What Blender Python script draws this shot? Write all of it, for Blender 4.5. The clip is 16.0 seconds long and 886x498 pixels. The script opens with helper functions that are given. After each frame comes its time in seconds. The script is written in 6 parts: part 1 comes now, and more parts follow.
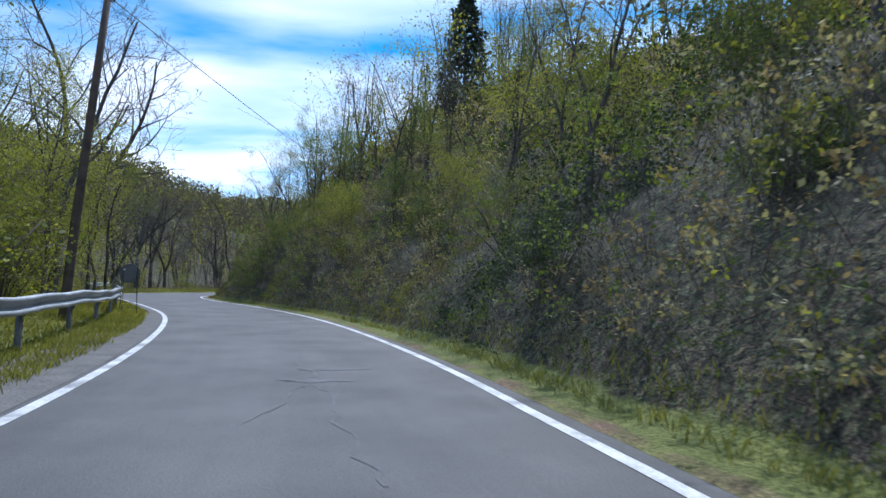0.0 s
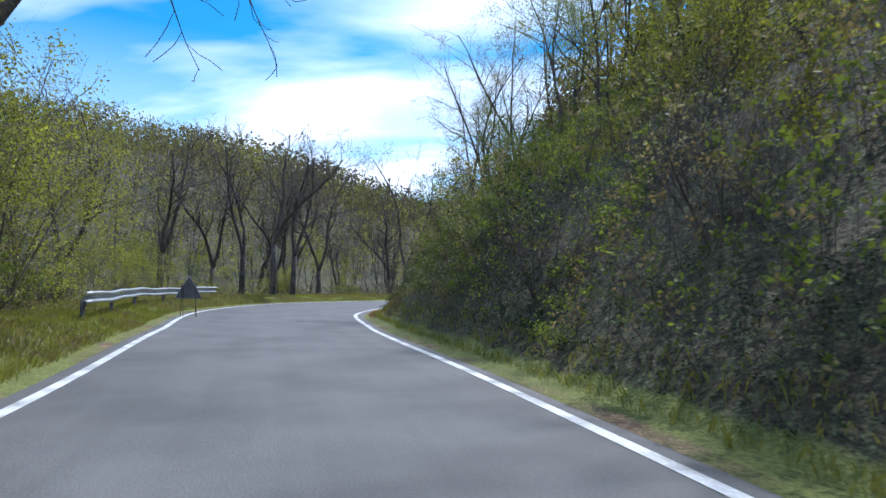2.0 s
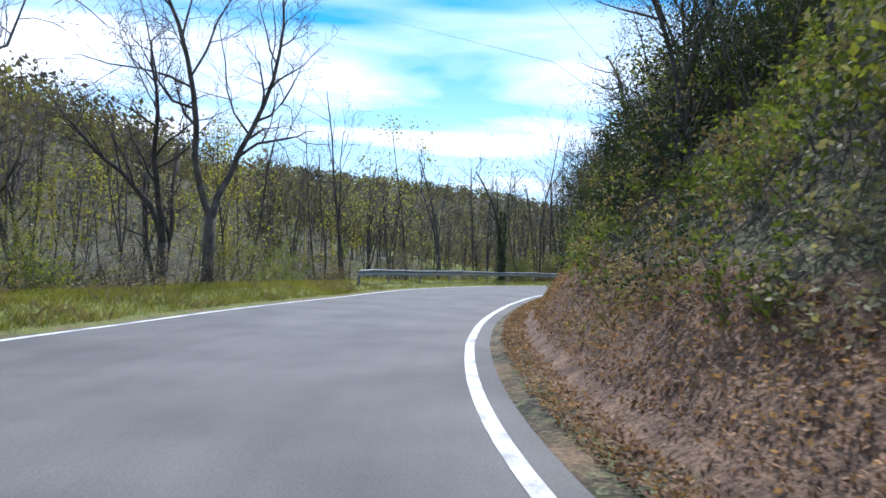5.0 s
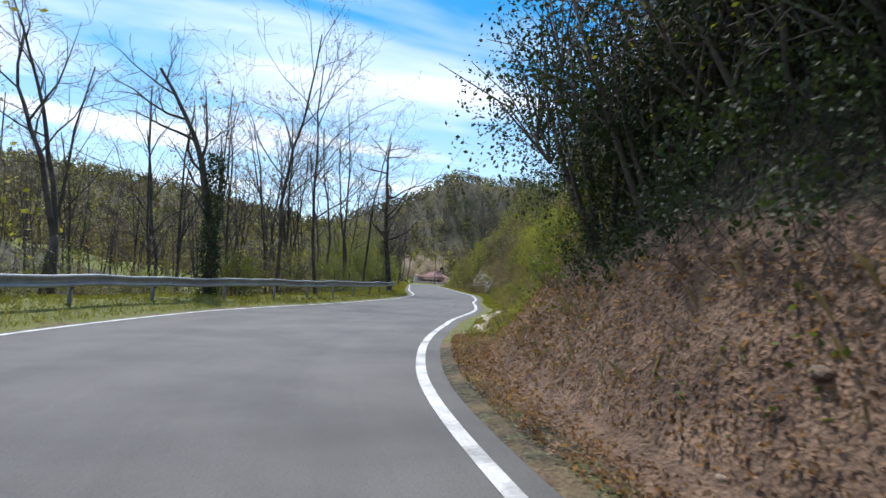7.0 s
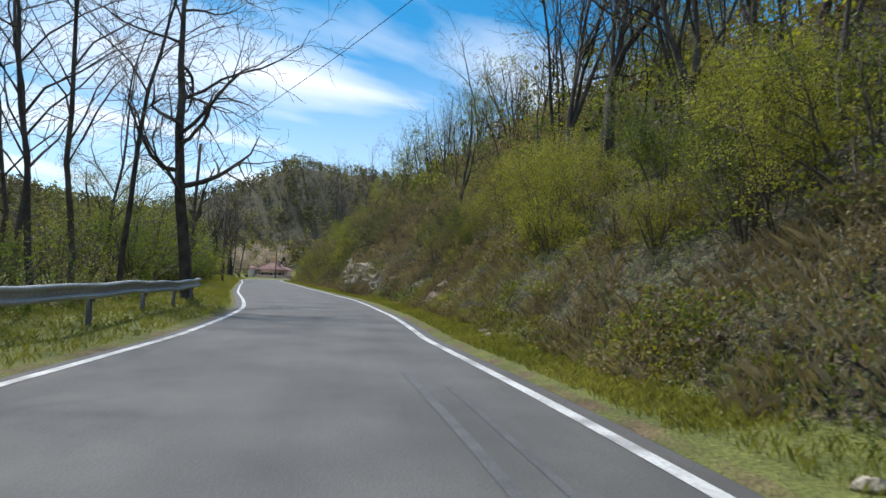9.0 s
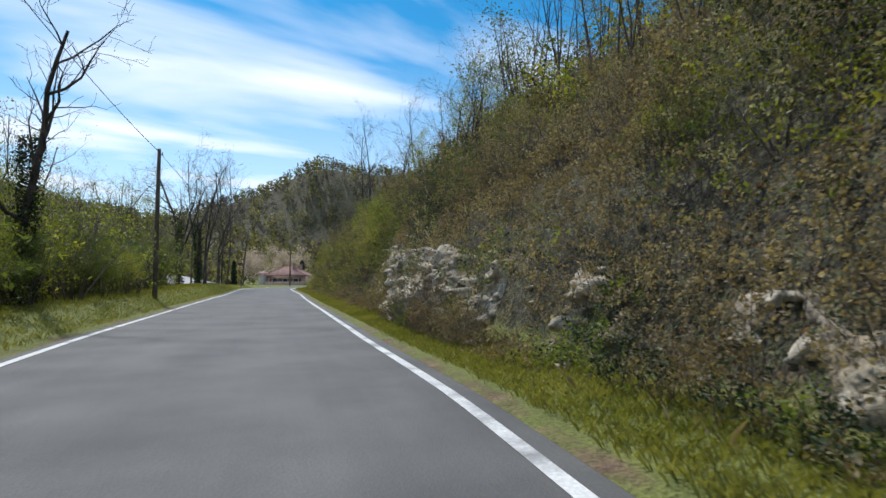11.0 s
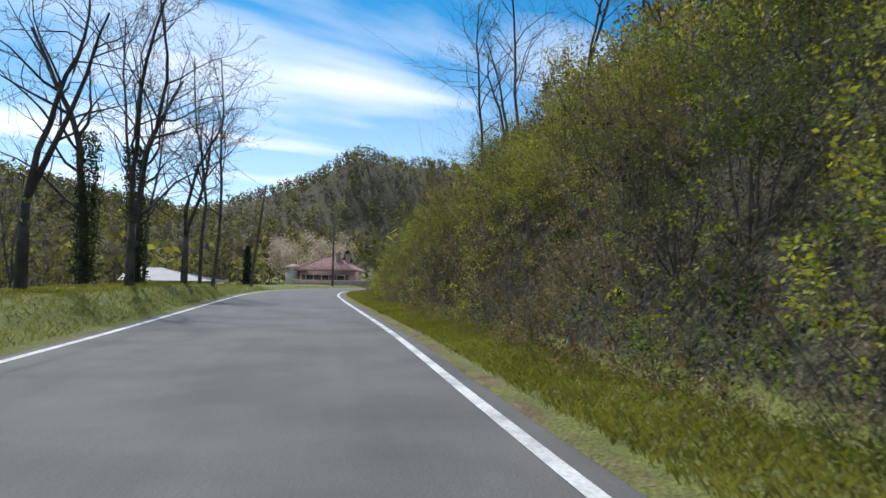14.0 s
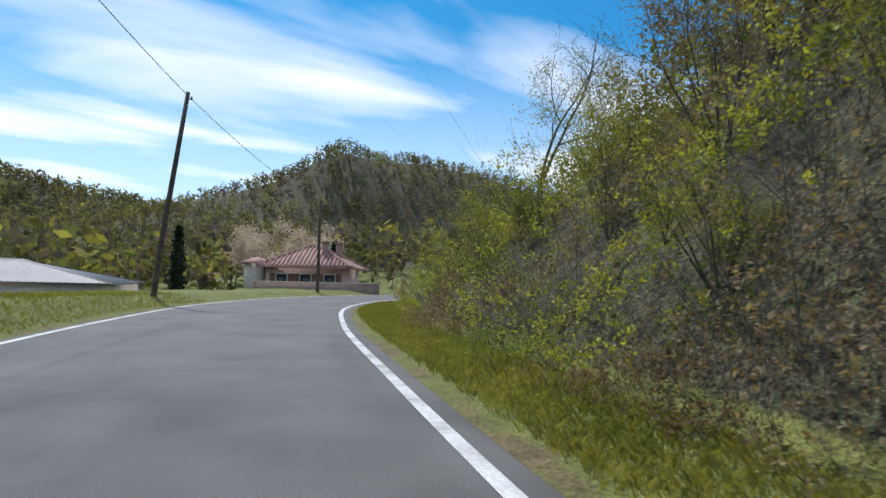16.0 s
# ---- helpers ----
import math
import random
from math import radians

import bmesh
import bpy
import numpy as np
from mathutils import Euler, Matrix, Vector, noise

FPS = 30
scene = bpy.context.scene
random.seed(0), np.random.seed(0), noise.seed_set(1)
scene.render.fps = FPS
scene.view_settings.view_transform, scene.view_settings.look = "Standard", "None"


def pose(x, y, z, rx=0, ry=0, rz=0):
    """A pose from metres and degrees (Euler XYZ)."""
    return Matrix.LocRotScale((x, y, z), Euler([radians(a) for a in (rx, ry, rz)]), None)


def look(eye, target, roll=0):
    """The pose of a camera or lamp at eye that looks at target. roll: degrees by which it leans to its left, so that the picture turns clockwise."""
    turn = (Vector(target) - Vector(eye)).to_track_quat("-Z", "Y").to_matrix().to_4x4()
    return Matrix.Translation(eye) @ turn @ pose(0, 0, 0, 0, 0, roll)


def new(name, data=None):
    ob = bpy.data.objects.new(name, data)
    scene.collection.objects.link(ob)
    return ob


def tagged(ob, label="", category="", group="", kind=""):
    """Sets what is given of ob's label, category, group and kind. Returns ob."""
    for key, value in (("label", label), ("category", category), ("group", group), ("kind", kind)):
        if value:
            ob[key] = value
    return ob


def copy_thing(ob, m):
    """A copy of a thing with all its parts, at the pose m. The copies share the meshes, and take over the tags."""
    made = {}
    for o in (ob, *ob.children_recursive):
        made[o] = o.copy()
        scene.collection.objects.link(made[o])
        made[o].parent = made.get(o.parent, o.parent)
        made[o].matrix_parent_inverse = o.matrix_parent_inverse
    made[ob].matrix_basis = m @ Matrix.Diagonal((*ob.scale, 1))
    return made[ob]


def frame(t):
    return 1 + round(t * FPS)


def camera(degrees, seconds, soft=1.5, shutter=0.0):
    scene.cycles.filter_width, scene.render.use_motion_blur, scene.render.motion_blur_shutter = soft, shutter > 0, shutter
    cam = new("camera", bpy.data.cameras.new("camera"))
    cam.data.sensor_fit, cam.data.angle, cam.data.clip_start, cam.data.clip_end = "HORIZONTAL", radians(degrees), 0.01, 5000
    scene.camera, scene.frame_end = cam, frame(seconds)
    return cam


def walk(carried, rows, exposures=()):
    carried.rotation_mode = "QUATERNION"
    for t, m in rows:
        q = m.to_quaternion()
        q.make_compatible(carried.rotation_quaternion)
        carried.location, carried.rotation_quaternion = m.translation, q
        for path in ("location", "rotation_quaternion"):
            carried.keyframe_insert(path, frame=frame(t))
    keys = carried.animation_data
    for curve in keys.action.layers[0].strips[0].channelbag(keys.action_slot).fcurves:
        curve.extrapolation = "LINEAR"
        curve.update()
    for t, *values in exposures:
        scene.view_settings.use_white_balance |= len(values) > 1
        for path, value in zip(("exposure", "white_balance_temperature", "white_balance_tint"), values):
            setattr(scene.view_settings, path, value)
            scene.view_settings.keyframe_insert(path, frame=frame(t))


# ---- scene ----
cam = camera(71.44, 16.0, soft=1.5, shutter=0.06)
PATH = [
    (0.0, pose(0.000, 0.000, 1.3, 93.59, -1.46, 4.03)),
    (0.5, pose(-2.219, 6.815, 1.3, 93.48, -1.57, 8.30)),
    (1.0, pose(-4.813, 13.484, 1.3, 93.31, -1.06, 12.53)),
    (1.5, pose(-7.813, 19.879, 1.3, 93.53, -1.48, 16.66)),
    (2.0, pose(-11.238, 25.788, 1.3, 93.41, -1.17, 19.44)),
    (2.5, pose(-14.669, 31.360, 1.3, 92.45, -0.81, 19.91)),
    (3.0, pose(-17.925, 36.680, 1.3, 91.96, -1.20, 19.20)),
    (3.5, pose(-20.963, 41.704, 1.3, 91.58, -1.60, 16.94)),
    (4.0, pose(-23.559, 46.685, 1.3, 91.21, -1.76, 12.25)),
    (4.5, pose(-25.471, 51.756, 1.3, 91.42, -2.15, 5.51)),
    (5.0, pose(-26.730, 57.119, 1.3, 91.60, -1.90, -2.55)),
    (5.5, pose(-27.263, 62.796, 1.3, 92.00, -1.80, -10.59)),
    (6.0, pose(-26.996, 68.693, 1.3, 92.40, -1.90, -18.39)),
    (6.5, pose(-25.931, 74.725, 1.3, 92.70, -2.30, -25.37)),
    (7.0, pose(-24.190, 80.865, 1.3, 92.94, -2.78, -30.41)),
    (7.5, pose(-21.938, 87.072, 1.3, 93.22, -2.15, -36.36)),
    (8.0, pose(-19.020, 92.991, 1.3, 93.26, -1.11, -41.82)),
    (8.5, pose(-15.354, 98.635, 1.3, 92.96, -0.87, -44.61)),
    (9.0, pose(-11.653, 104.317, 1.3, 92.77, -1.83, -45.13)),
    (9.5, pose(-7.881, 109.994, 1.3, 92.70, -1.50, -45.60)),
    (10.0, pose(-3.856, 115.568, 1.3, 92.70, -1.00, -45.90)),
    (10.5, pose(0.295, 121.078, 1.3, 92.80, -0.50, -45.00)),
    (11.0, pose(4.130, 126.798, 1.3, 92.85, -0.10, -42.60)),
    (11.5, pose(7.533, 132.755, 1.3, 92.97, 0.16, -40.06)),
    (12.0, pose(10.730, 138.732, 1.3, 93.44, -0.46, -39.24)),
    (12.5, pose(13.758, 144.730, 1.3, 93.39, -0.48, -38.92)),
    (13.0, pose(16.832, 150.721, 1.3, 92.96, -0.27, -38.80)),
    (13.5, pose(19.902, 156.697, 1.3, 93.18, -0.37, -39.00)),
    (14.0, pose(22.989, 162.633, 1.3, 92.74, -0.99, -39.33)),
    (14.5, pose(26.164, 168.558, 1.3, 93.11, -0.43, -39.71)),
    (15.0, pose(29.286, 174.495, 1.3, 92.86, -0.55, -40.11)),
    (15.5, pose(32.412, 180.453, 1.3, 92.70, -0.64, -40.73)),
    (16.0, pose(35.644, 186.321, 1.3, 92.84, -1.38, -41.31)),
]

EXPOSURES = ((0.0, 0.02, 5350, 14), (1.5, 0.24, 5400, 14), (2.5, 0.36, 5600, 14), (4.5, 0.42, 5650, 15), (7.0, 0.12, 6150, 14), (8.0, -0.04, 6250, 11), (12.5, -0.14, 6150, 12), (16.0, -0.14, 6150, 13))
walk(cam, PATH, EXPOSURES)

# ---- light ----
SUN_HEADING, SUN_HEIGHT = -8.0, 57.0   # degrees from +y to the left, degrees above the horizon
sun_way = Vector((-math.sin(radians(SUN_HEADING)) * math.cos(radians(SUN_HEIGHT)),
                  math.cos(radians(SUN_HEADING)) * math.cos(radians(SUN_HEIGHT)), math.sin(radians(SUN_HEIGHT))))
sun = new("sun", bpy.data.lights.new("sun", "SUN"))
sun.data.energy, sun.data.angle, sun.data.color = 4.2, radians(1.6), (1.0, 0.95, 0.87)
sun.matrix_world = look((0, 0, 60), Vector((0, 0, 60)) - sun_way)

world = bpy.data.worlds.new("spring_sky")
scene.world = world
world.use_nodes = True
wn, wl = world.node_tree.nodes, world.node_tree.links
wn.clear()


def node(tree_nodes, kind, **kw):
    n = tree_nodes.new(kind)
    for key, value in kw.items():
        if key == "blend_type":
            n.blend_type = value
        elif key == "data_type":
            n.data_type = value
        elif key == "operation":
            n.operation = value
        elif key == "sky_type":
            n.sky_type = value
    return n


sky = node(wn, "ShaderNodeTexSky", sky_type="NISHITA")
sky.sun_disc = False
sky.sun_elevation, sky.sun_rotation = radians(SUN_HEIGHT), radians(-SUN_HEADING)
sky.altitude, sky.air_density, sky.dust_density, sky.ozone_density = 300, 1.0, 0.6, 2.0
co = node(wn, "ShaderNodeTexCoord")
# high thin cloud: the sky's directions laid on a flat sheet overhead
sep = node(wn, "ShaderNodeSeparateXYZ")
wl.new(co.outputs["Generated"], sep.inputs[0])
rise = node(wn, "ShaderNodeMath", operation="ADD")
rise.inputs[1].default_value = 0.10
wl.new(sep.outputs[2], rise.inputs[0])
up = node(wn, "ShaderNodeMath", operation="MAXIMUM")
up.inputs[1].default_value = 0.05
wl.new(rise.outputs[0], up.inputs[0])
px = node(wn, "ShaderNodeMath", operation="DIVIDE")
py = node(wn, "ShaderNodeMath", operation="DIVIDE")
wl.new(sep.outputs[0], px.inputs[0]); wl.new(up.outputs[0], px.inputs[1])
wl.new(sep.outputs[1], py.inputs[0]); wl.new(up.outputs[0], py.inputs[1])
comb = node(wn, "ShaderNodeCombineXYZ")
wl.new(px.outputs[0], comb.inputs[0]); wl.new(py.outputs[0], comb.inputs[1])
mapping = node(wn, "ShaderNodeMapping")
mapping.inputs["Rotation"].default_value = (0, 0, radians(20))
mapping.inputs["Location"].default_value = (0.55, 0.2, 0)
mapping.inputs["Scale"].default_value = (0.55, 1.15, 1)
wl.new(comb.outputs[0], mapping.inputs[0])
cl = node(wn, "ShaderNodeTexNoise")
cl.inputs["Scale"].default_value, cl.inputs["Detail"].default_value = 1.05, 6.0
cl.inputs["Roughness"].default_value, cl.inputs["Distortion"].default_value = 0.45, 0.35
wl.new(mapping.outputs[0], cl.inputs["Vector"])
ramp = node(wn, "ShaderNodeValToRGB")
ramp.color_ramp.elements[0].position, ramp.color_ramp.elements[1].position = 0.41, 0.63
ramp.color_ramp.elements[0].color, ramp.color_ramp.elements[1].color = (0, 0, 0, 1), (1, 1, 1, 1)
wl.new(cl.outputs["Fac"], ramp.inputs[0])
haze = node(wn, "ShaderNodeMapRange")
haze.inputs["From Min"].default_value, haze.inputs["From Max"].default_value = 0.02, 0.36
haze.inputs["To Min"].default_value, haze.inputs["To Max"].default_value = 0.75, 0.0
wl.new(sep.outputs[2], haze.inputs["Value"])
cover = node(wn, "ShaderNodeMath", operation="MAXIMUM")
wl.new(ramp.outputs[0], cover.inputs[0]); wl.new(haze.outputs[0], cover.inputs[1])
tint = node(wn, "ShaderNodeMixRGB", blend_type="MULTIPLY")
tint.inputs[0].default_value = 1.0
tint.inputs[2].default_value = (0.26, 1.12, 1.42, 1)
wl.new(sky.outputs[0], tint.inputs[1])
mixc = node(wn, "ShaderNodeMixRGB")
mixc.inputs[2].default_value = (12.5, 13.0, 13.6, 1)
wl.new(cover.outputs[0], mixc.inputs[0]); wl.new(tint.outputs[0], mixc.inputs[1])
bg = node(wn, "ShaderNodeBackground")
bg.inputs[1].default_value = 0.10
wl.new(mixc.outputs[0], bg.inputs[0])
wout = node(wn, "ShaderNodeOutputWorld")
wl.new(bg.outputs[0], wout.inputs[0])


# ---- materials ----
def surface(name, colours, scale=1.0, rough=0.85, bump=0.3, bump_scale=None, metal=0.0, spread=0.0, detail=6, leaf=0.0, fine=None, island=0.0):
    """A noise-mixed surface. colours: two or three tones; spread: brightness shift per object; island: per separate piece;
    leaf: share of light let through; fine: scale of a second, finer grain."""
    m = bpy.data.materials.new(name)
    m.use_nodes = True
    n, l = m.node_tree.nodes, m.node_tree.links
    bsdf = n["Principled BSDF"]
    tc = n.new("ShaderNodeTexCoord")
    geo = n.new("ShaderNodeNewGeometry")
    nz = n.new("ShaderNodeTexNoise")
    nz.inputs["Scale"].default_value, nz.inputs["Detail"].default_value = scale, detail
    l.new(geo.outputs["Position"], nz.inputs["Vector"])
    rp = n.new("ShaderNodeValToRGB")
    el = rp.color_ramp.elements
    el[0].position, el[1].position = 0.32, 0.68
    el[0].color, el[1].color = (*colours[0], 1), (*colours[-1], 1)
    if len(colours) == 3:
        e = el.new(0.5)
        e.color = (*colours[1], 1)
    l.new(nz.outputs["Fac"], rp.inputs[0])
    col = rp.outputs[0]
    nf = n.new("ShaderNodeTexNoise")
    nf.inputs["Scale"].default_value, nf.inputs["Detail"].default_value = fine or scale * 14, 4
    l.new(geo.outputs["Position"], nf.inputs["Vector"])
    gr = n.new("ShaderNodeMapRange")
    gr.inputs["From Min"].default_value, gr.inputs["From Max"].default_value = 0.3, 0.7
    gr.inputs["To Min"].default_value, gr.inputs["To Max"].default_value = 0.78, 1.22
    l.new(nf.outputs["Fac"], gr.inputs["Value"])
    val = gr.outputs[0]
    for amount, source in ((spread, "object"), (island, "island")):
        if amount:
            if source == "object":
                src = n.new("ShaderNodeObjectInfo").outputs["Random"]
            else:
                src = geo.outputs["Random Per Island"]
            mr = n.new("ShaderNodeMapRange")
            mr.inputs["To Min"].default_value, mr.inputs["To Max"].default_value = 1 - amount, 1 + amount
            l.new(src, mr.inputs["Value"])
            mu = n.new("ShaderNodeMath")
            mu.operation = "MULTIPLY"
            l.new(val, mu.inputs[0])
            l.new(mr.outputs[0], mu.inputs[1])
            val = mu.outputs[0]
    hs = n.new("ShaderNodeHueSaturation")
    l.new(col, hs.inputs["Color"])
    l.new(val, hs.inputs["Value"])
    l.new(hs.outputs[0], bsdf.inputs["Base Color"])
    bsdf.inputs["Roughness"].default_value, bsdf.inputs["Metallic"].default_value = rough, metal
    if bump:
        bp = n.new("ShaderNodeBump")
        bp.inputs["Strength"].default_value, bp.inputs["Distance"].default_value = bump, 0.05
        nb = n.new("ShaderNodeTexNoise")
        nb.inputs["Scale"].default_value, nb.inputs["Detail"].default_value = bump_scale or scale * 6, 6
        l.new(geo.outputs["Position"], nb.inputs["Vector"])
        l.new(nb.outputs["Fac"], bp.inputs["Height"])
        l.new(bp.outputs[0], bsdf.inputs["Normal"])
    if leaf:
        tr = n.new("ShaderNodeBsdfTranslucent")
        warm = n.new("ShaderNodeMixRGB")
        warm.blend_type = "MULTIPLY"
        warm.inputs[0].default_value = 1.0
        warm.inputs[2].default_value = (1.0, 0.95, 0.5, 1)
        l.new(hs.outputs[0], warm.inputs[1])
        l.new(warm.outputs[0], tr.inputs["Color"])
        mx = n.new("ShaderNodeMixShader")
        mx.inputs[0].default_value = leaf
        l.new(bsdf.outputs[0], mx.inputs[1])
        l.new(tr.outputs[0], mx.inputs[2])
        l.new(mx.outputs[0], n["Material Output"].inputs["Surface"])
    return m


ASPHALT = surface("old asphalt", ((0.078, 0.076, 0.074), (0.102, 0.099, 0.095), (0.125, 0.121, 0.115)), 0.6, 0.8, 0.25, 60, fine=45)


def along_the_lane(m):
    """Wheel tracks and wear drawn out along the road."""
    n, l = m.node_tree.nodes, m.node_tree.links
    bsdf = n["Principled BSDF"]
    source = bsdf.inputs["Base Color"].links[0].from_socket
    at = n.new("ShaderNodeAttribute")
    at.attribute_name = "lane"
    nz = n.new("ShaderNodeTexNoise")
    nz.inputs["Scale"].default_value, nz.inputs["Detail"].default_value, nz.inputs["Roughness"].default_value = 1.3, 6, 0.6
    l.new(at.outputs["Vector"], nz.inputs["Vector"])
    mr = n.new("ShaderNodeMapRange")
    mr.inputs["From Min"].default_value, mr.inputs["From Max"].default_value = 0.3, 0.7
    mr.inputs["To Min"].default_value, mr.inputs["To Max"].default_value = 0.88, 1.12
    l.new(nz.outputs["Fac"], mr.inputs["Value"])
    hs = n.new("ShaderNodeHueSaturation")
    l.new(source, hs.inputs["Color"])
    l.new(mr.outputs[0], hs.inputs["Value"])
    l.new(hs.outputs[0], bsdf.inputs["Base Color"])


along_the_lane(ASPHALT)
PAINT = surface("worn road paint", ((0.26, 0.26, 0.255), (0.55, 0.55, 0.535), (0.68, 0.68, 0.66)), 1.7, 0.6, 0.1, 40, fine=25)
GRAVEL = surface("dusty gravel edge", ((0.105, 0.10, 0.094), (0.165, 0.155, 0.14)), 2.0, 0.95, 0.6, 18)
# dark tone for tyre marks, tar and the tree shadows painted on the road
TRACE_SHADE = surface("rubber, tar and painted shadow", ((0.07, 0.07, 0.073), (0.105, 0.105, 0.107)), 3.0, 0.7, 0.1)
STEEL = surface("galvanised steel", ((0.26, 0.275, 0.29), (0.40, 0.41, 0.42)), 1.2, 0.5, 0.05, metal=0.4)
SIGN_BACK = surface("dull sign metal", ((0.10, 0.105, 0.115), (0.15, 0.155, 0.165)), 4.0, 0.6, 0.05, metal=0.3)
# post steel, a darker tone than the beam
POST_STEEL = surface("dull dark steel", ((0.10, 0.105, 0.11), (0.17, 0.175, 0.18)), 2.0, 0.65, 0.05, metal=0.3)
DARK_STEEL = surface("dark painted steel", ((0.03, 0.03, 0.035), (0.06, 0.06, 0.065)), 5.0, 0.6, 0.05)
BARK = surface("grey bark", ((0.035, 0.03, 0.026), (0.066, 0.058, 0.05), (0.105, 0.093, 0.08)), 2.5, 0.95, 0.6, 12, spread=0.25)
TWIG = surface("brown twigs", ((0.07, 0.058, 0.048), (0.14, 0.118, 0.098)), 2.0, 0.95, 0.0, spread=0.25)
POLE_WOOD = surface("tarred pole wood", ((0.06, 0.045, 0.035), (0.12, 0.095, 0.075)), 3.0, 0.9, 0.3, 20)
LEAF_LIME = surface("young lime leaves", ((0.22, 0.245, 0.035), (0.37, 0.375, 0.065)), 0.6, 0.7, 0, spread=0.25, leaf=0.5, island=0.35)
LEAF_GREEN = surface("spring leaves", ((0.095, 0.14, 0.025), (0.185, 0.23, 0.045)), 0.6, 0.7, 0, spread=0.3, leaf=0.5, island=0.35)
LEAF_PALE = surface("pale catkins and buds", ((0.25, 0.24, 0.13), (0.38, 0.36, 0.21)), 0.6, 0.7, 0, spread=0.25, leaf=0.4, island=0.35)
LEAF_DARK = surface("ivy leaves", ((0.018, 0.035, 0.012), (0.045, 0.07, 0.022)), 0.8, 0.7, 0, spread=0.2, leaf=0.3, island=0.4)
BLOSSOM = surface("pale blossom", ((0.44, 0.35, 0.34), (0.62, 0.53, 0.52)), 0.5, 0.8, 0, spread=0.2, leaf=0.4, island=0.2)
CONIFER = surface("conifer needles", ((0.014, 0.028, 0.014), (0.035, 0.055, 0.025)), 0.8, 0.7, 0, spread=0.2, leaf=0.15, island=0.4)
GRASS = surface("verge grass", ((0.185, 0.20, 0.036), (0.30, 0.295, 0.075)), 0.5, 0.6, 0, leaf=0.5, island=0.25)
BRUSH = surface("withered brush", ((0.145, 0.112, 0.066), (0.24, 0.192, 0.115), (0.345, 0.292, 0.178)), 0.5, 0.9, 0, leaf=0.45, island=0.45)
DRY_GRASS = surface("dry grass", ((0.20, 0.16, 0.08), (0.32, 0.265, 0.15)), 0.6, 0.8, 0, leaf=0.3, island=0.35)
LITTER = surface("dead leaves", ((0.17, 0.095, 0.055), (0.36, 0.235, 0.145)), 1.0, 0.85, 0, leaf=0.45, island=0.5)
FLOWER = surface("yellow flowers", ((0.62, 0.50, 0.02), (0.75, 0.62, 0.04)), 2.0, 0.6, 0, leaf=0.3, island=0.2)
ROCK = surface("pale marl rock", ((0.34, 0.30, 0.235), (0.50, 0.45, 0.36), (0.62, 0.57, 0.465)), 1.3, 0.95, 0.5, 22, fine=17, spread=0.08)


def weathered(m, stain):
    """Stains that run down the face, and thin cracks with crevice shade put into their colour."""
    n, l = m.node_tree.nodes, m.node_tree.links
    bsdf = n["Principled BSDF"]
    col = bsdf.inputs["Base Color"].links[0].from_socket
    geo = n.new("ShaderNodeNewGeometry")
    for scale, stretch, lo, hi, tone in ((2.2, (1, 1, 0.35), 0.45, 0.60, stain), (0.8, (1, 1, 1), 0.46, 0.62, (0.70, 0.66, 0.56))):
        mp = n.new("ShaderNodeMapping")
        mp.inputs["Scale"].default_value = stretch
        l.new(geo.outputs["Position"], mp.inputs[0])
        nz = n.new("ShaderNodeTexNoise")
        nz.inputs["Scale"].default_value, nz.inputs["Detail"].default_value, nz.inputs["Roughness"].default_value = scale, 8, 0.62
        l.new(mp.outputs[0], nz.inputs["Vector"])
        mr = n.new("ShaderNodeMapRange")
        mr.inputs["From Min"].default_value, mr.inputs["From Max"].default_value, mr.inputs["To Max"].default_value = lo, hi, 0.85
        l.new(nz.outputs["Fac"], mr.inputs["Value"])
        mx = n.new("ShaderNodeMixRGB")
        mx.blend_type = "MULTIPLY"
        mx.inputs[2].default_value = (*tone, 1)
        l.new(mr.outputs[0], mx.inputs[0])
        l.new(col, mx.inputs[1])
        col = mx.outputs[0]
    # crack lines without depth: the shade of crevices drawn into the colour
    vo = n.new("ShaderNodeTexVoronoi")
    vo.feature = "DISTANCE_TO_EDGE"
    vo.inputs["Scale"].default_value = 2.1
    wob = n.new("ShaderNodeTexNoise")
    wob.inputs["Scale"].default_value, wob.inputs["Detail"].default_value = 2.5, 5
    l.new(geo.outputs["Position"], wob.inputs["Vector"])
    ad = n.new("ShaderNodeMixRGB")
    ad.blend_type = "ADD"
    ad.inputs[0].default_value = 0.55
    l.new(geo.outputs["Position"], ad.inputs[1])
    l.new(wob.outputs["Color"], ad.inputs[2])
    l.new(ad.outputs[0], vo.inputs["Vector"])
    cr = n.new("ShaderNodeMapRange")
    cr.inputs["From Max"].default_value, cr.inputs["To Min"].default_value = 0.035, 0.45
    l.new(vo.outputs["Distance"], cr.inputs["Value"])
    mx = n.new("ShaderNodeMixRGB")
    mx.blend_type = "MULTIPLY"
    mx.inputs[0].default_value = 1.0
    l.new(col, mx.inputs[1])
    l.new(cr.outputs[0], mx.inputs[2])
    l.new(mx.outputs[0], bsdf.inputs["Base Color"])


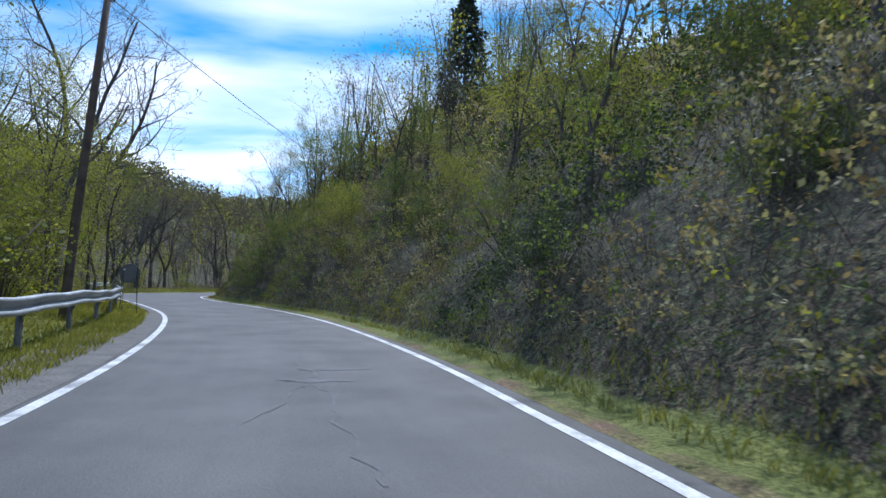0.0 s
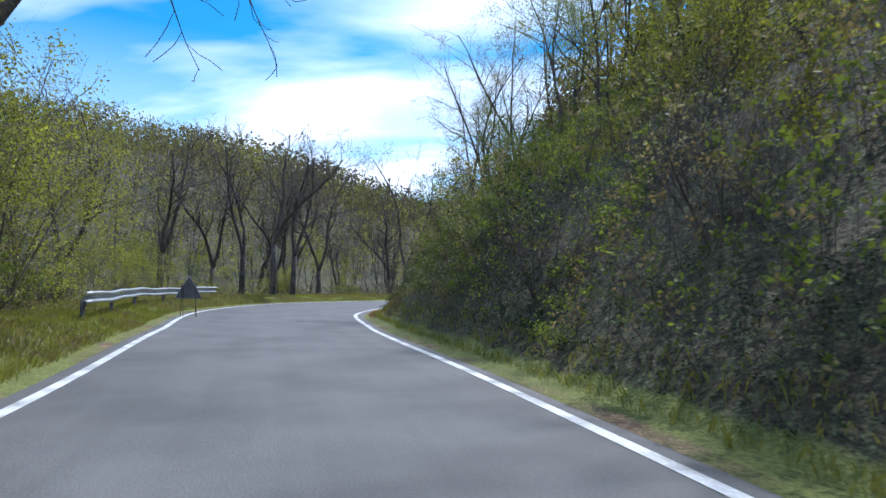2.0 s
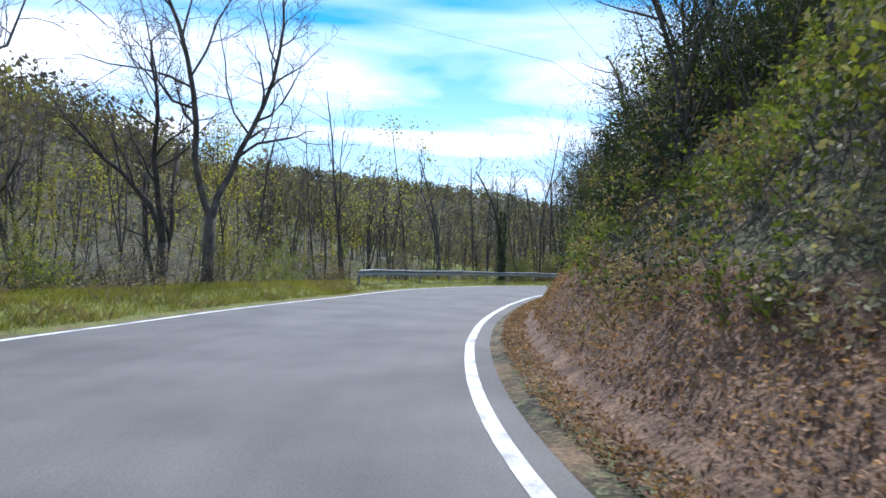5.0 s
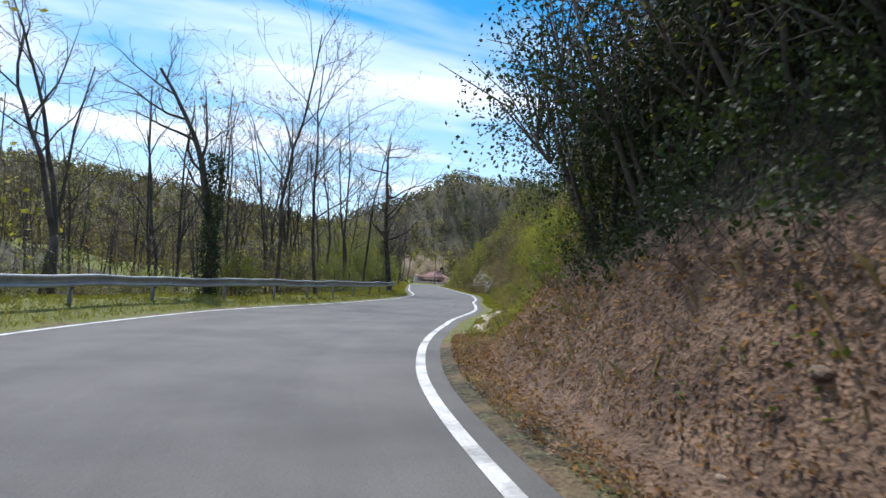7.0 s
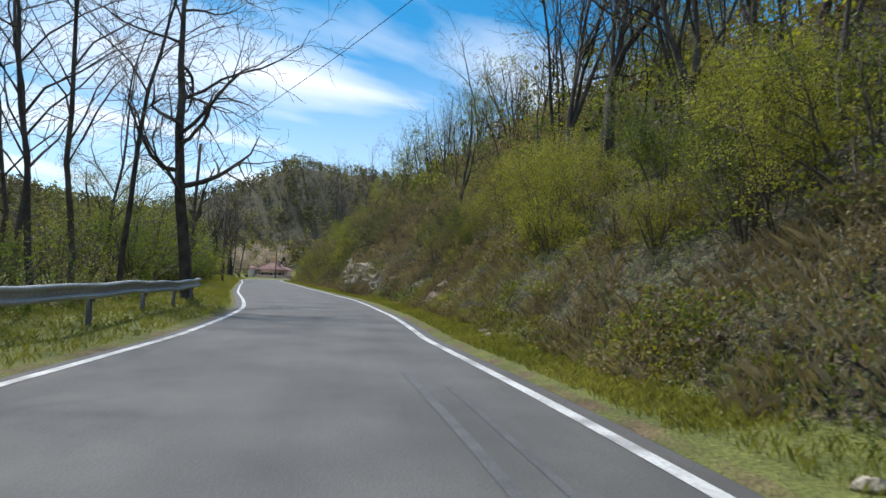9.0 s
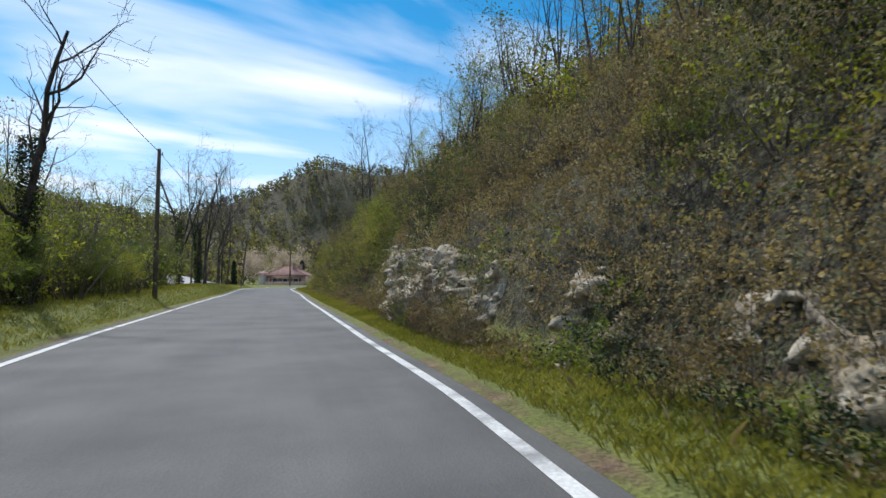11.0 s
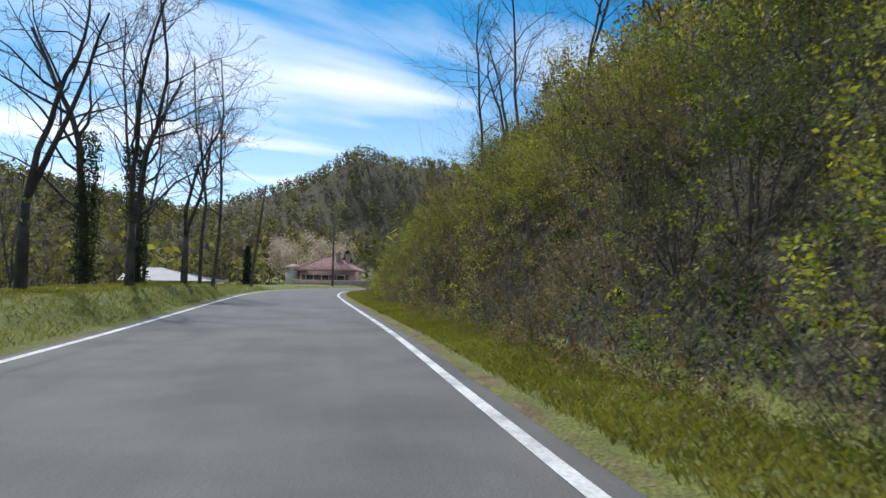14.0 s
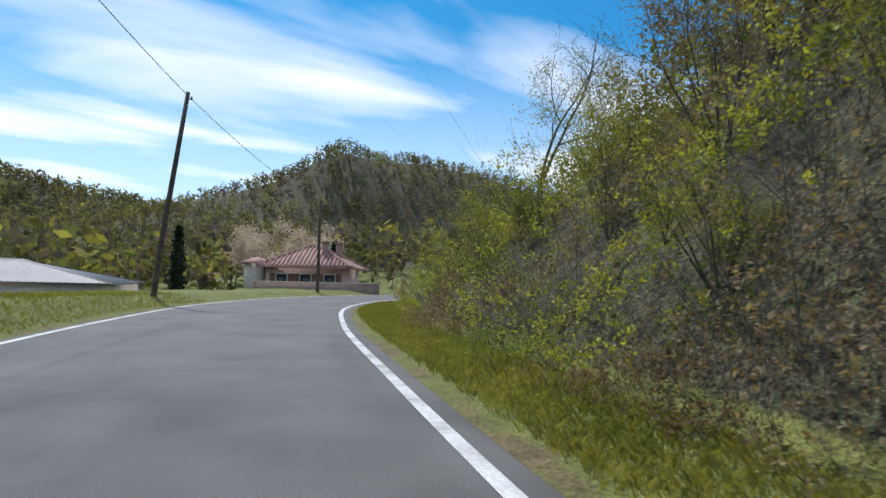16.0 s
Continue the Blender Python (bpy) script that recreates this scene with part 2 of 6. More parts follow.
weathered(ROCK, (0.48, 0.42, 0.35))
EARTHROCK = surface("crumbling earth and stone", ((0.11, 0.075, 0.05), (0.22, 0.165, 0.115), (0.38, 0.32, 0.25)), 1.6, 0.95, 1.0, 9, fine=13)
FAR_LEAF = surface("far spring woods", ((0.10, 0.11, 0.05), (0.17, 0.17, 0.065), (0.25, 0.235, 0.08)), 0.03, 0.9, 0, island=0.6, leaf=0.5)
FAR_LIME = surface("far lime leaves", ((0.19, 0.185, 0.05), (0.29, 0.27, 0.075)), 0.05, 0.9, 0, island=0.5, leaf=0.5)
FAR_TWIG = surface("far bare woods", ((0.085, 0.074, 0.064), (0.135, 0.118, 0.10)), 0.03, 0.9, 0, island=0.35, leaf=0.5)


def ground_material(name):
    """Grass, bare earth with dead leaves and woodland floor, shared out by the point attributes grass and earth."""
    m = bpy.data.materials.new(name)
    m.use_nodes = True
    n, l = m.node_tree.nodes, m.node_tree.links
    bsdf = n["Principled BSDF"]
    bsdf.inputs["Roughness"].default_value = 0.95
    geo = n.new("ShaderNodeNewGeometry")

    def tone(a, b, scale):
        z = n.new("ShaderNodeTexNoise")
        z.inputs["Scale"].default_value, z.inputs["Detail"].default_value = scale, 8
        z.inputs["Roughness"].default_value = 0.65
        l.new(geo.outputs["Position"], z.inputs["Vector"])
        r = n.new("ShaderNodeValToRGB")
        r.color_ramp.elements[0].position, r.color_ramp.elements[1].position = 0.35, 0.65
        r.color_ramp.elements[0].color, r.color_ramp.elements[1].color = (*a, 1), (*b, 1)
        l.new(z.outputs["Fac"], r.inputs[0])
        return r.outputs[0]

    woods = tone((0.05, 0.042, 0.022), (0.11, 0.095, 0.05), 0.35)
    # fallen leaves and small weeds, each a cell of its own tone
    for scale, low, high in ((11.0, 0.25, 1.5), (27.0, 0.45, 1.4)):
        vo = n.new("ShaderNodeTexVoronoi")
        vo.inputs["Scale"].default_value = scale
        l.new(geo.outputs["Position"], vo.inputs["Vector"])
        sp = n.new("ShaderNodeSeparateColor")
        l.new(vo.outputs["Color"], sp.inputs[0])
        mr = n.new("ShaderNodeMapRange")
        mr.inputs["To Min"].default_value, mr.inputs["To Max"].default_value = low, high
        l.new(sp.outputs[0], mr.inputs["Value"])
        hs = n.new("ShaderNodeHueSaturation")
        l.new(woods, hs.inputs["Color"])
        l.new(mr.outputs[0], hs.inputs["Value"])
        hu = n.new("ShaderNodeMapRange")
        hu.inputs["To Min"].default_value, hu.inputs["To Max"].default_value = 0.46, 0.56
        l.new(sp.outputs[1], hu.inputs["Value"])
        l.new(hu.outputs[0], hs.inputs["Hue"])
        woods = hs.outputs[0]
    grass = tone((0.105, 0.125, 0.024), (0.185, 0.195, 0.045), 1.6)
    earth = tone((0.08, 0.048, 0.03), (0.235, 0.15, 0.095), 2.4)
    wob = n.new("ShaderNodeTexNoise")
    wob.inputs["Scale"].default_value, wob.inputs["Detail"].default_value = 0.9, 6
    l.new(geo.outputs["Position"], wob.inputs["Vector"])
    out = woods
    for name_, src in (("grass", grass), ("earth", earth)):
        at = n.new("ShaderNodeAttribute")
        at.attribute_name = name_
        ad = n.new("ShaderNodeMath")
        ad.operation = "ADD"
        l.new(at.outputs["Fac"], ad.inputs[0])
        l.new(wob.outputs["Fac"], ad.inputs[1])
        mr = n.new("ShaderNodeMapRange")
        mr.inputs["From Min"].default_value, mr.inputs["From Max"].default_value = 0.88, 1.12
        l.new(ad.outputs[0], mr.inputs["Value"])
        mx = n.new("ShaderNodeMixRGB")
        l.new(mr.outputs[0], mx.inputs[0])
        l.new(out, mx.inputs[1])
        l.new(src, mx.inputs[2])
        out = mx.outputs[0]
    fz = n.new("ShaderNodeTexNoise")
    fz.inputs["Scale"].default_value, fz.inputs["Detail"].default_value = 22, 5
    l.new(geo.outputs["Position"], fz.inputs["Vector"])
    fm = n.new("ShaderNodeMapRange")
    fm.inputs["From Min"].default_value, fm.inputs["From Max"].default_value = 0.3, 0.7
    fm.inputs["To Min"].default_value, fm.inputs["To Max"].default_value = 0.6, 1.4
    l.new(fz.outputs["Fac"], fm.inputs["Value"])
    hs = n.new("ShaderNodeHueSaturation")
    l.new(out, hs.inputs["Color"])
    l.new(fm.outputs[0], hs.inputs["Value"])
    l.new(hs.outputs[0], bsdf.inputs["Base Color"])
    bp = n.new("ShaderNodeBump")
    bp.inputs["Strength"].default_value, bp.inputs["Distance"].default_value = 0.8, 0.08
    l.new(fz.outputs["Fac"], bp.inputs["Height"])
    l.new(bp.outputs[0], bsdf.inputs["Normal"])
    return m


GROUND = ground_material("hillside ground")


# ---- plan of the road: centre points and half widths between the edge lines ----
ROAD = ((6.2, -46.0), (5.2, -34.0), (3.6, -20.0), (0.6, -4.0), (-1.8, 5.7), (-5.4, 15.0), (-9.9, 23.9), (-15.4, 32.2), (-21.4, 40.4), (-27.0, 49.3),
        (-29.6, 59.6), (-28.7, 70.2), (-26.3, 80.3), (-23.2, 90.0), (-17.9, 98.7), (-11.2, 106.4), (-5.3, 114.3), (0.4, 122.55),
        (5.5, 131.5), (10.0, 140.5), (14.6, 149.4), (19.2, 158.3), (23.8, 167.1), (28.5, 175.9), (33.0, 184.8), (37.5, 193.7),
        (42.2, 202.5), (47.7, 210.9), (54.6, 217.6), (63.0, 221.6), (72.5, 222.6), (84.0, 220.5), (98.0, 215.0), (114.0, 208.0))
HALF = ((-60, 3.0), (0, 2.9), (10, 2.5), (30, 2.6), (50, 2.8), (60, 3.3), (70, 3.8), (80, 3.3), (92, 3.2), (104, 3.6), (113, 3.75), (124, 3.2), (134, 2.5),
        (145, 2.52), (155, 2.9), (165, 3.03), (235, 3.1), (330, 3.1))


def smooth_line(points, step=0.5):
    p = np.array(points, float)
    p = np.vstack([2 * p[0] - p[1], p, 2 * p[-1] - p[-2]])
    out = []
    for i in range(1, len(p) - 2):
        a, b, c, d = p[i - 1:i + 3]
        k = max(2, int(np.linalg.norm(c - b) / 0.25))
        for u in np.linspace(0, 1, k, endpoint=False):
            out.append(0.5 * (2 * b + (c - a) * u + (2 * a - 5 * b + 4 * c - d) * u * u + (3 * b - a - 3 * c + d) * u ** 3))
    out.append(p[-2])
    out = np.array(out)
    s = np.concatenate([[0], np.cumsum(np.linalg.norm(np.diff(out, axis=0), axis=1))])
    u = np.arange(0, s[-1], step)
    return np.stack([np.interp(u, s, out[:, k]) for k in range(p.shape[1])], 1), u


LINE, LS = smooth_line(ROAD)
LS = LS - LS[np.argmin(np.linalg.norm(LINE - np.array((0.6, -4.0)), axis=1))]
TAN = np.gradient(LINE, axis=0)
TAN /= np.linalg.norm(TAN, axis=1)[:, None]
RIGHT = np.stack([TAN[:, 1], -TAN[:, 0]], 1)
S0, S1 = LS[0], LS[-1]


def half(s):
    return np.interp(s, [h[0] for h in HALF], [h[1] for h in HALF])


def at_road(s, d):
    """Plan place at s metres along the road and d metres to the right of its centre."""
    s = np.asarray(s, float)
    i = (s - S0) / 0.5
    k = np.arange(len(LINE))
    c = np.stack([np.interp(i, k, LINE[:, 0]), np.interp(i, k, LINE[:, 1])], -1)
    r = np.stack([np.interp(i, k, RIGHT[:, 0]), np.interp(i, k, RIGHT[:, 1])], -1)
    r /= np.linalg.norm(r, axis=-1)[..., None]
    return c + r * np.asarray(d, float)[..., None]


def road_coords(x, y):
    """s and d of plan places (arrays)."""
    x, y = np.atleast_1d(x).astype(float), np.atleast_1d(y).astype(float)
    s, d = np.empty(len(x)), np.empty(len(x))
    for a in range(0, len(x), 4000):
        p = np.stack([x[a:a + 4000], y[a:a + 4000]], 1)
        q = ((p[:, None, 0] - LINE[None, ::2, 0]) ** 2 + (p[:, None, 1] - LINE[None, ::2, 1]) ** 2).argmin(1) * 2
        e = p - LINE[q]
        along = (e * TAN[q]).sum(1)
        across = (e * RIGHT[q]).sum(1)
        far = np.sqrt((e ** 2).sum(1))
        s[a:a + 4000] = LS[q] + np.clip(along, -1, 1)
        d[a:a + 4000] = np.where(np.abs(along) < 1.5, across, np.sign(across) * far)
    return s, d


TABLE = np.random.RandomState(7).rand(256, 256)


def lattice(x, y):
    xi, yi = np.floor(x).astype(int), np.floor(y).astype(int)
    u, v = x - xi, y - yi
    u, v = u * u * (3 - 2 * u), v * v * (3 - 2 * v)
    a, b = TABLE[xi % 256, yi % 256], TABLE[(xi + 1) % 256, yi % 256]
    c, d = TABLE[xi % 256, (yi + 1) % 256], TABLE[(xi + 1) % 256, (yi + 1) % 256]
    return (a * (1 - u) + b * u) * (1 - v) + (c * (1 - u) + d * u) * v - 0.5


def fractal(x, y, size, octaves=4):
    out, amp, k = 0, 1.0, 1 / size
    for o in range(octaves):
        out = out + amp * lattice(x * k + 17.3 * o, y * k + 5.1 * o)
        amp, k = amp * 0.5, k * 2
    return out


# roadside profiles by place along the road: verge width, foot bank height and its run, slope of the hill above
RIGHT_BANK = ((-60, 0.7, 2.2, 2.2, 0.75), (30, 0.7, 2.0, 2.0, 0.75), (45, 0.6, 0.9, 0.8, 0.95), (66, 0.6, 0.9, 0.8, 1.05), (84, 0.7, 1.2, 0.8, 1.1),
              (98, 0.75, 1.45, 0.9, 1.1), (105, 0.8, 1.4, 1.1, 0.95), (111, 1.2, 1.2, 3.0, 0.62), (120, 1.4, 1.2, 2.6, 0.6), (127, 1.3, 1.7, 1.8, 0.62), (138, 1.4, 2.0, 1.9, 0.65), (148, 1.9, 2.2, 2.0, 0.8),
              (156, 2.0, 2.8, 1.9, 0.8), (159, 1.9, 2.4, 1.2, 0.8), (170.5, 1.8, 2.4, 1.2, 0.8), (172.5, 2.4, 3.2, 1.2, 0.85), (178, 2.4, 3.2, 1.3, 0.9), (182, 2.0, 2.4, 1.8, 1.0), (205, 2.1, 2.4, 2.0, 0.95), (220, 2.2, 2.4, 1.9, 1.1), (232, 2.3, 2.1, 2.2, 0.9), (250, 2.5, 1.5, 3.0, 0.5), (330, 3, 1, 3, 0.3))
# left: width of the level verge, its rise, fall of the ground beyond, run of that fall
LEFT_SIDE = ((-60, 3.2, 0.3, -1.6, 5), (20, 3.0, 0.3, -1.6, 5), (45, 3.6, 0.3, -0.6, 6), (60, 4.0, 0.35, -0.8, 7), (78, 4.0, 0.35, -1.5, 6),
             (92, 2.8, 0.32, -3.0, 8), (110, 2.8, 0.32, -3.5, 8), (120, 3.0, 0.15, -3.5, 8), (145, 3.6, 0.2, -2.5, 8), (165, 4.2, 0.35, -2.2, 8), (195, 5.0, 0.7, -3.0, 9), (225, 5.0, 0.75, -3.0, 9), (245, 5, 0.35, -3.0, 10), (330, 5, 0, -2, 10))


def keyed(table, s):
    t = np.array(table, float)
    return [np.interp(s, t[:, 0], t[:, k]) for k in range(1, t.shape[1])]


def ramp01(v):
    v = np.clip(v, 0, 1)
    return v * v * (3 - 2 * v)


def bump_hill(x, y, cx, cy, rx, ry, turn, height):
    c, s = math.cos(radians(turn)), math.sin(radians(turn))
    u, v = ((x - cx) * c + (y - cy) * s) / rx, (-(x - cx) * s + (y - cy) * c) / ry
    return height * np.exp(-(u * u + v * v))


def land(x, y, s=None, d=None):
    """Height of the ground (arrays), with the weights of grass and of bare earth."""
    x, y = np.atleast_1d(x).astype(float), np.atleast_1d(y).astype(float)
    if s is None:
        s, d = road_coords(x, y)
    e = np.abs(d) - half(s) - 0.45
    wv, hb, run, slope = keyed(RIGHT_BANK, s)
    foot = np.clip((e - wv) / run, 0, 1)
    above = np.clip(e - wv - run, 0, None)
    hill_r = 0.06 * np.clip(e, 0, 2) + hb * foot ** 0.85 + 38 * (1 - np.exp(-above * slope / 38))
    # loose earth heaped under the rock band
    hill_r = np.maximum(hill_r, 0.6 * ramp01((e - 0.9) / 1.6) * ramp01((s - 170) / 2.5) * (1 - ramp01((s - 179) / 3)))
    rough = fractal(x, y, 3.0, 5)
    hill_r = hill_r + rough * (0.25 * ramp01((e - wv) / 1.0) + 0.9 * ramp01(above / 10)) * 1.3 + 0.05 * rough * ramp01(e)
    lw, lr, lf, lrun = keyed(LEFT_SIDE, s)
    side = lr * ramp01((e - 1.1 * (1 - ramp01((s - 14) / 20))) / 1.6) + (lf - lr) * ramp01((e - lw) / lrun)
    side = side + 0.12 * rough * ramp01((e - 1.1 * (1 - ramp01((s - 14) / 20))) / 1.5) + 0.8 * rough * ramp01((e - lw) / 10)
    z = np.where(d > 0, hill_r, side)
    # the country beyond
    dist = np.clip((e - 12) / 60, 0, 1)
    far = (bump_hill(x, y, -190, 190, 150, 95, -62, 30) + bump_hill(x, y, -150, 60, 90, 120, 10, 9) + bump_hill(x, y, -215, 335, 170, 120, -60, 40)
           + bump_hill(x, y, 322, 632, 42, 40, 0, 36) + bump_hill(x, y, 395, 690, 215, 100, 0, 99) + bump_hill(x, y, 190, 560, 90, 90, 20, 16)
           + bump_hill(x, y, 40, 950, 500, 150, 0, 84) + bump_hill(x, y, -400, 850, 400, 200, 0, 84) + bump_hill(x, y, 700, 700, 260, 240, 0, 80)
           + bump_hill(x, y, 140, 330, 60, 60, 0, 8))
    far = far + 7 * fractal(x, y, 90, 4) * ramp01((far - 4) / 20)
    z = np.where(d > 0, np.maximum(z, 0) * (1 - 0.85 * ramp01((s - 235) / 40)) + far * ramp01((e - 40) / 60), z + far * ramp01((e - 14) / 60))
    z = np.where(e < 0, -0.02, z)
    grass = np.where(d > 0, 1 - ramp01((e - wv + 0.2) / 0.5), 1 - ramp01((e - lw - 1.0) / 2.5))
    meadow = ramp01((s - 107) / 4) * (1 - ramp01((s - 122) / 5)) * 0.48 * (d > 0) * (1 - ramp01((e - 7) / 3))
    grass = grass * (1 - 0.6 * (d > 0) * ramp01((s - 60) / 5) * (1 - ramp01((s - 106) / 4)))
    grass = grass * (1 - 0.9 * (d > 0) * ramp01((e - 0.8) / 0.6) * ramp01((s - 169) / 2) * (1 - ramp01((s - 180) / 2)))
    grass = np.clip(np.maximum(grass, meadow), 0, 1)
    field = ramp01((s - 170) / 20) * (d < 0) * ramp01((e - 10) / 6) * (1 - ramp01((e - 70) / 40)) * 0.75
    grass = np.maximum(grass, field)
    bend = ramp01((s - 60) / 8) * (1 - ramp01((s - 104) / 5))
    earth = np.where(d > 0, ramp01((e - 0.2) / 0.5) * (1 - ramp01((above + 0.1) / 0.9)), 0) * (0.2 + 0.8 * bend)
    earth = np.maximum(earth, (1 - ramp01((e - 0.05) / 0.4)) * 0.46)
    return z, grass, earth


def land_z(x, y):
    return float(land(x, y)[0][0])


# ---- mesh helpers ----
def mesh_of(name, verts, faces, material, smooth=False):
    me = bpy.data.meshes.new(name)
    me.from_pydata([tuple(v) for v in verts], [], faces)
    me.materials.append(material)
    if smooth:
        me.polygons.foreach_set("use_smooth", [True] * len(me.polygons))
    me.update()
    return me


class Shape:
    """Collects vertices and faces of one mesh."""

    def __init__(self):
        self.v, self.f, self.count = [], {3: [], 4: []}, 0
        self.n = []

    def put(self, verts, faces):
        """Arrays of vertices and of three- or four-cornered faces."""
        faces = np.asarray(faces)
        self.v.append(np.asarray(verts, float))
        self.f[faces.shape[1]].append(faces + self.count)
        self.count += len(verts)

    def add(self, verts, faces):
        self.v.append(np.array([tuple(p) for p in verts], float))
        for f in faces:
            g = tuple(i + self.count for i in f)
            if len(g) in (3, 4):
                self.f[len(g)].append(np.array([g]))
            else:
                self.n.append(g)
        self.count += len(verts)

    def tube(self, pts, radii, sides):
        pts = np.array(pts, float)
        t = np.empty_like(pts)
        t[1:-1] = pts[2:] - pts[:-2]
        t[0], t[-1] = pts[1] - pts[0], pts[-1] - pts[-2]
        t /= np.linalg.norm(t, axis=1)[:, None] + 1e-9
        ref = np.where(np.abs(t[:, 2:3]) > 0.8, np.array([[0.31, 0.95, 0.05]]), np.array([[0, 0, 1.0]]))
        a = np.cross(t, ref)
        a /= np.linalg.norm(a, axis=1)[:, None] + 1e-9
        b = np.cross(t, a)
        w = 2 * math.pi * np.arange(sides) / sides
        r = np.array(radii, float)[:, None, None]
        v = pts[:, None] + r * (np.cos(w)[None, :, None] * a[:, None] + np.sin(w)[None, :, None] * b[:, None])
        n = len(pts)
        i, j = np.meshgrid(np.arange(n - 1), np.arange(sides), indexing="ij")
        i, j = i.ravel(), j.ravel()
        k = (j + 1) % sides
        base = self.count
        self.put(v.reshape(-1, 3), np.stack([i * sides + j, i * sides + k, (i + 1) * sides + k, (i + 1) * sides + j], 1))
        end = tuple(range(base + (n - 1) * sides, base + n * sides))
        if sides in (3, 4):
            self.f[sides].append(np.array([end]))
        else:
            self.n.append(end)

    def box(self, c, size, turn=0.0):
        x, y, z = [q / 2 for q in size]
        ca, sa = math.cos(turn), math.sin(turn)
        vs = []
        for dx, dy, dz in ((-x, -y, -z), (x, -y, -z), (x, y, -z), (-x, y, -z), (-x, -y, z), (x, -y, z), (x, y, z), (-x, y, z)):
            vs.append((c[0] + dx * ca - dy * sa, c[1] + dx * sa + dy * ca, c[2] + dz))
        self.add(vs, [(0, 3, 2, 1), (4, 5, 6, 7), (0, 1, 5, 4), (1, 2, 6, 5), (2, 3, 7, 6), (3, 0, 4, 7)])

    def leaves(self, p, size, rng, flat=0.0):
        """Small pointed leaves at the places p, turned at random; flat: how much they lie level."""
        p = np.asarray(p, float)
        n = len(p)
        if n == 0:
            return
        a = rng.normal(size=(n, 3))
        a[:, 2] *= 1 - flat
        a /= np.linalg.norm(a, axis=1)[:, None] + 1e-9
        q = rng.normal(size=(n, 3))
        q[:, 2] *= 1 - flat
        b = np.cross(np.cross(a, q), a) if flat else np.cross(a, q)
        b /= np.linalg.norm(b, axis=1)[:, None] + 1e-9
        l = (np.asarray(size) * rng.uniform(0.6, 1.35, n))[:, None]
        w = l * rng.uniform(0.4, 0.7, n)[:, None]
        v = np.stack([p, p + a * l * 0.5 + b * w * 0.5, p + a * l, p + a * l * 0.5 - b * w * 0.5], 1).reshape(-1, 3)
        self.put(v, np.arange(4 * n).reshape(n, 4))

    def arrays(self):
        v = np.concatenate(self.v) if self.v else np.zeros((0, 3))
        t = np.concatenate(self.f[3]) if self.f[3] else np.zeros((0, 3), int)
        q = np.concatenate(self.f[4]) if self.f[4] else np.zeros((0, 4), int)
        return v, t, q

    def mesh(self, name, material, smooth=False):
        v, t, q = self.arrays()
        me = bpy.data.meshes.new(name)
        if self.n:
            me.from_pydata(v.tolist(), [], t.tolist() + q.tolist() + [list(g) for g in self.n])
        else:
            loops = np.concatenate([t.ravel(), q.ravel()]).astype(np.int32)
            sizes = np.concatenate([np.full(len(t), 3), np.full(len(q), 4)]).astype(np.int32)
            me.vertices.add(len(v))
            me.vertices.foreach_set("co", v.ravel().astype(np.float32))
            me.loops.add(len(loops))
            me.loops.foreach_set("vertex_index", loops)
            me.polygons.add(len(sizes))
            me.polygons.foreach_set("loop_start", (np.cumsum(sizes) - sizes).astype(np.int32))
            me.update(calc_edges=True)
        me.materials.append(material)
        if smooth:
            me.polygons.foreach_set("use_smooth", [True] * len(me.polygons))
        me.update()
        return me


def part(name, shape, material, parent, label="", smooth=False):
    ob = new(name, shape.mesh(name, material, smooth) if isinstance(shape, Shape) else shape)
    ob.parent = parent
    if label:
        ob["label"] = label
    return ob


def strip(name, sv, dv, zf, material, flip=False):
    """A mesh over places along (sv) and across (dv, may be a function of s)."""
    S, D = np.meshgrid(sv, np.arange(len(dv)), indexing="ij")
    d = np.array([[dv[k](s) if callable(dv[k]) else dv[k] for k in range(len(dv))] for s in sv], float)
    p = at_road(S, d)
    z = zf(p[..., 0].ravel(), p[..., 1].ravel(), S.ravel(), d.ravel())
    v = np.column_stack([p[..., 0].ravel(), p[..., 1].ravel(), z])
    n = len(dv)
    f = []
    for i in range(len(sv) - 1):
        for j in range(n - 1):
            a = i * n + j
            f.append((a, a + 1, a + n + 1, a + n) if not flip else (a, a + n, a + n + 1, a + 1))
    return mesh_of(name, v, f, material, True), (p[..., 0].ravel(), p[..., 1].ravel(), S.ravel(), d.ravel())


def paint_ground(me, x, y, s=None, d=None):
    _, g, e = land(x, y, s, d)
    for key, val in (("grass", g), ("earth", e)):
        a = me.attributes.new(key, "FLOAT", "POINT")
        a.data.foreach_set("value", np.ascontiguousarray(val, dtype=np.float32))


# ---- ground ----
def axis(lo, hi, step, reach):
    a = list(np.arange(lo, hi + step, step))
    g, st = hi, step
    up_, dn = [], []
    while g < reach:
        st *= 1.10
        g += st
        up_.append(g)
    g, st = lo, step
    while g > -reach:
        st *= 1.10
        g -= st
        dn.append(g)
    return np.array(dn[::-1] + a + up_)


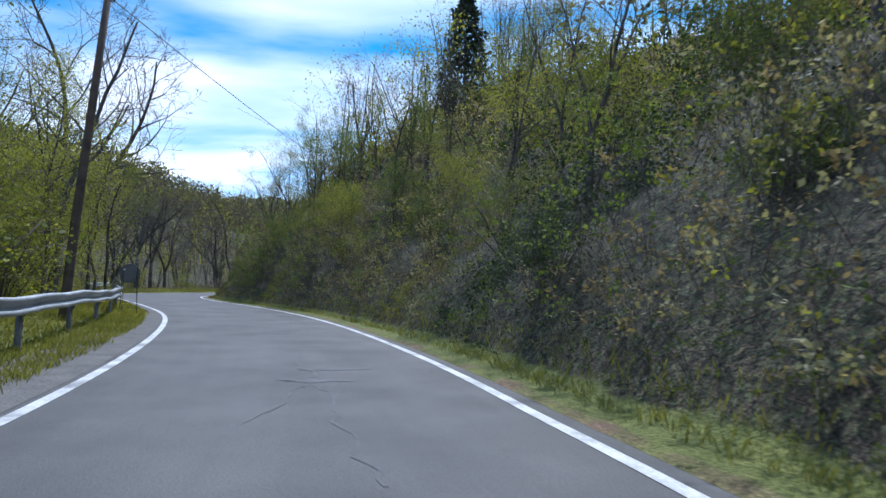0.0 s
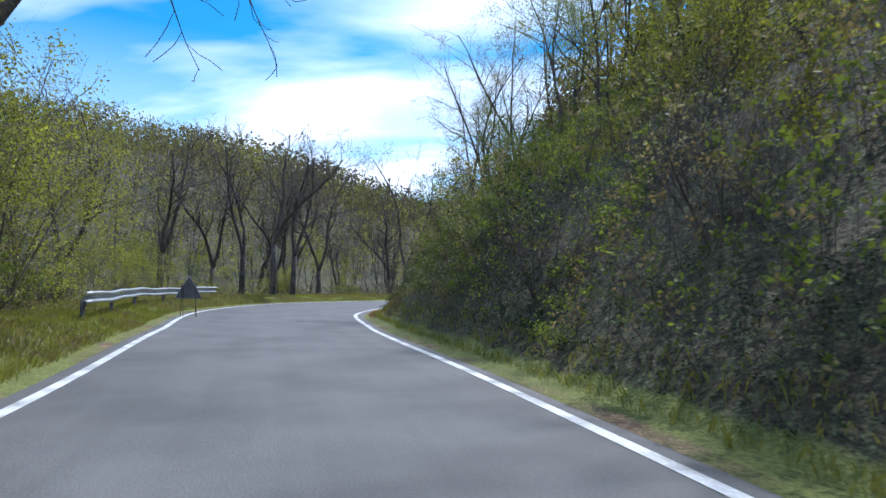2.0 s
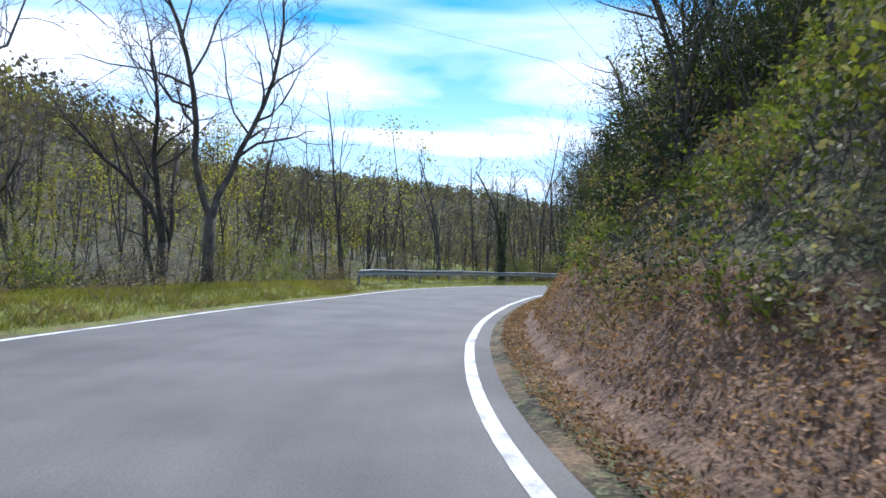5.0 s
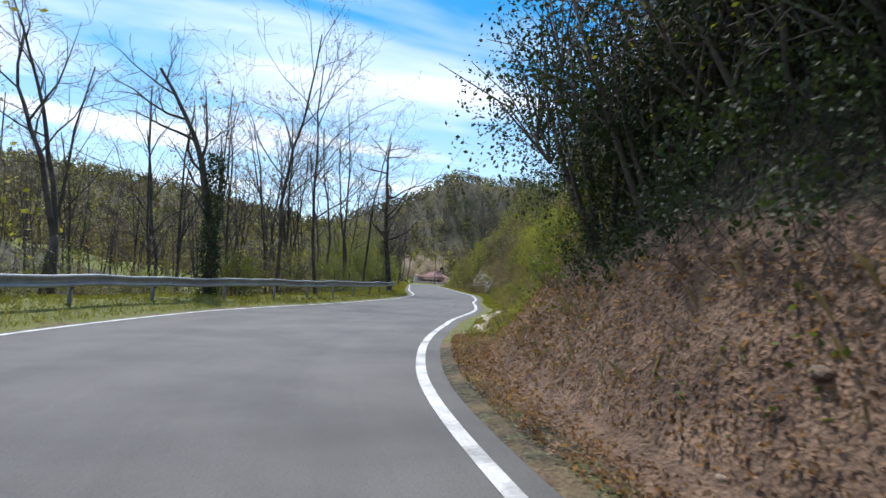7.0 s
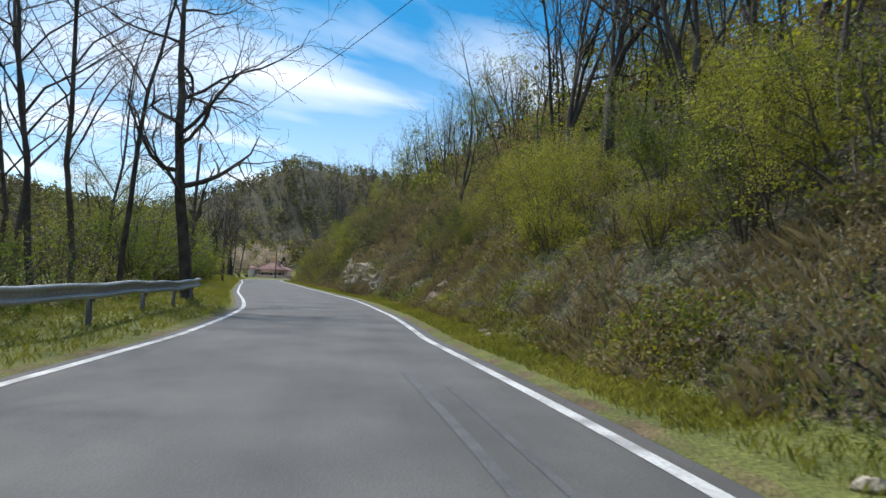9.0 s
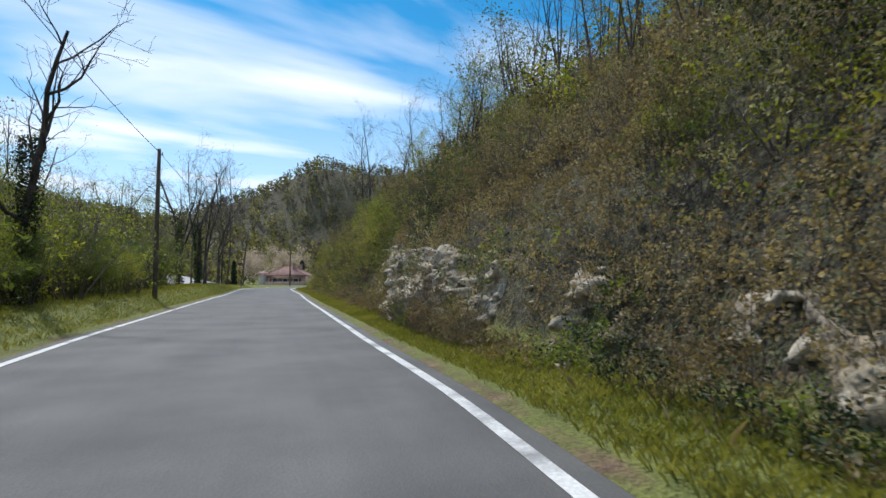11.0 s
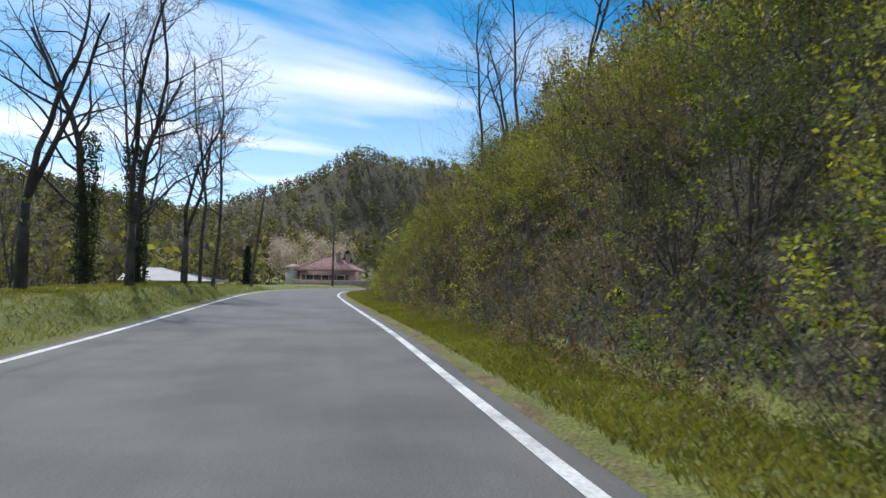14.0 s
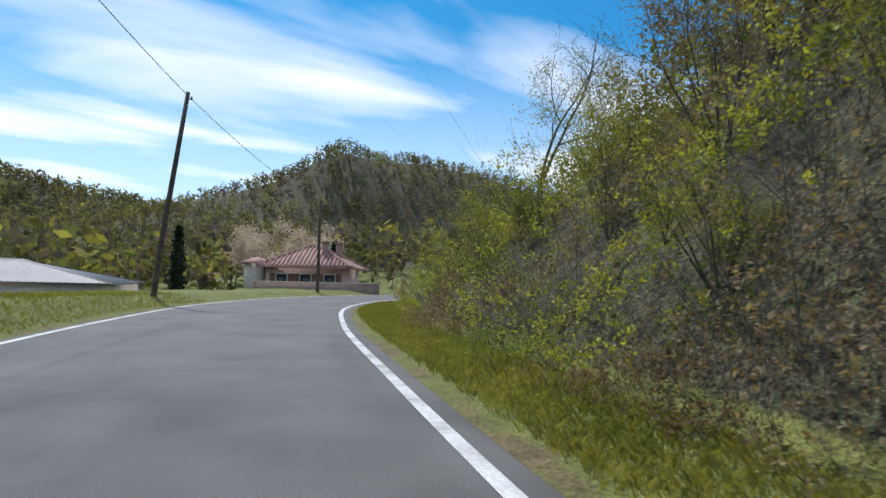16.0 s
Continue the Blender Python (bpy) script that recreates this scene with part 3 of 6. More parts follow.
gx, gy = axis(-75, 95, 1.5, 3000), axis(-30, 265, 1.5, 3000)
X, Y = np.meshgrid(gx, gy, indexing="ij")
xs, ys = X.ravel(), Y.ravel()
gs, gd = road_coords(xs, ys)
gz, _, _ = land(xs, ys, gs, gd)
inner = np.abs(gd) - half(gs)
gz = gz - 1.6 * (1 - ramp01((inner - 9.5) / 2.5))
ny = len(gy)
faces = [(i * ny + j, (i + 1) * ny + j, (i + 1) * ny + j + 1, i * ny + j + 1) for i in range(len(gx) - 1) for j in range(ny - 1)]
me = mesh_of("ground", np.column_stack([xs, ys, gz]), faces, GROUND, True)
paint_ground(me, xs, ys, gs, gd)
tagged(new("ground", me), "wooded valley ground of grass, earth and leaf litter", "ground", kind="structure")

SV = np.arange(S0 + 1, S1 - 1, 0.7)
edge = lambda k, side: (lambda s: side * (half(s) + 0.45 + k))
OFFS = [-0.12, 0.05, 0.25, 0.5, 0.8, 1.1, 1.4, 1.7, 2.0, 2.3, 2.6, 2.9, 3.2, 3.5, 3.8, 4.1, 4.5, 4.9, 5.4, 6.0, 6.7, 7.5, 8.4, 9.4, 10.5, 11.6, 12.6]
for side, nm, lb in ((1, "roadside_bank", "steep earth and grass bank rising from the road edge"), (-1, "roadside_verge", "grassy verge falling away from the road edge")):
    me, where = strip(nm, SV, [edge(k, side) for k in OFFS], lambda x, y, s, d: land(x, y, s, d)[0] - 0.5 * ramp01((np.abs(d) - half(s) - 12.0) / 1.0), GROUND, flip=side > 0)
    paint_ground(me, *where)
    tagged(new(nm, me), lb, "roadside bank", kind="structure")

# asphalt, with a little camber at the very edge
half_d = [lambda s: -half(s) - 0.5, lambda s: -half(s) - 0.2, lambda s: -half(s) * 0.5, 0.0, lambda s: half(s) * 0.5, lambda s: half(s) + 0.2, lambda s: half(s) + 0.5]
me, where = strip("road", SV, half_d, lambda x, y, s, d: 0.0 - 0.05 * ramp01((np.abs(d) - half(s) - 0.2) / 0.3), ASPHALT, flip=True)
lane = me.attributes.new("lane", "FLOAT_VECTOR", "POINT")
lane.data.foreach_set("vector", np.column_stack([where[2] * 0.06, where[3] * 1.1, 0 * where[2]]).ravel().astype(np.float32))
tagged(new("road", me), "worn grey asphalt country road without centre line", "road", kind="structure")
# wide asphalt apron outside the left line at the start
ap = np.arange(-50, 36, 1.0)
apron = lambda s: -half(s) - 0.4 - 1.1 * float(1 - ramp01((s - 14) / 20))
me, _ = strip("road_shoulder", ap, [lambda s: -half(s) - 0.16, lambda s: 0.5 * (apron(s) - half(s) - 0.16), apron], lambda x, y, s, d: 0.005 + 0.02 * ramp01((np.abs(d) - half(s) - 0.16) / 0.3), GRAVEL)
tagged(new("road_shoulder", me), "dusty asphalt shoulder beside the left edge line", "road shoulder", kind="structure")
for side, nm in ((1, "edge_line"), (-1, "edge_line")):
    me, _ = strip(nm, SV, [lambda s: side * half(s) - 0.075, lambda s: side * half(s) + 0.075], lambda x, y, s, d: 0.006 + 0 * x, PAINT, flip=True)
    tagged(new(nm, me), "white painted edge line, slightly worn", "road marking", kind="structure")

# ---- plants ----
crook = [1.0]


def grow(wood, twig, tips, rng, p, way, length, radius, level, top, kinks, spread, rise, shoots, sides):
    """One limb and its side shoots. Limbs of the last two orders go to twig."""
    n = kinks[level]
    pts, rad = [np.array(p, float)], [radius]
    way = np.array(way, float)
    for i in range(n):
        way = way + rng.normal(size=3) * (0.10 if level == 0 else 0.20) * crook[0] + np.array((0, 0, rise[level]))
        way /= np.linalg.norm(way)
        pts.append(pts[-1] + way * length / n)
        rad.append(max(0.008, radius * (1 - (i + 1) / n * (0.72 if level == 0 else 0.85))))
    (wood if level < top - 1 else twig).tube(pts, rad, sides[level])
    if level >= top:
        tips.extend(pts[1:])
        return
    k = shoots[level]
    for j in range(k):
        u = (0.28 + 0.70 * (j + rng.uniform(0, 0.9)) / k) if level == 0 else (0.2 + 0.8 * (j + rng.uniform(0, 0.9)) / k)
        u = min(u, 0.99)
        q = u * n
        i = int(q)
        base = pts[i] + (pts[min(i + 1, n)] - pts[i]) * (q - i)
        r = np.interp(q, range(n + 1), rad)
        out = rng.normal(size=3)
        axis_ = pts[min(i + 1, n)] - pts[i]
        axis_ /= np.linalg.norm(axis_) + 1e-9
        out -= axis_ * (out @ axis_)
        out /= np.linalg.norm(out) + 1e-9
        a = radians(rng.uniform(*spread[level]))
        w = axis_ * math.cos(a) + out * math.sin(a)
        ll = length * rng.uniform(0.36, 0.62) * (1.12 - 0.6 * u if level == 0 else 1 - 0.3 * u)
        grow(wood, twig, tips, rng, base, w, ll, r * rng.uniform(0.45, 0.7), level + 1, top, kinks, spread, rise, shoots, sides)
    tips.append(pts[-1])


def tree(seed, height, girth, lean=0.05, shoots=(11, 5, 4), spread=((28, 60), (30, 65), (25, 70)), rise=(0.03, 0.06, 0.03, 0.0), leaves=0, leaf_size=0.16,
         leaf_mat=None, leaf_spread=0.25, top=3, fork=False, sides=(8, 5, 4, 3), ivy=0, kinks=(9, 5, 4, 3), bark=None):
    """A tree: trunk with main limbs, and a crown of twigs, with or without leaves."""
    rng = np.random.RandomState(seed)
    wood, twig, tips = Shape(), Shape(), []
    if fork:
        f = height * rng.uniform(0.18, 0.3)
        wood.tube([(0, 0, -0.5), (0.02, 0, f * 0.5), (0.05, 0.03, f)], (girth * 1.2, girth, girth * 0.9), sides[0])
        for k in range(2 if rng.rand() < 0.6 else 3):
            a = rng.uniform(0, 6.28)
            grow(wood, twig, tips, rng, (0.05, 0.03, f - 0.1), (0.28 * math.cos(a), 0.28 * math.sin(a), 1), (height - f) * rng.uniform(0.85, 1.0), girth * 0.66, 0, top, kinks, spread, rise,
                 (max(5, int(shoots[0] * 0.65)),) + tuple(shoots[1:]), sides)
    else:
        a = rng.uniform(0, 6.28)
        wood.tube([(0, 0, -0.5), (0, 0, 0.02), (0, 0, 0.3)], (girth * 1.5, girth * 1.25, girth), sides[0])
        grow(wood, twig, tips, rng, (0, 0, 0.2), (lean * math.cos(a), lean * math.sin(a), 1), height, girth, 0, top, kinks, spread, rise, shoots, sides)
    base = new("tree")
    part("trunk", wood, bark or BARK, base, smooth=True)
    part("crown", twig, TWIG, base, "bare brown twigs" if not leaves else "")
    if leaves:
        lf = Shape()
        t = np.array(tips)
        lf.leaves(t[rng.randint(0, len(t), leaves)] + rng.normal(size=(leaves, 3)) * leaf_spread, leaf_size, rng)
        part("foliage", lf, leaf_mat or LEAF_LIME, base)
    if ivy:
        iv = Shape()
        z = rng.uniform(0.1, height * 0.62, ivy)
        r = girth * (1.25 - 0.6 * z / height) + np.abs(rng.normal(size=ivy)) * 0.17
        a = rng.uniform(0, 6.28, ivy)
        iv.leaves(np.stack([r * np.cos(a), r * np.sin(a), z], 1), 0.13, rng)
        part("ivy", iv, LEAF_DARK, base, "dark green ivy on the trunk")
    return base


def shrub(seed, height, width, stems=7, leaves=900, leaf_size=0.11, mats=None, twiggy=(5, 4), kinks=(4, 2, 1)):
    """A bush of several stems from one foot."""
    rng = np.random.RandomState(seed)
    wood, twig, tips = Shape(), Shape(), []
    for k in range(stems):
        a, tilt = 6.28 * k / stems + rng.uniform(-0.4, 0.4), rng.uniform(0.15, 0.75) * width / height
        grow(wood, twig, tips, rng, (0.12 * math.cos(a), 0.12 * math.sin(a), -0.15), (tilt * math.cos(a), tilt * math.sin(a), 1), height * rng.uniform(0.65, 1.05), 0.03, 0, 2,
             kinks, ((25, 65), (30, 75)), (0.02, 0.03, 0.0), twiggy, (4, 3, 3))
    base = new("shrub")
    part("stem_frame", wood, TWIG, base)
    part("crown", twig, TWIG, base)
    if leaves:
        t = np.array(tips)
        t = t[t[:, 2] > 0.15]
        lf = Shape()
        lf.leaves(t[rng.randint(0, len(t), leaves)] + rng.normal(size=(leaves, 3)) * 0.16, leaf_size, rng)
        part("foliage", lf, mats, base)
    return base


def bushy_mass(seed, radius, height, leaves, leaf_size, mat, sprays=6):
    """A dense thicket: many leaves on a hidden frame of stems, in uneven lobes."""
    rng = np.random.RandomState(seed)
    wood, lf = Shape(), Shape()
    lobes = [(rng.uniform(-1, 1, 2) * radius * 0.6, rng.uniform(0.35, 0.8) * height, rng.uniform(0.35, 0.6) * radius) for _ in range(9)]
    for c, z, r in lobes:
        wood.tube([(c[0] * 0.2, c[1] * 0.2, -0.2), (c[0] * 0.6, c[1] * 0.6, z * 0.5), (c[0], c[1], z + r * 0.4)], (0.035, 0.025, 0.01), 4)
        for k in range(sprays):
            w = rng.normal(size=3)
            w[2] = abs(w[2]) + 0.2
            w /= np.linalg.norm(w)
            wood.tube([(c[0], c[1], z * 0.7), tuple(np.array((c[0], c[1], z)) + w * r * 0.6), tuple(np.array((c[0], c[1], z)) + w * r * 1.25)], (0.014, 0.009, 0.004), 3)
    k = rng.randint(0, len(lobes), leaves)
    c = np.array([l[0] for l in lobes])[k]
    z, r = np.array([l[1] for l in lobes])[k], np.array([l[2] for l in lobes])[k]
    w = rng.normal(size=(leaves, 3))
    w /= np.linalg.norm(w, axis=1)[:, None]
    q = np.column_stack([c, z]) + w * (r * rng.uniform(0.4, 1.12, leaves))[:, None] * np.array((1, 1, 0.8))
    lf.leaves(q[q[:, 2] > 0.05], leaf_size, rng)
    base = new("shrub")
    part("stem_frame", wood, TWIG, base)
    part("foliage", lf, mat, base)
    return base


def conifer(seed, height, width, mat):
    rng = np.random.RandomState(seed)
    wood, lf = Shape(), Shape()
    wood.tube([(0, 0, -0.4), (0, 0, height * 0.5), (0.03, 0, height)], (height * 0.018, height * 0.012, 0.01), 6)
    n = int(height * 420)
    u = rng.uniform(0.04, 1, n) ** 0.8
    r = width * 0.5 * (1 - u) ** 0.6 * (0.5 + 0.5 * rng.rand(n)) * (0.78 + 0.22 * np.sin(u * 40 + rng.rand(n)))
    a = rng.uniform(0, 6.28, n)
    lf.leaves(np.stack([r * np.cos(a), r * np.sin(a), u * height], 1), 0.30, rng)
    base = new("conifer")
    part("trunk", wood, BARK, base)
    part("crown", lf, mat, base)
    return base


placed = []


def plant(models, x, y, turn, size, z=None, tilt=(0, 0)):
    """A copy of one of the models, its foot on the ground."""
    src = models
    zz = land_z(x, y) if z is None else z
    m = pose(x, y, zz - 0.05, tilt[0], tilt[1], turn) @ Matrix.Diagonal((size, size, size, 1))
    made = copy_thing(src, m)
    made.matrix_basis = m
    placed.append((x, y))
    return made


STORE = []


def model(ob, label, category, group):
    tagged(ob, label, category, group)
    STORE.append(ob)
    return ob


BARE = [model(tree(11, 13, 0.17, fork=True), "tall bare forked tree with dark grey bark", "tree", "bare roadside trees"),
        model(tree(12, 14, 0.115, lean=0.03, shoots=(11, 5, 4), spread=((22, 52), (25, 62), (25, 70)), rise=(0.14, 0.08, 0.04, 0.0)), "tall bare slender tree with dark bark", "tree", "bare roadside trees"),
        model(tree(13, 12, 0.19, fork=True, spread=((35, 70), (30, 70), (25, 70))), "bare spreading tree with crooked limbs", "tree", "bare roadside trees"),
        model(tree(14, 15, 0.12, lean=0.03, shoots=(11, 5, 4), spread=((18, 46), (25, 58), (25, 70)), rise=(0.16, 0.09, 0.05, 0.0)), "bare upright tree with narrow crown", "tree", "bare roadside trees")]
crook[0] = 1.3
BROAD = dict(fork=True, shoots=(17, 7, 5), spread=((26, 58), (28, 66), (25, 70)), rise=(0.04, 0.10, 0.06, 0.02))
OLD = [model(tree(15, 13, 0.22, **BROAD), "old bare tree with dark crooked limbs", "tree", "old bare trees"),
       model(tree(18, 12.5, 0.21, **BROAD), "old bare forked tree with dark crooked limbs", "tree", "old bare trees"),
       model(tree(17, 14, 0.22, **BROAD), "tall old bare tree with spreading dark limbs", "tree", "old bare trees")]
crook[0] = 1.05
WIDE = [model(tree(19, 12.5, 0.25, lean=0.02, shoots=(15, 8, 6), spread=((48, 85), (30, 75), (25, 70)), rise=(0.22, 0.02, -0.02, -0.02), kinks=(10, 7, 5, 3)), "old bare tree with wide drooping limbs", "tree", "old bare trees")]
crook[0] = 1.0
LITE = dict(shoots=(9, 4, 3), sides=(6, 4, 3, 3), kinks=(7, 4, 3, 2))
BUDDING = [model(tree(21, 11, 0.13, fork=True, leaves=4600, leaf_size=0.085, leaf_mat=LEAF_LIME, **LITE), "tree coming into bright lime leaf", "tree", "budding trees"),
           model(tree(22, 10, 0.11, leaves=4800, leaf_size=0.082, leaf_mat=LEAF_GREEN, **LITE), "slender tree in fresh green leaf", "tree", "budding trees"),
           model(tree(23, 12, 0.14, fork=True, leaves=3400, leaf_size=0.075, leaf_mat=LEAF_PALE, **LITE), "tree with pale buds and catkins", "tree", "budding trees")]
SLIM = dict(shoots=(7, 3, 2), sides=(4, 3, 3, 3), kinks=(5, 3, 2, 2))
THIN = [model(tree(31, 12, 0.10, spread=((20, 45), (25, 60), (25, 70)), **SLIM), "thin bare woodland tree", "tree", "woodland trees"),
        model(tree(34, 13, 0.11, spread=((20, 50), (25, 60), (25, 70)), fork=True, **SLIM), "thin forked woodland tree", "tree", "woodland trees"),
        model(tree(32, 11, 0.09, leaves=520, leaf_size=0.2, leaf_mat=LEAF_LIME, leaf_spread=0.4, **SLIM), "thin woodland tree with sparse lime leaves", "tree", "woodland trees"),
        model(tree(33, 13, 0.11, leaves=420, leaf_size=0.18, leaf_mat=LEAF_PALE, leaf_spread=0.4, **SLIM), "thin woodland tree with pale buds", "tree", "woodland trees")]
IVY = [model(tree(41, 11, 0.22, fork=False, shoots=(8, 5, 4), ivy=4200), "bare tree with an ivy-clad trunk", "tree", "bare roadside trees")]
SHRUB = [model(shrub(51, 2.6, 2.4, 7, 2600, 0.055, LEAF_GREEN, (5, 3)), "spring-green shrub on the roadside bank", "shrub", "roadside shrubs"),
         model(shrub(52, 2.9, 2.6, 7, 2500, 0.055, LEAF_LIME, (5, 3)), "lime-leaved shrub on the roadside bank", "shrub", "roadside shrubs"),
         model(shrub(53, 2.4, 2.6, 9, 600, 0.065, LEAF_PALE, (6, 4)), "half-bare brown shrub with pale buds", "shrub", "roadside shrubs"),
         model(shrub(54, 2.2, 2.8, 10, 420, 0.065, LEAF_LIME, (6, 4)), "tangled almost bare brown shrub", "shrub", "roadside shrubs")]
THICKET = [model(bushy_mass(61, 1.6, 2.2, 6400, 0.055, LEAF_GREEN), "dense green thicket on the bank", "shrub", "thickets"),
           model(bushy_mass(62, 1.5, 2.0, 6000, 0.052, LEAF_LIME), "dense yellow-green thicket on the bank", "shrub", "thickets"),
           model(bushy_mass(63, 1.6, 2.4, 8000, 0.048, LEAF_DARK), "dense dark evergreen thicket on the bank", "shrub", "thickets")]
LUSH = [model(shrub(64, 5.2, 4.0, 6, 10500, 0.066, LEAF_LIME, (7, 4), (6, 3, 2)), "tall bush in full lime-green leaf", "shrub", "leafy bushes"),
        model(shrub(65, 4.8, 3.8, 6, 10500, 0.064, LEAF_GREEN, (7, 4), (6, 3, 2)), "tall bush in fresh green leaf", "shrub", "leafy bushes"),
        model(shrub(66, 4.6, 4.2, 7, 7500, 0.056, BRUSH, (8, 4), (6, 3, 2)), "tall brown bush with withered leaves", "shrub", "leafy bushes")]
# lighter patterns for the woods behind
SPARE = dict(shoots=(6, 3, 1), sides=(4, 3, 3, 3), kinks=(4, 2, 2, 1))
WOOD = [model(tree(91, 12, 0.10, spread=((20, 45), (25, 60), (25, 70)), **SPARE), "bare", "tree", "x"),
        model(tree(92, 13, 0.11, spread=((20, 50), (25, 60), (25, 70)), fork=True, **SPARE), "bare", "tree", "x"),
        model(tree(93, 11, 0.09, leaves=330, leaf_size=0.22, leaf_mat=LEAF_LIME, leaf_spread=0.45, **SPARE), "lime", "tree", "x"),
        model(tree(94, 12, 0.11, leaves=260, leaf_size=0.20, leaf_mat=LEAF_PALE, leaf_spread=0.45, **SPARE), "pale", "tree", "x"),
        model(tree(95, 10, 0.11, leaves=420, leaf_size=0.22, leaf_mat=LEAF_GREEN, leaf_spread=0.45, fork=True, **SPARE), "green", "tree", "x")]
LOW = [model(shrub(96, 2.6, 2.6, 5, 340, 0.12, LEAF_GREEN, (4, 2)), "green", "shrub", "x"),
       model(shrub(97, 2.7, 2.6, 5, 340, 0.12, LEAF_LIME, (4, 2)), "lime", "shrub", "x"),
       model(shrub(98, 2.4, 2.8, 6, 150, 0.11, LEAF_PALE, (5, 3)), "brown", "shrub", "x"),
       model(bushy_mass(99, 1.6, 2.2, 640, 0.135, LEAF_GREEN, 1), "green", "shrub", "x"),
       model(bushy_mass(100, 1.6, 2.2, 640, 0.135, LEAF_LIME, 1), "lime", "shrub", "x"),
       model(bushy_mass(101, 1.6, 2.3, 600, 0.14, LEAF_DARK, 1), "dark", "shrub", "x")]
CYPRESS = [model(conifer(71, 6.0, 1.7, CONIFER), "narrow dark cypress by the field", "conifer", "garden conifers"),
           model(conifer(72, 8.0, 5.0, CONIFER), "broad dark conifer behind the house", "conifer", "garden conifers")]
BLOSSOMS = [model(tree(81, 7, 0.12, fork=True, leaves=2200, leaf_size=0.24, leaf_mat=BLOSSOM, leaf_spread=0.4, **SLIM), "orchard tree in pale blossom", "tree", "blossoming trees")]


class Joined:
    """Plants of a wood that nobody could count: copies of the models gathered into one mesh for each material."""

    def __init__(self, name, label):
        self.name, self.label, self.shapes = name, label, {}

    def take(self, ob, x, y, turn, size, z):
        c, s = math.cos(turn) * size, math.sin(turn) * size
        m = np.array(((c, -s, 0), (s, c, 0), (0, 0, size)))
        for ch in ob.children:
            me = ch.data
            mat = me.materials[0]
            key = ch.data.name
            if key not in CACHE:
                co = np.empty(len(me.vertices) * 3, np.float32)
                me.vertices.foreach_get("co", co)
                me.calc_loop_triangles()
                tri = np.empty(len(me.loop_triangles) * 3, np.int32)
                me.loop_triangles.foreach_get("vertices", tri)
                CACHE[key] = (co.reshape(-1, 3).astype(float), tri.reshape(-1, 3))
            co, tri = CACHE[key]
            self.shapes.setdefault(mat.name, (Shape(), mat))[0].put(co @ m.T + (x, y, z - 0.05), tri)

    def done(self):
        for shape, mat in self.shapes.values():
            tagged(new(self.name, shape.mesh(self.name, mat)), self.label, self.name.replace("_", " "), kind="stuff")


CACHE = {}

# ---- things along the road ----
def beam_profile():
    """Half section of a corrugated rail: offset towards the road, height."""
    return ((0.02, 0.155), (0.075, 0.15), (0.10, 0.12), (0.10, 0.09), (0.02, 0.045), (0.0, 0.03), (0.0, -0.03), (0.02, -0.045), (0.10, -0.085), (0.10, -0.115), (0.075, -0.15), (0.02, -0.155))


def guardrail(s_from, s_to, e_from, e_to, top, label):
    base = new("guardrail")
    p0 = at_road(s_from, -(half(s_from) + 0.45 + e_from))
    base.location = (float(p0[0]), float(p0[1]), 0)
    sv = np.arange(s_from, s_to + 0.01, 0.8)
    prof = beam_profile()
    sh = Shape()
    k = len(prof)
    rows = []
    for s in sv:
        u = (s - s_from) / (s_to - s_from)
        d = -(half(s) + 0.45 + e_from + (e_to - e_from) * u)
        dip = 0.02 * math.sin(s * 0.7) + 0.015 * math.sin(s * 1.9)
        for shift in (0.0, -0.012):
            for o, h in prof:
                p = at_road(s, d + o + shift)
                rows.append((p[0] - p0[0], p[1] - p0[1], top - 0.155 + h + dip))
    f = []
    for i in range(len(sv) - 1):
        a, b = i * 2 * k, (i + 1) * 2 * k
        for j in range(k - 1):
            f.append((a + j, a + j + 1, b + j + 1, b + j))
            f.append((a + k + j, b + k + j, b + k + j + 1, a + k + j + 1))
        f.append((a, b, b + k, a + k))
        f.append((a + k - 1, a + 2 * k - 1, b + 2 * k - 1, b + k - 1))
    for a in (0, (len(sv) - 1) * 2 * k):
        for j in range(k - 1):
            f.append((a + j, a + k + j, a + k + j + 1, a + j + 1))
    sh.add(rows, f)
    part("beam", sh, STEEL, base, "ribbed galvanised beam", smooth=False)
    post = Shape()
    post.box((0, 0, -0.1), (0.10, 0.055, top + 0.72))
    post.box((0.06, 0, top - 0.3), (0.07, 0.05, 0.22))
    pm = post.mesh("post", POST_STEEL)
    for s in np.arange(s_from + 0.4, s_to, 3.6):
        u = (s - s_from) / (s_to - s_from)
        p = at_road(s, -(half(s) + 0.45 + e_from + (e_to - e_from) * u + 0.11))
        i = int((s - S0) / 0.5)
        ob = part("post", pm, POST_STEEL, base)
        ob.location = (p[0] - p0[0], p[1] - p0[1], (top - 0.75) * 0.6 - 0.12)
        ob.rotation_euler = (0, 0, math.atan2(RIGHT[i][1], RIGHT[i][0]))
    tagged(base, label, "guardrail", "guardrails")
    return base


guardrail(-38, 40, 1.9, 0.95, 1.0, "galvanised steel guardrail in the grass verge")
guardrail(49, 66, 1.2, 1.2, 0.98, "short galvanised guardrail with a road sign leaning beside it")
guardrail(98, 148, 1.15, 1.3, 1.0, "long weathered guardrail on the outside of the bend")


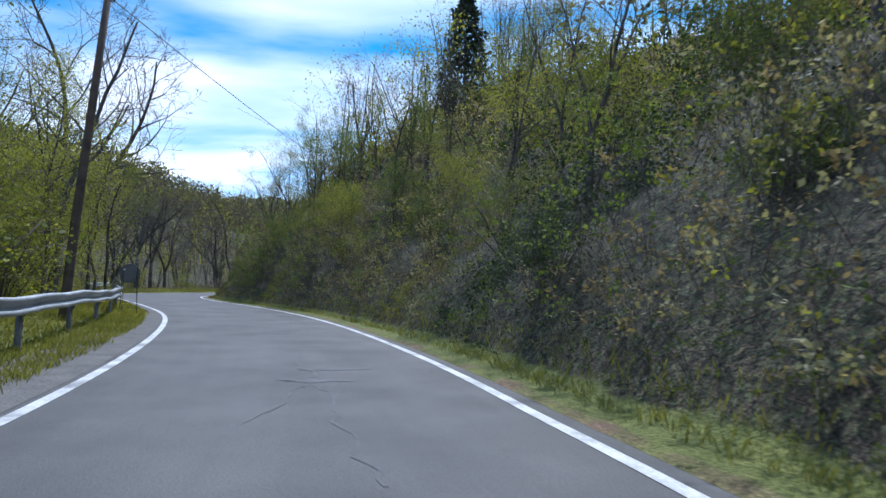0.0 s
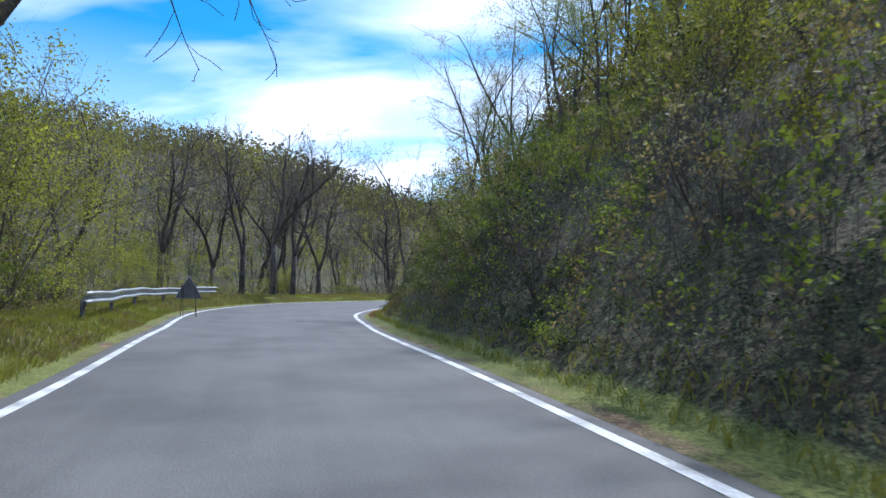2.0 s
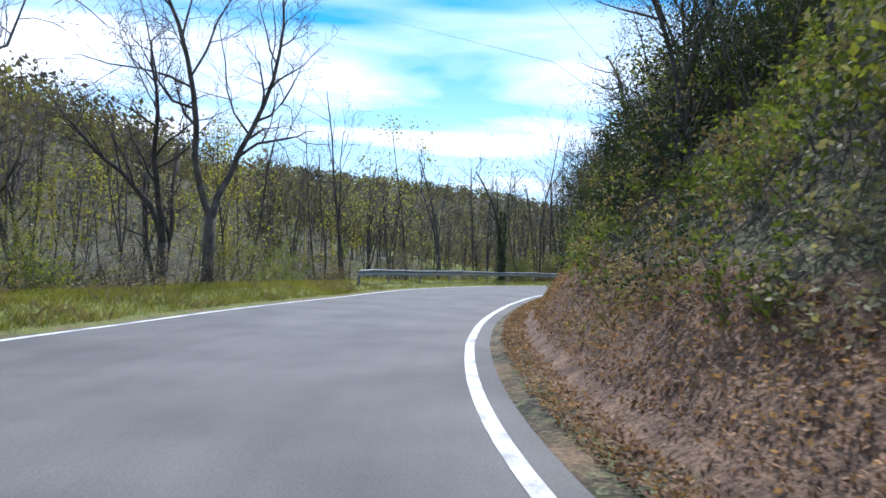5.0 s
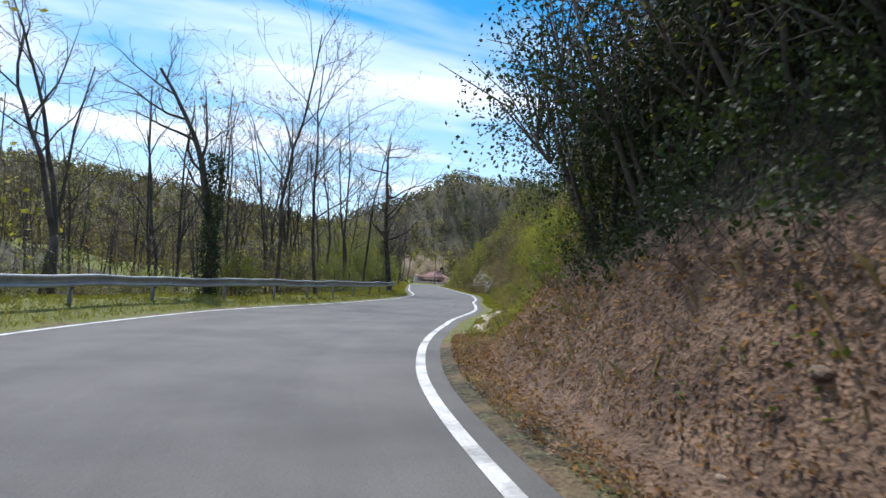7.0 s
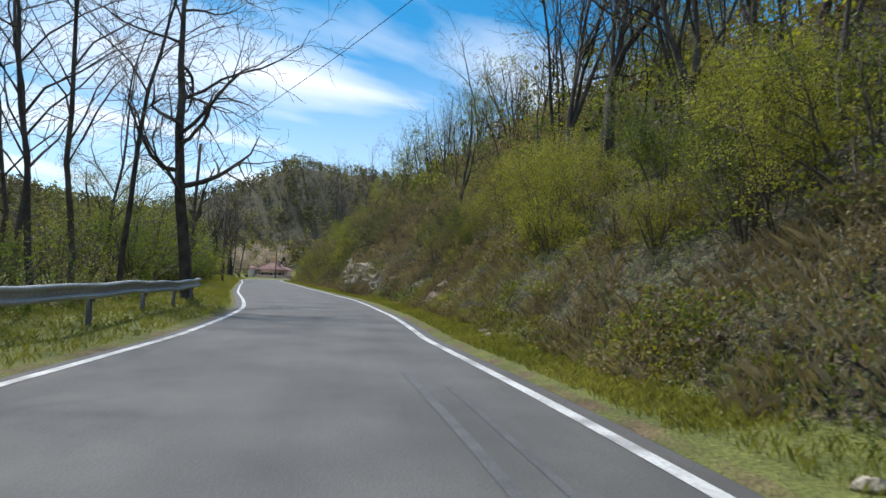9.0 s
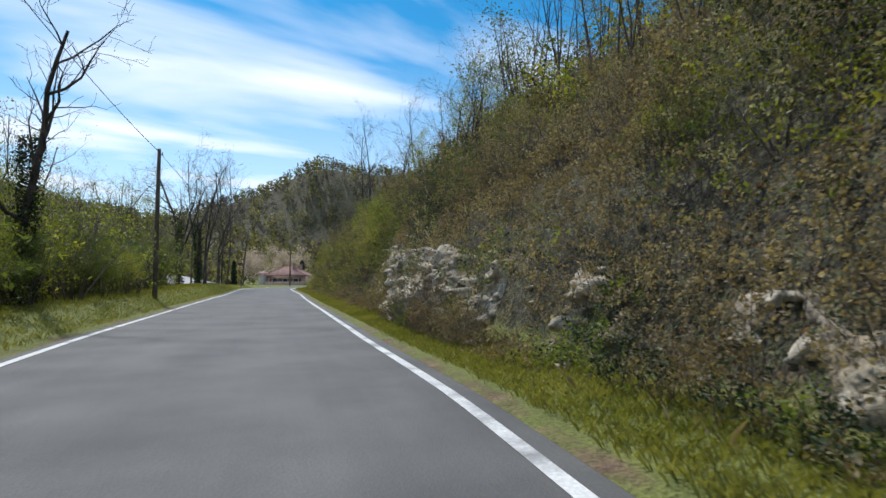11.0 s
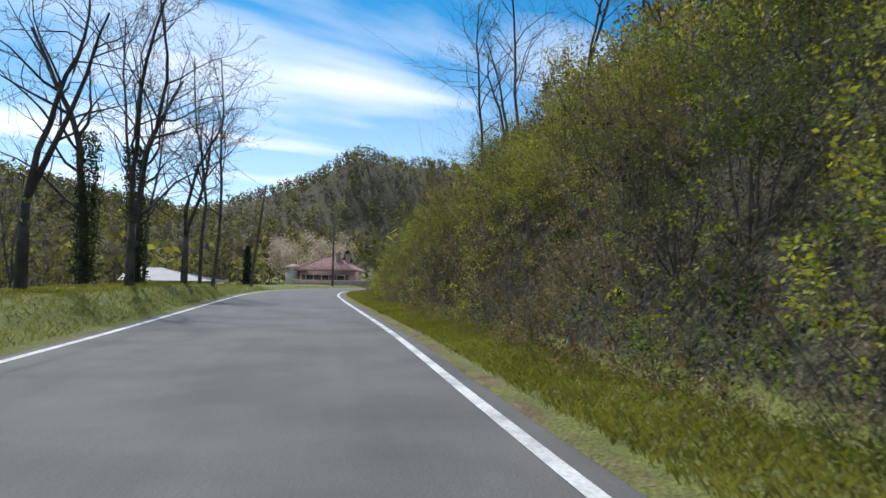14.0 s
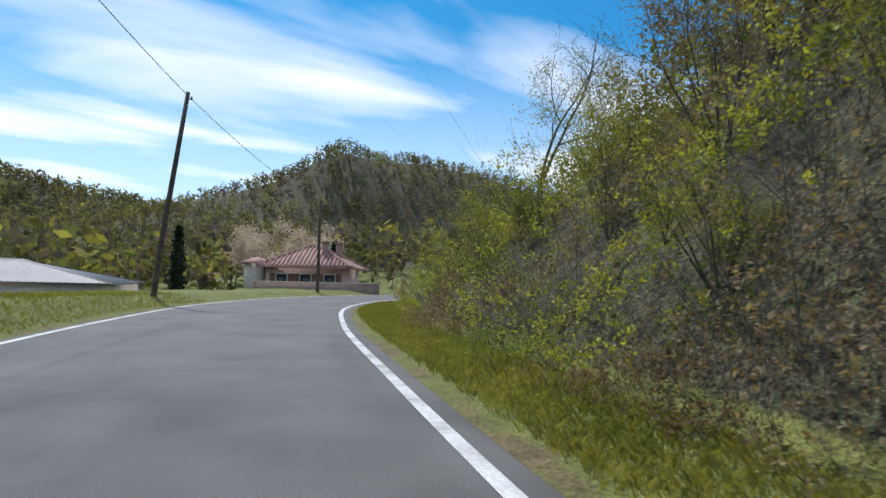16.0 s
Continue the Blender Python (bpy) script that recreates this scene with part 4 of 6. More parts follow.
def sign_stand(x, y, turn, kind):
    """A road works sign on a folding stand, seen from its unpainted back."""
    base = new("road_sign")
    z0 = land_z(x, y)
    k = 1.0 if kind == "round" else 0.95
    base.matrix_basis = pose(x, y, z0, 0, 0, turn) @ Matrix.Diagonal((k, k, k, 1))
    board = Shape()
    if kind == "round":
        n, pts = 24, []
        for i in range(n):
            a = 2 * math.pi * i / n
            pts.append((0.33 * math.cos(a), 0.36 * math.sin(a) if math.sin(a) > 0 else max(-0.30, 0.42 * math.sin(a))))
        low, zc = 1.05, 1.42
    else:
        pts = []
        for cx, cz, a0 in ((0.46, 0.0, -90), (0.0, 0.80, 30), (-0.46, 0.0, 150)):
            for i in range(5):
                a = radians(a0 + 120 * i / 4)
                pts.append((cx * 0.93 + 0.035 * math.cos(a), cz * 0.96 + 0.035 * math.sin(a)))
        n, zc = len(pts), 0.75
    board.add([(px_, yy, pz + zc) for yy in (-0.008, 0.008) for px_, pz in pts],
              [tuple(range(n)), tuple(reversed(range(n, 2 * n)))] + [(i, n + i, n + (i + 1) % n, (i + 1) % n) for i in range(n)])
    b = part("board", board, SIGN_BACK, base, "dull grey back of the sign board")
    rim = Shape()
    rim.tube([(px_, -0.012, pz + zc) for px_, pz in pts + pts[:1]], [0.012] * (n + 1), 4)
    part("rim", rim, STEEL if kind != "round" else DARK_STEEL, b, "folded metal rim")
    if kind == "round":
        sticker = Shape()
        sticker.box((-0.19, -0.014, 1.57), (0.07, 0.006, 0.06))
        part("sticker", sticker, PAINT, b, "small white sticker")
    top_z = 1.65 if kind == "round" else 1.3
    for sx in (-1, 1):
        leg = Shape()
        leg.tube([(0.24 * sx, -0.02, top_z), (0.27 * sx, -0.02, -0.05)], (0.014, 0.014), 6)
        part("leg", leg, DARK_STEEL, base)
        stay = Shape()
        stay.tube([(0.20 * sx, -0.03, top_z - 0.15), (0.24 * sx, -0.55, -0.03)], (0.011, 0.011), 5)
        part("stay", stay, DARK_STEEL, base)
    bar = Shape()
    bar.tube([(-0.27, -0.02, 0.42), (0.27, -0.02, 0.42)], (0.011, 0.011), 5)
    part("crossbar", bar, DARK_STEEL, base)
    bar = Shape()
    bar.tube([(-0.235, -0.43, 0.22), (0.235, -0.43, 0.22)], (0.011, 0.011), 5)
    part("crossbar", bar, DARK_STEEL, base)
    return base


tagged(sign_stand(-12.75, 21.25, 35, "round"), "round-topped road works sign on a stand, seen from behind", "road sign", "temporary signs")
tagged(sign_stand(-27.3, 43.75, 50, "triangle"), "triangular warning sign on a stand, seen from behind", "road sign", "temporary signs")


def sagging(a, b, sag, radius, name="cable"):
    a, b = np.array(a), np.array(b)
    pts = [a + (b - a) * u - np.array((0, 0, 4 * sag * u * (1 - u))) for u in np.linspace(0, 1, 25)]
    sh = Shape()
    sh.tube(pts, [radius] * 25, 5)
    return tagged(new(name, sh.mesh(name, DARK_STEEL)), "thin black overhead telephone cable", "overhead cable", "overhead cables")


def utility_pole(x, y, height, top_shift):
    base = new("utility_pole")
    z0 = land_z(x, y)
    base.location = (x, y, z0)
    sh = Shape()
    dx, dy = top_shift
    sh.tube([(0, 0, -0.6), (dx * 0.3, dy * 0.3, height * 0.3), (dx * 0.65, dy * 0.65, height * 0.65), (dx, dy, height)], (0.125, 0.115, 0.10, 0.085), 10)
    part("shaft", sh, POLE_WOOD, base, smooth=True)
    cap = Shape()
    cap.tube([(dx, dy, height - 0.28), (dx + 0.16, dy, height - 0.28)], (0.02, 0.02), 6)
    cap.tube([(dx + 0.16, dy, height - 0.30), (dx + 0.16, dy, height - 0.14)], (0.035, 0.02), 8)
    part("insulator", cap, DARK_STEEL, base, "small dark insulator bracket")
    tagged(base, "leaning tarred wooden telephone pole", "utility pole", "telephone poles")
    return np.array((x + dx, y + dy, z0 + height - 0.15))


p_first = utility_pole(-10.6, 14.8, 8.3, (0.95, -0.35))
p_bend = utility_pole(4.3, 142.5, 9.0, (0.4, 0.1))
p_rock = utility_pole(14.2, 158.6, 7.4, (0.05, 0.0))
p_last = utility_pole(43.4, 213.2, 8.6, (0.95, -0.4))
p_hill = utility_pole(0.4, 104.8, 8.5, (-0.6, 0.3))
p_house = utility_pole(57.6, 224.6, 6.5, (0, 0))
sagging(p_first, (-10.7, 62.0, 10.2), 0.5, 0.014)
sagging(p_first, (-9.6, -40.0, 8.0), 0.6, 0.014)
sagging(p_hill, p_bend, 0.7, 0.014)
sagging(p_hill, (-30.0, 70.0, 22.0), 0.8, 0.014)
sagging(p_bend, p_rock, 0.25, 0.014)
sagging(p_rock, p_last, 1.1, 0.014)
sagging(p_last, p_house, 0.4, 0.014)


# dark rubber traces on the asphalt
def trace(s_from, s_to, d_from, d_to, wide):
    sv = np.arange(s_from, s_to, 0.5)
    mid = lambda s: d_from + (d_to - d_from) * (s - s_from) / (s_to - s_from)
    me, _ = strip("tyre_mark", sv, [lambda s: mid(s) - wide / 2, lambda s: mid(s) + wide / 2], lambda x, y, s, d: 0.005 + 0 * x, TRACE_SHADE, flip=True)
    tagged(new("tyre_mark", me), "dark tyre mark on the grey asphalt", "tyre mark", "tyre marks", "structure")


trace(117.5, 130, 2.3, 1.55, 0.11)
trace(117.5, 129, 2.62, 1.98, 0.08)


def tar_shadow_patch(s0, d0, ls, ld, seed):
    rng_ = np.random.RandomState(seed)
    n, pts = 22, []
    for i in range(n):
        a = 2 * math.pi * i / n
        r = 1 + 0.3 * rng_.normal()
        pts.append(at_road(s0 + ls * r * math.sin(a), d0 + ld * r * math.cos(a)))
    sh = Shape()
    sh.add([(p[0], p[1], 0.0045) for p in pts], [tuple(range(n))])
    tagged(new("tar_stain", sh.mesh("tar_stain", TRACE_SHADE)), "thin dark patch on the asphalt, for tar stains and painted tree shadows", "stain", "road stains", "structure")


# tar stains; the three from 143 to 150.5 paint tree shadows across the road
for k, (s0, d0, ls, ld) in enumerate(((12.5, 0.4, 0.12, 0.5), (13.6, 0.9, 0.10, 0.45), (22.0, 0.6, 0.2, 0.7), (30.0, 1.7, 0.25, 0.5), (143.0, -0.8, 0.5, 1.2), (146.5, 0.3, 0.35, 1.6), (150.5, 0.9, 0.3, 1.3), (212.0, -1.6, 1.1, 0.25), (214.5, -1.9, 0.9, 0.35), (217.0, -1.2, 0.5, 0.8), (209.5, -0.6, 1.2, 0.12))):
    tar_shadow_patch(s0, d0, ls, ld, 90 + k)


def crack(s_from, s_to, d0, drift, seed):
    """A wandering crack sealed with tar."""
    r = np.random.RandomState(seed)
    sv = np.arange(s_from, s_to, 0.18)
    mid = d0 + drift * (sv - s_from) + 0.05 * np.cumsum(r.normal(size=len(sv)))
    wide = 0.008 + 0.014 * r.rand(len(sv))
    a, b = at_road(sv, mid - wide), at_road(sv, mid + wide)
    v = np.column_stack([np.stack([a, b], 1).reshape(-1, 2), np.full(2 * len(sv), 0.0046)])
    sh_ = Shape()
    k = 2 * np.arange(len(sv) - 1)[:, None]
    sh_.put(v, k + (0, 1, 3, 2))
    tagged(new("road_crack", sh_.mesh("road_crack", TRACE_SHADE)), "dark wandering crack in the asphalt", "crack", "road cracks", "structure")


for k, (s0, s1, d0, drift) in enumerate(((8, 17, 0.7, -0.06), (10, 13, -0.4, 0.3), (88, 96, -1.2, 0.05), (205, 214, -0.9, -0.05), (209, 214, -1.6, 0.2))):
    crack(s0, s1, d0, drift, 60 + k)

# ---- rock ----
def rock_face(s_from, s_to, e0, z0, z1, lean, seed, label, step=0.07, mat=None):
    """A fractured outcrop standing out of the bank: a closed slab with a broken, ledged face."""
    base = new("rock_outcrop")
    mid = at_road((s_from + s_to) / 2, half((s_from + s_to) / 2) + 0.45 + e0)
    base.location = (float(mid[0]), float(mid[1]), 0)
    sv = np.arange(s_from, s_to + step, step)
    zv = np.arange(z0, z1 + step, step)
    S, Z = np.meshgrid(sv, zv, indexing="ij")
    ox = seed * 13.7
    end = np.clip(np.minimum((S - s_from) / 1.1, (s_to - S) / 1.1), 0, 1)
    crest = z0 + (z1 - z0) * (0.82 + 0.75 * fractal(S + ox, 3.0 + 0 * S, 1.5, 5)) * (0.3 + 0.7 * end ** 0.6)
    zz = np.minimum(Z, crest)
    u = (zz - z0) / (z1 - z0)
    big = fractal(S + ox, zz * 1.2, 2.6, 3)
    out = lean * u - 0.30 * big + (1 - end ** 0.5) * 0.7
    # broken into slabs of three sizes, each a tilted plane set back or forward, with sharp steps between
    for k, (cell, step_out, tilt) in enumerate(((1.25, 0.42, 0.34), (0.5, 0.20, 0.42), (0.2, 0.07, 0.5))):
        wx, wz = S / cell + zz * 0.22 / cell + big * 0.5 + ox, zz / (cell * 0.72) - S * 0.12 / cell + big * 0.4
        best, second, keep = np.full(S.shape, 9.0), np.full(S.shape, 9.0), [np.zeros(S.shape) for _ in range(5)]
        for dx in (-1, 0, 1):
            for dz in (-1, 0, 1):
                ci, cj = np.floor(wx).astype(int) + dx, np.floor(wz).astype(int) + dz
                r1, r2 = TABLE[ci % 256, (cj + 40 * k) % 256], TABLE[(ci + 91) % 256, (cj + 17) % 256]
                fx, fz = wx - (ci + r1), wz - (cj + r2)
                dd = np.abs(fx) * 0.7 + np.abs(fz) + 0.3 * np.abs(fx + fz)
                nearer = dd < best
                second = np.where(nearer, best, np.minimum(second, dd))
                best = np.where(nearer, dd, best)
                for q, val in enumerate((fx, fz, TABLE[(ci + 7) % 256, (cj + 53) % 256] - 0.5, TABLE[(ci + 31) % 256, (cj + 5) % 256] - 0.5, TABLE[(ci + 3) % 256, (cj + 77) % 256] - 0.5)):
                    keep[q] = np.where(nearer, val, keep[q])
        fx, fz, a0, a1, a2 = keep
        out = out + step_out * a0 + cell * tilt * (a1 * fx + a2 * fz) + (0.16, 0.09, 0.035)[k] * np.exp(-((second - best) / 0.09) ** 2)
    # bedding: each course a little undercut
    bed = zz / 0.34 + 0.9 * big + 0.15 * S
    out = out + 0.07 * (0.5 - (bed - np.floor(bed))) * (0.4 + 1.2 * TABLE[np.floor(bed).astype(int) % 256, np.floor(S * 0.8 + ox).astype(int) % 256])
    out = out - 0.035 * fractal(S * 1.1 + ox, zz * 1.6 + 9, 0.3, 3)
    over = np.maximum(0, Z - crest)
    p = at_road(S, half(S) + 0.45 + e0 + out + over * 1.6)
    n, m_ = len(zv), len(sv)
    rows = np.stack([p[..., 0] - mid[0], p[..., 1] - mid[1], zz + 0.1 * over], -1).reshape(-1, 3)
    i, j = [q.ravel() for q in np.meshgrid(np.arange(m_ - 1), np.arange(n - 1), indexing="ij")]
    sh = Shape()
    sh.put(rows, np.stack([i * n + j, i * n + j + 1, (i + 1) * n + j + 1, (i + 1) * n + j], 1))
    # closed behind
    back = []
    for s in sv:
        for z in (z0, z1):
            q = at_road(s, half(s) + 0.45 + e0 + 3.2 + lean)
            back.append((q[0] - mid[0], q[1] - mid[1], z - (1.2 if z == z1 else 0)))
    k = sh.count
    sh.add(back, [(2 * i, 2 * i + 2, 2 * i + 3, 2 * i + 1) for i in range(m_ - 1)])
    sh.f[4].append(np.array([(i * n + n - 1, k + 2 * i + 1, k + 2 * i + 3, (i + 1) * n + n - 1) for i in range(m_ - 1)]))
    part("face", sh, mat or ROCK, base)
    # angular blocks standing out of the face
    rng_ = np.random.RandomState(700 + seed)
    for _ in range(int((s_to - s_from) * (z1 - z0) * 0.35)):
        a, c = rng_.randint(3, m_ - 3) if m_ > 8 else m_ // 2, rng_.randint(0, max(1, int(n * 0.7)))
        size = rng_.uniform(0.06, 0.17)
        bm = bmesh.new()
        for q in rng_.uniform(-1, 1, (11, 3)):
            bm.verts.new(Vector(q * (size * 1.3, size, size * 0.8)))
        hull = bmesh.ops.convex_hull(bm, input=bm.verts)
        bmesh.ops.delete(bm, geom=[v for v in bm.verts if not v.link_faces], context="VERTS")
        bm.transform(Euler(rng_.uniform(-0.5, 0.5, 3)).to_matrix().to_4x4())
        me_ = bpy.data.meshes.new("block")
        bm.to_mesh(me_)
        bm.free()
        me_.materials.append(mat or ROCK)
        ob = part("block", me_, ROCK, base)
        ob.location = Vector(rows[a * n + c]) + Vector((0, 0, 0.02))
    tagged(base, label, "rock outcrop", "rock outcrops")


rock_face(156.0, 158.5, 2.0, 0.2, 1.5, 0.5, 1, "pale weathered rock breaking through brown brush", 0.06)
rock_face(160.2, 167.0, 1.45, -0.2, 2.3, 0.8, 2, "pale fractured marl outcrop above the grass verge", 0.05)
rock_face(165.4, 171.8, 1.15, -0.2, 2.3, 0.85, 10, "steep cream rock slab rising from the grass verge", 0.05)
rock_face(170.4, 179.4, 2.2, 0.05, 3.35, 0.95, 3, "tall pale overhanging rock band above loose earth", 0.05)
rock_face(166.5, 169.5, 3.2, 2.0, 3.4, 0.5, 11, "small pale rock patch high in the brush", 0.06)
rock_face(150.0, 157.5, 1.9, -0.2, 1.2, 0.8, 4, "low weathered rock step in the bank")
rock_face(126.0, 131.5, 1.3, -0.2, 1.15, 0.9, 5, "brown crumbling bank of earth and stones", 0.09, EARTHROCK)
rock_face(134.0, 138.5, 1.35, -0.2, 1.0, 0.9, 8, "brown crumbling bank of earth and stones", 0.09, EARTHROCK)
rock_face(142.0, 147.5, 1.45, -0.2, 1.2, 0.9, 9, "brown crumbling bank of earth and stones", 0.09, EARTHROCK)
rock_face(194.8, 196.2, 1.7, -0.2, 0.75, 0.8, 6, "small pale boulder in the grassy bank")
rock_face(217.2, 218.0, 1.9, -0.2, 0.8, 0.4, 7, "small pale boulder in the grassy bank")


def loose_stone(x, y, size, seed, group, mat=ROCK, label="pale broken stone at the foot of the bank"):
    rng_ = np.random.RandomState(seed)
    bm = bmesh.new()
    bmesh.ops.create_icosphere(bm, subdivisions=2, radius=1)
    sx, sy, sz = size * rng_.uniform(0.8, 1.3), size * rng_.uniform(0.6, 1.0), size * rng_.uniform(0.4, 0.7)
    for v in bm.verts:
        v.co *= 1 + 0.22 * noise.noise(v.co * 1.7 + Vector((seed, 0, 0)))
        v.co = Vector((round(v.co.x * 3.5) / 3.5 * 0.4 + v.co.x * 0.6, v.co.y, round(v.co.z * 3) / 3 * 0.4 + v.co.z * 0.6))
        v.co = Vector((v.co.x * sx, v.co.y * sy, v.co.z * sz))
    me_ = bpy.data.meshes.new("stone")
    bm.to_mesh(me_)
    bm.free()
    me_.materials.append(mat)
    ob = new("stone", me_)
    ob.matrix_basis = pose(x, y, land_z(x, y) + sz * 0.3, rng_.uniform(-15, 15), rng_.uniform(-15, 15), rng_.uniform(0, 360))
    tagged(ob, label, "stone", group)


rs = np.random.RandomState(3)
rock_face(109.5, 122.5, 0.5, -0.15, 0.15, 0.12, 12, "pale eroded edge of the roadside ditch", 0.06)
for k in range(40):
    s = rs.uniform(107, 125)
    p = at_road(s, half(s) + 0.45 + 0.55 + 0.1 * math.sin(s * 1.7) + rs.uniform(-0.2, 0.25))
    loose_stone(float(p[0]), float(p[1]), rs.uniform(0.035, 0.10), 300 + k, "kerb stones")
for k in range(30):
    s = rs.uniform(132, 182)
    p = at_road(s, half(s) + 0.45 + rs.uniform(0.9, 2.6))
    loose_stone(float(p[0]), float(p[1]), rs.uniform(0.05, 0.17), 400 + k, "fallen stones")
for k in range(12):
    s = rs.uniform(80, 104)
    p = at_road(s, half(s) + 0.45 + rs.uniform(0.4, 1.4))
    loose_stone(float(p[0]), float(p[1]), rs.uniform(0.05, 0.14), 500 + k, "fallen stones", EARTHROCK, "brown stone fallen from the earth bank")

# ---- house and shed at the end of the road ----
PLASTER = surface("pink-beige plaster", ((0.40, 0.29, 0.25), (0.48, 0.36, 0.32)), 1.2, 0.9, 0.15)
CREAM = surface("cream plaster", ((0.5, 0.46, 0.38), (0.6, 0.56, 0.48)), 1.2, 0.9, 0.15)
ROOF_TILE = surface("weathered clay tile", ((0.27, 0.15, 0.125), (0.40, 0.25, 0.215)), 1.5, 0.85, 0.3, spread=0.1, island=0.15)
WALL_STONE = surface("garden wall", ((0.28, 0.20, 0.17), (0.40, 0.30, 0.26)), 1.4, 0.9, 0.4)
COPING = surface("pale coping", ((0.52, 0.48, 0.44), (0.64, 0.6, 0.56)), 2.0, 0.8, 0.1)
SHUTTER = surface("brown shutter", ((0.10, 0.06, 0.04), (0.15, 0.09, 0.06)), 4.0, 0.7, 0.1)
SHEET = surface("pale corrugated sheet", ((0.15, 0.155, 0.17), (0.21, 0.215, 0.23)), 0.8, 0.6, 0.05)
WHITEWASH = surface("whitewashed sheet", ((0.62, 0.62, 0.60), (0.76, 0.76, 0.74)), 1.0, 0.7, 0.05)
GLASS = surface("window glass", ((0.02, 0.025, 0.03), (0.03, 0.035, 0.04)), 1.0, 0.08, 0)


def house(x, y, z, turn, wx, wy, eaves, rise, walls, label):
    base = new("house")
    base.matrix_basis = pose(x, y, z, 0, 0, turn)
    w = Shape()
    t = 0.3
    for c, size in (((0, -wy / 2 + t / 2, eaves / 2), (wx, t, eaves)), ((0, wy / 2 - t / 2, eaves / 2), (wx, t, eaves)),
                    ((-wx / 2 + t / 2, 0, eaves / 2), (t, wy - 2 * t, eaves)), ((wx / 2 - t / 2, 0, eaves / 2), (t, wy - 2 * t, eaves))):
        w.box(c, size)
    part("wall", w, walls, base)
    ox, oy, ridge = wx / 2 + 0.55, wy / 2 + 0.55, max(0.0, wx / 2 - wy / 2)
    roof = Shape()
    corners = [(-ox, -oy), (ox, -oy), (ox, oy), (-ox, oy)]
    ends = [(-ridge, 0), (ridge, 0)]
    roof.add([(a, b, eaves) for a, b in corners] + [(a, b, eaves + rise) for a, b in ends] + [(a, b, eaves - 0.14) for a, b in corners],
             [(0, 1, 5, 4), (1, 2, 5), (2, 3, 4, 5), (3, 0, 4), (6, 7, 1, 0), (7, 8, 2, 1), (8, 9, 3, 2), (9, 6, 0, 3), (9, 8, 7, 6)])
    r = part("roof", roof, ROOF_TILE, base, "weathered pinkish clay tile roof")
    # courses of half-round tiles on the two faces towards the road
    for face in (0, 3):
        a, b = (np.array((*corners[0], eaves)), np.array((*corners[1], eaves))) if face == 0 else (np.array((*corners[3], eaves)), np.array((*corners[0], eaves)))
        ta, tb = (np.array((*ends[0], eaves + rise)), np.array((*ends[1], eaves + rise))) if face == 0 else (np.array((*ends[0], eaves + rise)),) * 2
        rows = Shape()
        n = int(np.linalg.norm(b - a) / 0.34)
        for i in range(n):
            u = (i + 0.5) / n
            p = a + (b - a) * u
            la, lb = np.linalg.norm(ta - tb), np.linalg.norm(b - a)
            left = (ta - a) @ (b - a) / lb ** 2
            right = (tb - a) @ (b - a) / lb ** 2
            v = 1.0 if left <= u <= right else (u / left if u < left else (1 - u) / (1 - right))
            q = p + ((ta - a) - (b - a) * left) * v
            rows.tube([p + (0, 0, 0.03), q + (0, 0, 0.03)], (0.085, 0.085), 6)
        part("tile_course", rows, ROOF_TILE, r)
    hips = Shape()
    for c, e in ((0, 0), (1, 1), (2, 1), (3, 0)):
        hips.tube([(*corners[c], eaves + 0.05), (*ends[e], eaves + rise + 0.05)], (0.11, 0.11), 6)
    hips.tube([(*ends[0], eaves + rise + 0.06), (*ends[1], eaves + rise + 0.06)], (0.12, 0.12), 6)
    part("ridge_cap", hips, ROOF_TILE, r)
    for cx, cy in ((wx * 0.18, -wy * 0.2), (wx * 0.3, wy * 0.1)):
        ch = Shape()
        ch.box((cx, cy, eaves + rise * 0.75), (0.5, 0.5, 1.5))
        ch.box((cx, cy, eaves + rise * 0.75 + 0.8), (0.68, 0.68, 0.1))
        part("chimney", ch, WALL_STONE, r, "dark sooty chimney")
    for wxp, side in ((-wx * 0.3, 0), (0.0, 0), (wx * 0.3, 0), (-wy * 0.25, 1), (wy * 0.25, 1)):
        win = Shape()
        frame_ = Shape()
        if side == 0:
            win.box((wxp, -wy / 2 - 0.004, eaves * 0.6), (0.85, 0.03, 1.15))
            for q in (-0.47, 0.47):
                frame_.box((wxp + q, -wy / 2 - 0.02, eaves * 0.6), (0.08, 0.08, 1.3))
            for q in (-0.62, 0.62):
                frame_.box((wxp, -wy / 2 - 0.02, eaves * 0.6 + q), (0.86, 0.08, 0.08))
        else:
            win.box((-wx / 2 - 0.004, wxp, eaves * 0.6), (0.03, 0.85, 1.15))
            for q in (-0.47, 0.47):
                frame_.box((-wx / 2 - 0.02, wxp + q, eaves * 0.6), (0.08, 0.08, 1.3))
            for q in (-0.62, 0.62):
                frame_.box((-wx / 2 - 0.02, wxp, eaves * 0.6 + q), (0.08, 0.86, 0.08))
        wo = part("window", win, GLASS, base)
        part("frame", frame_, COPING, wo)
        for q in (-0.75, 0.75):
            sh_ = Shape()
            if side == 0:
                sh_.box((wxp + q, -wy / 2 - 0.03, eaves * 0.6), (0.46, 0.05, 1.25))
            else:
                sh_.box((-wx / 2 - 0.03, wxp + q, eaves * 0.6), (0.05, 0.46, 1.25))
            part("shutter", sh_, SHUTTER, wo, "open brown shutter")
    tagged(base, label, "house")
    return base


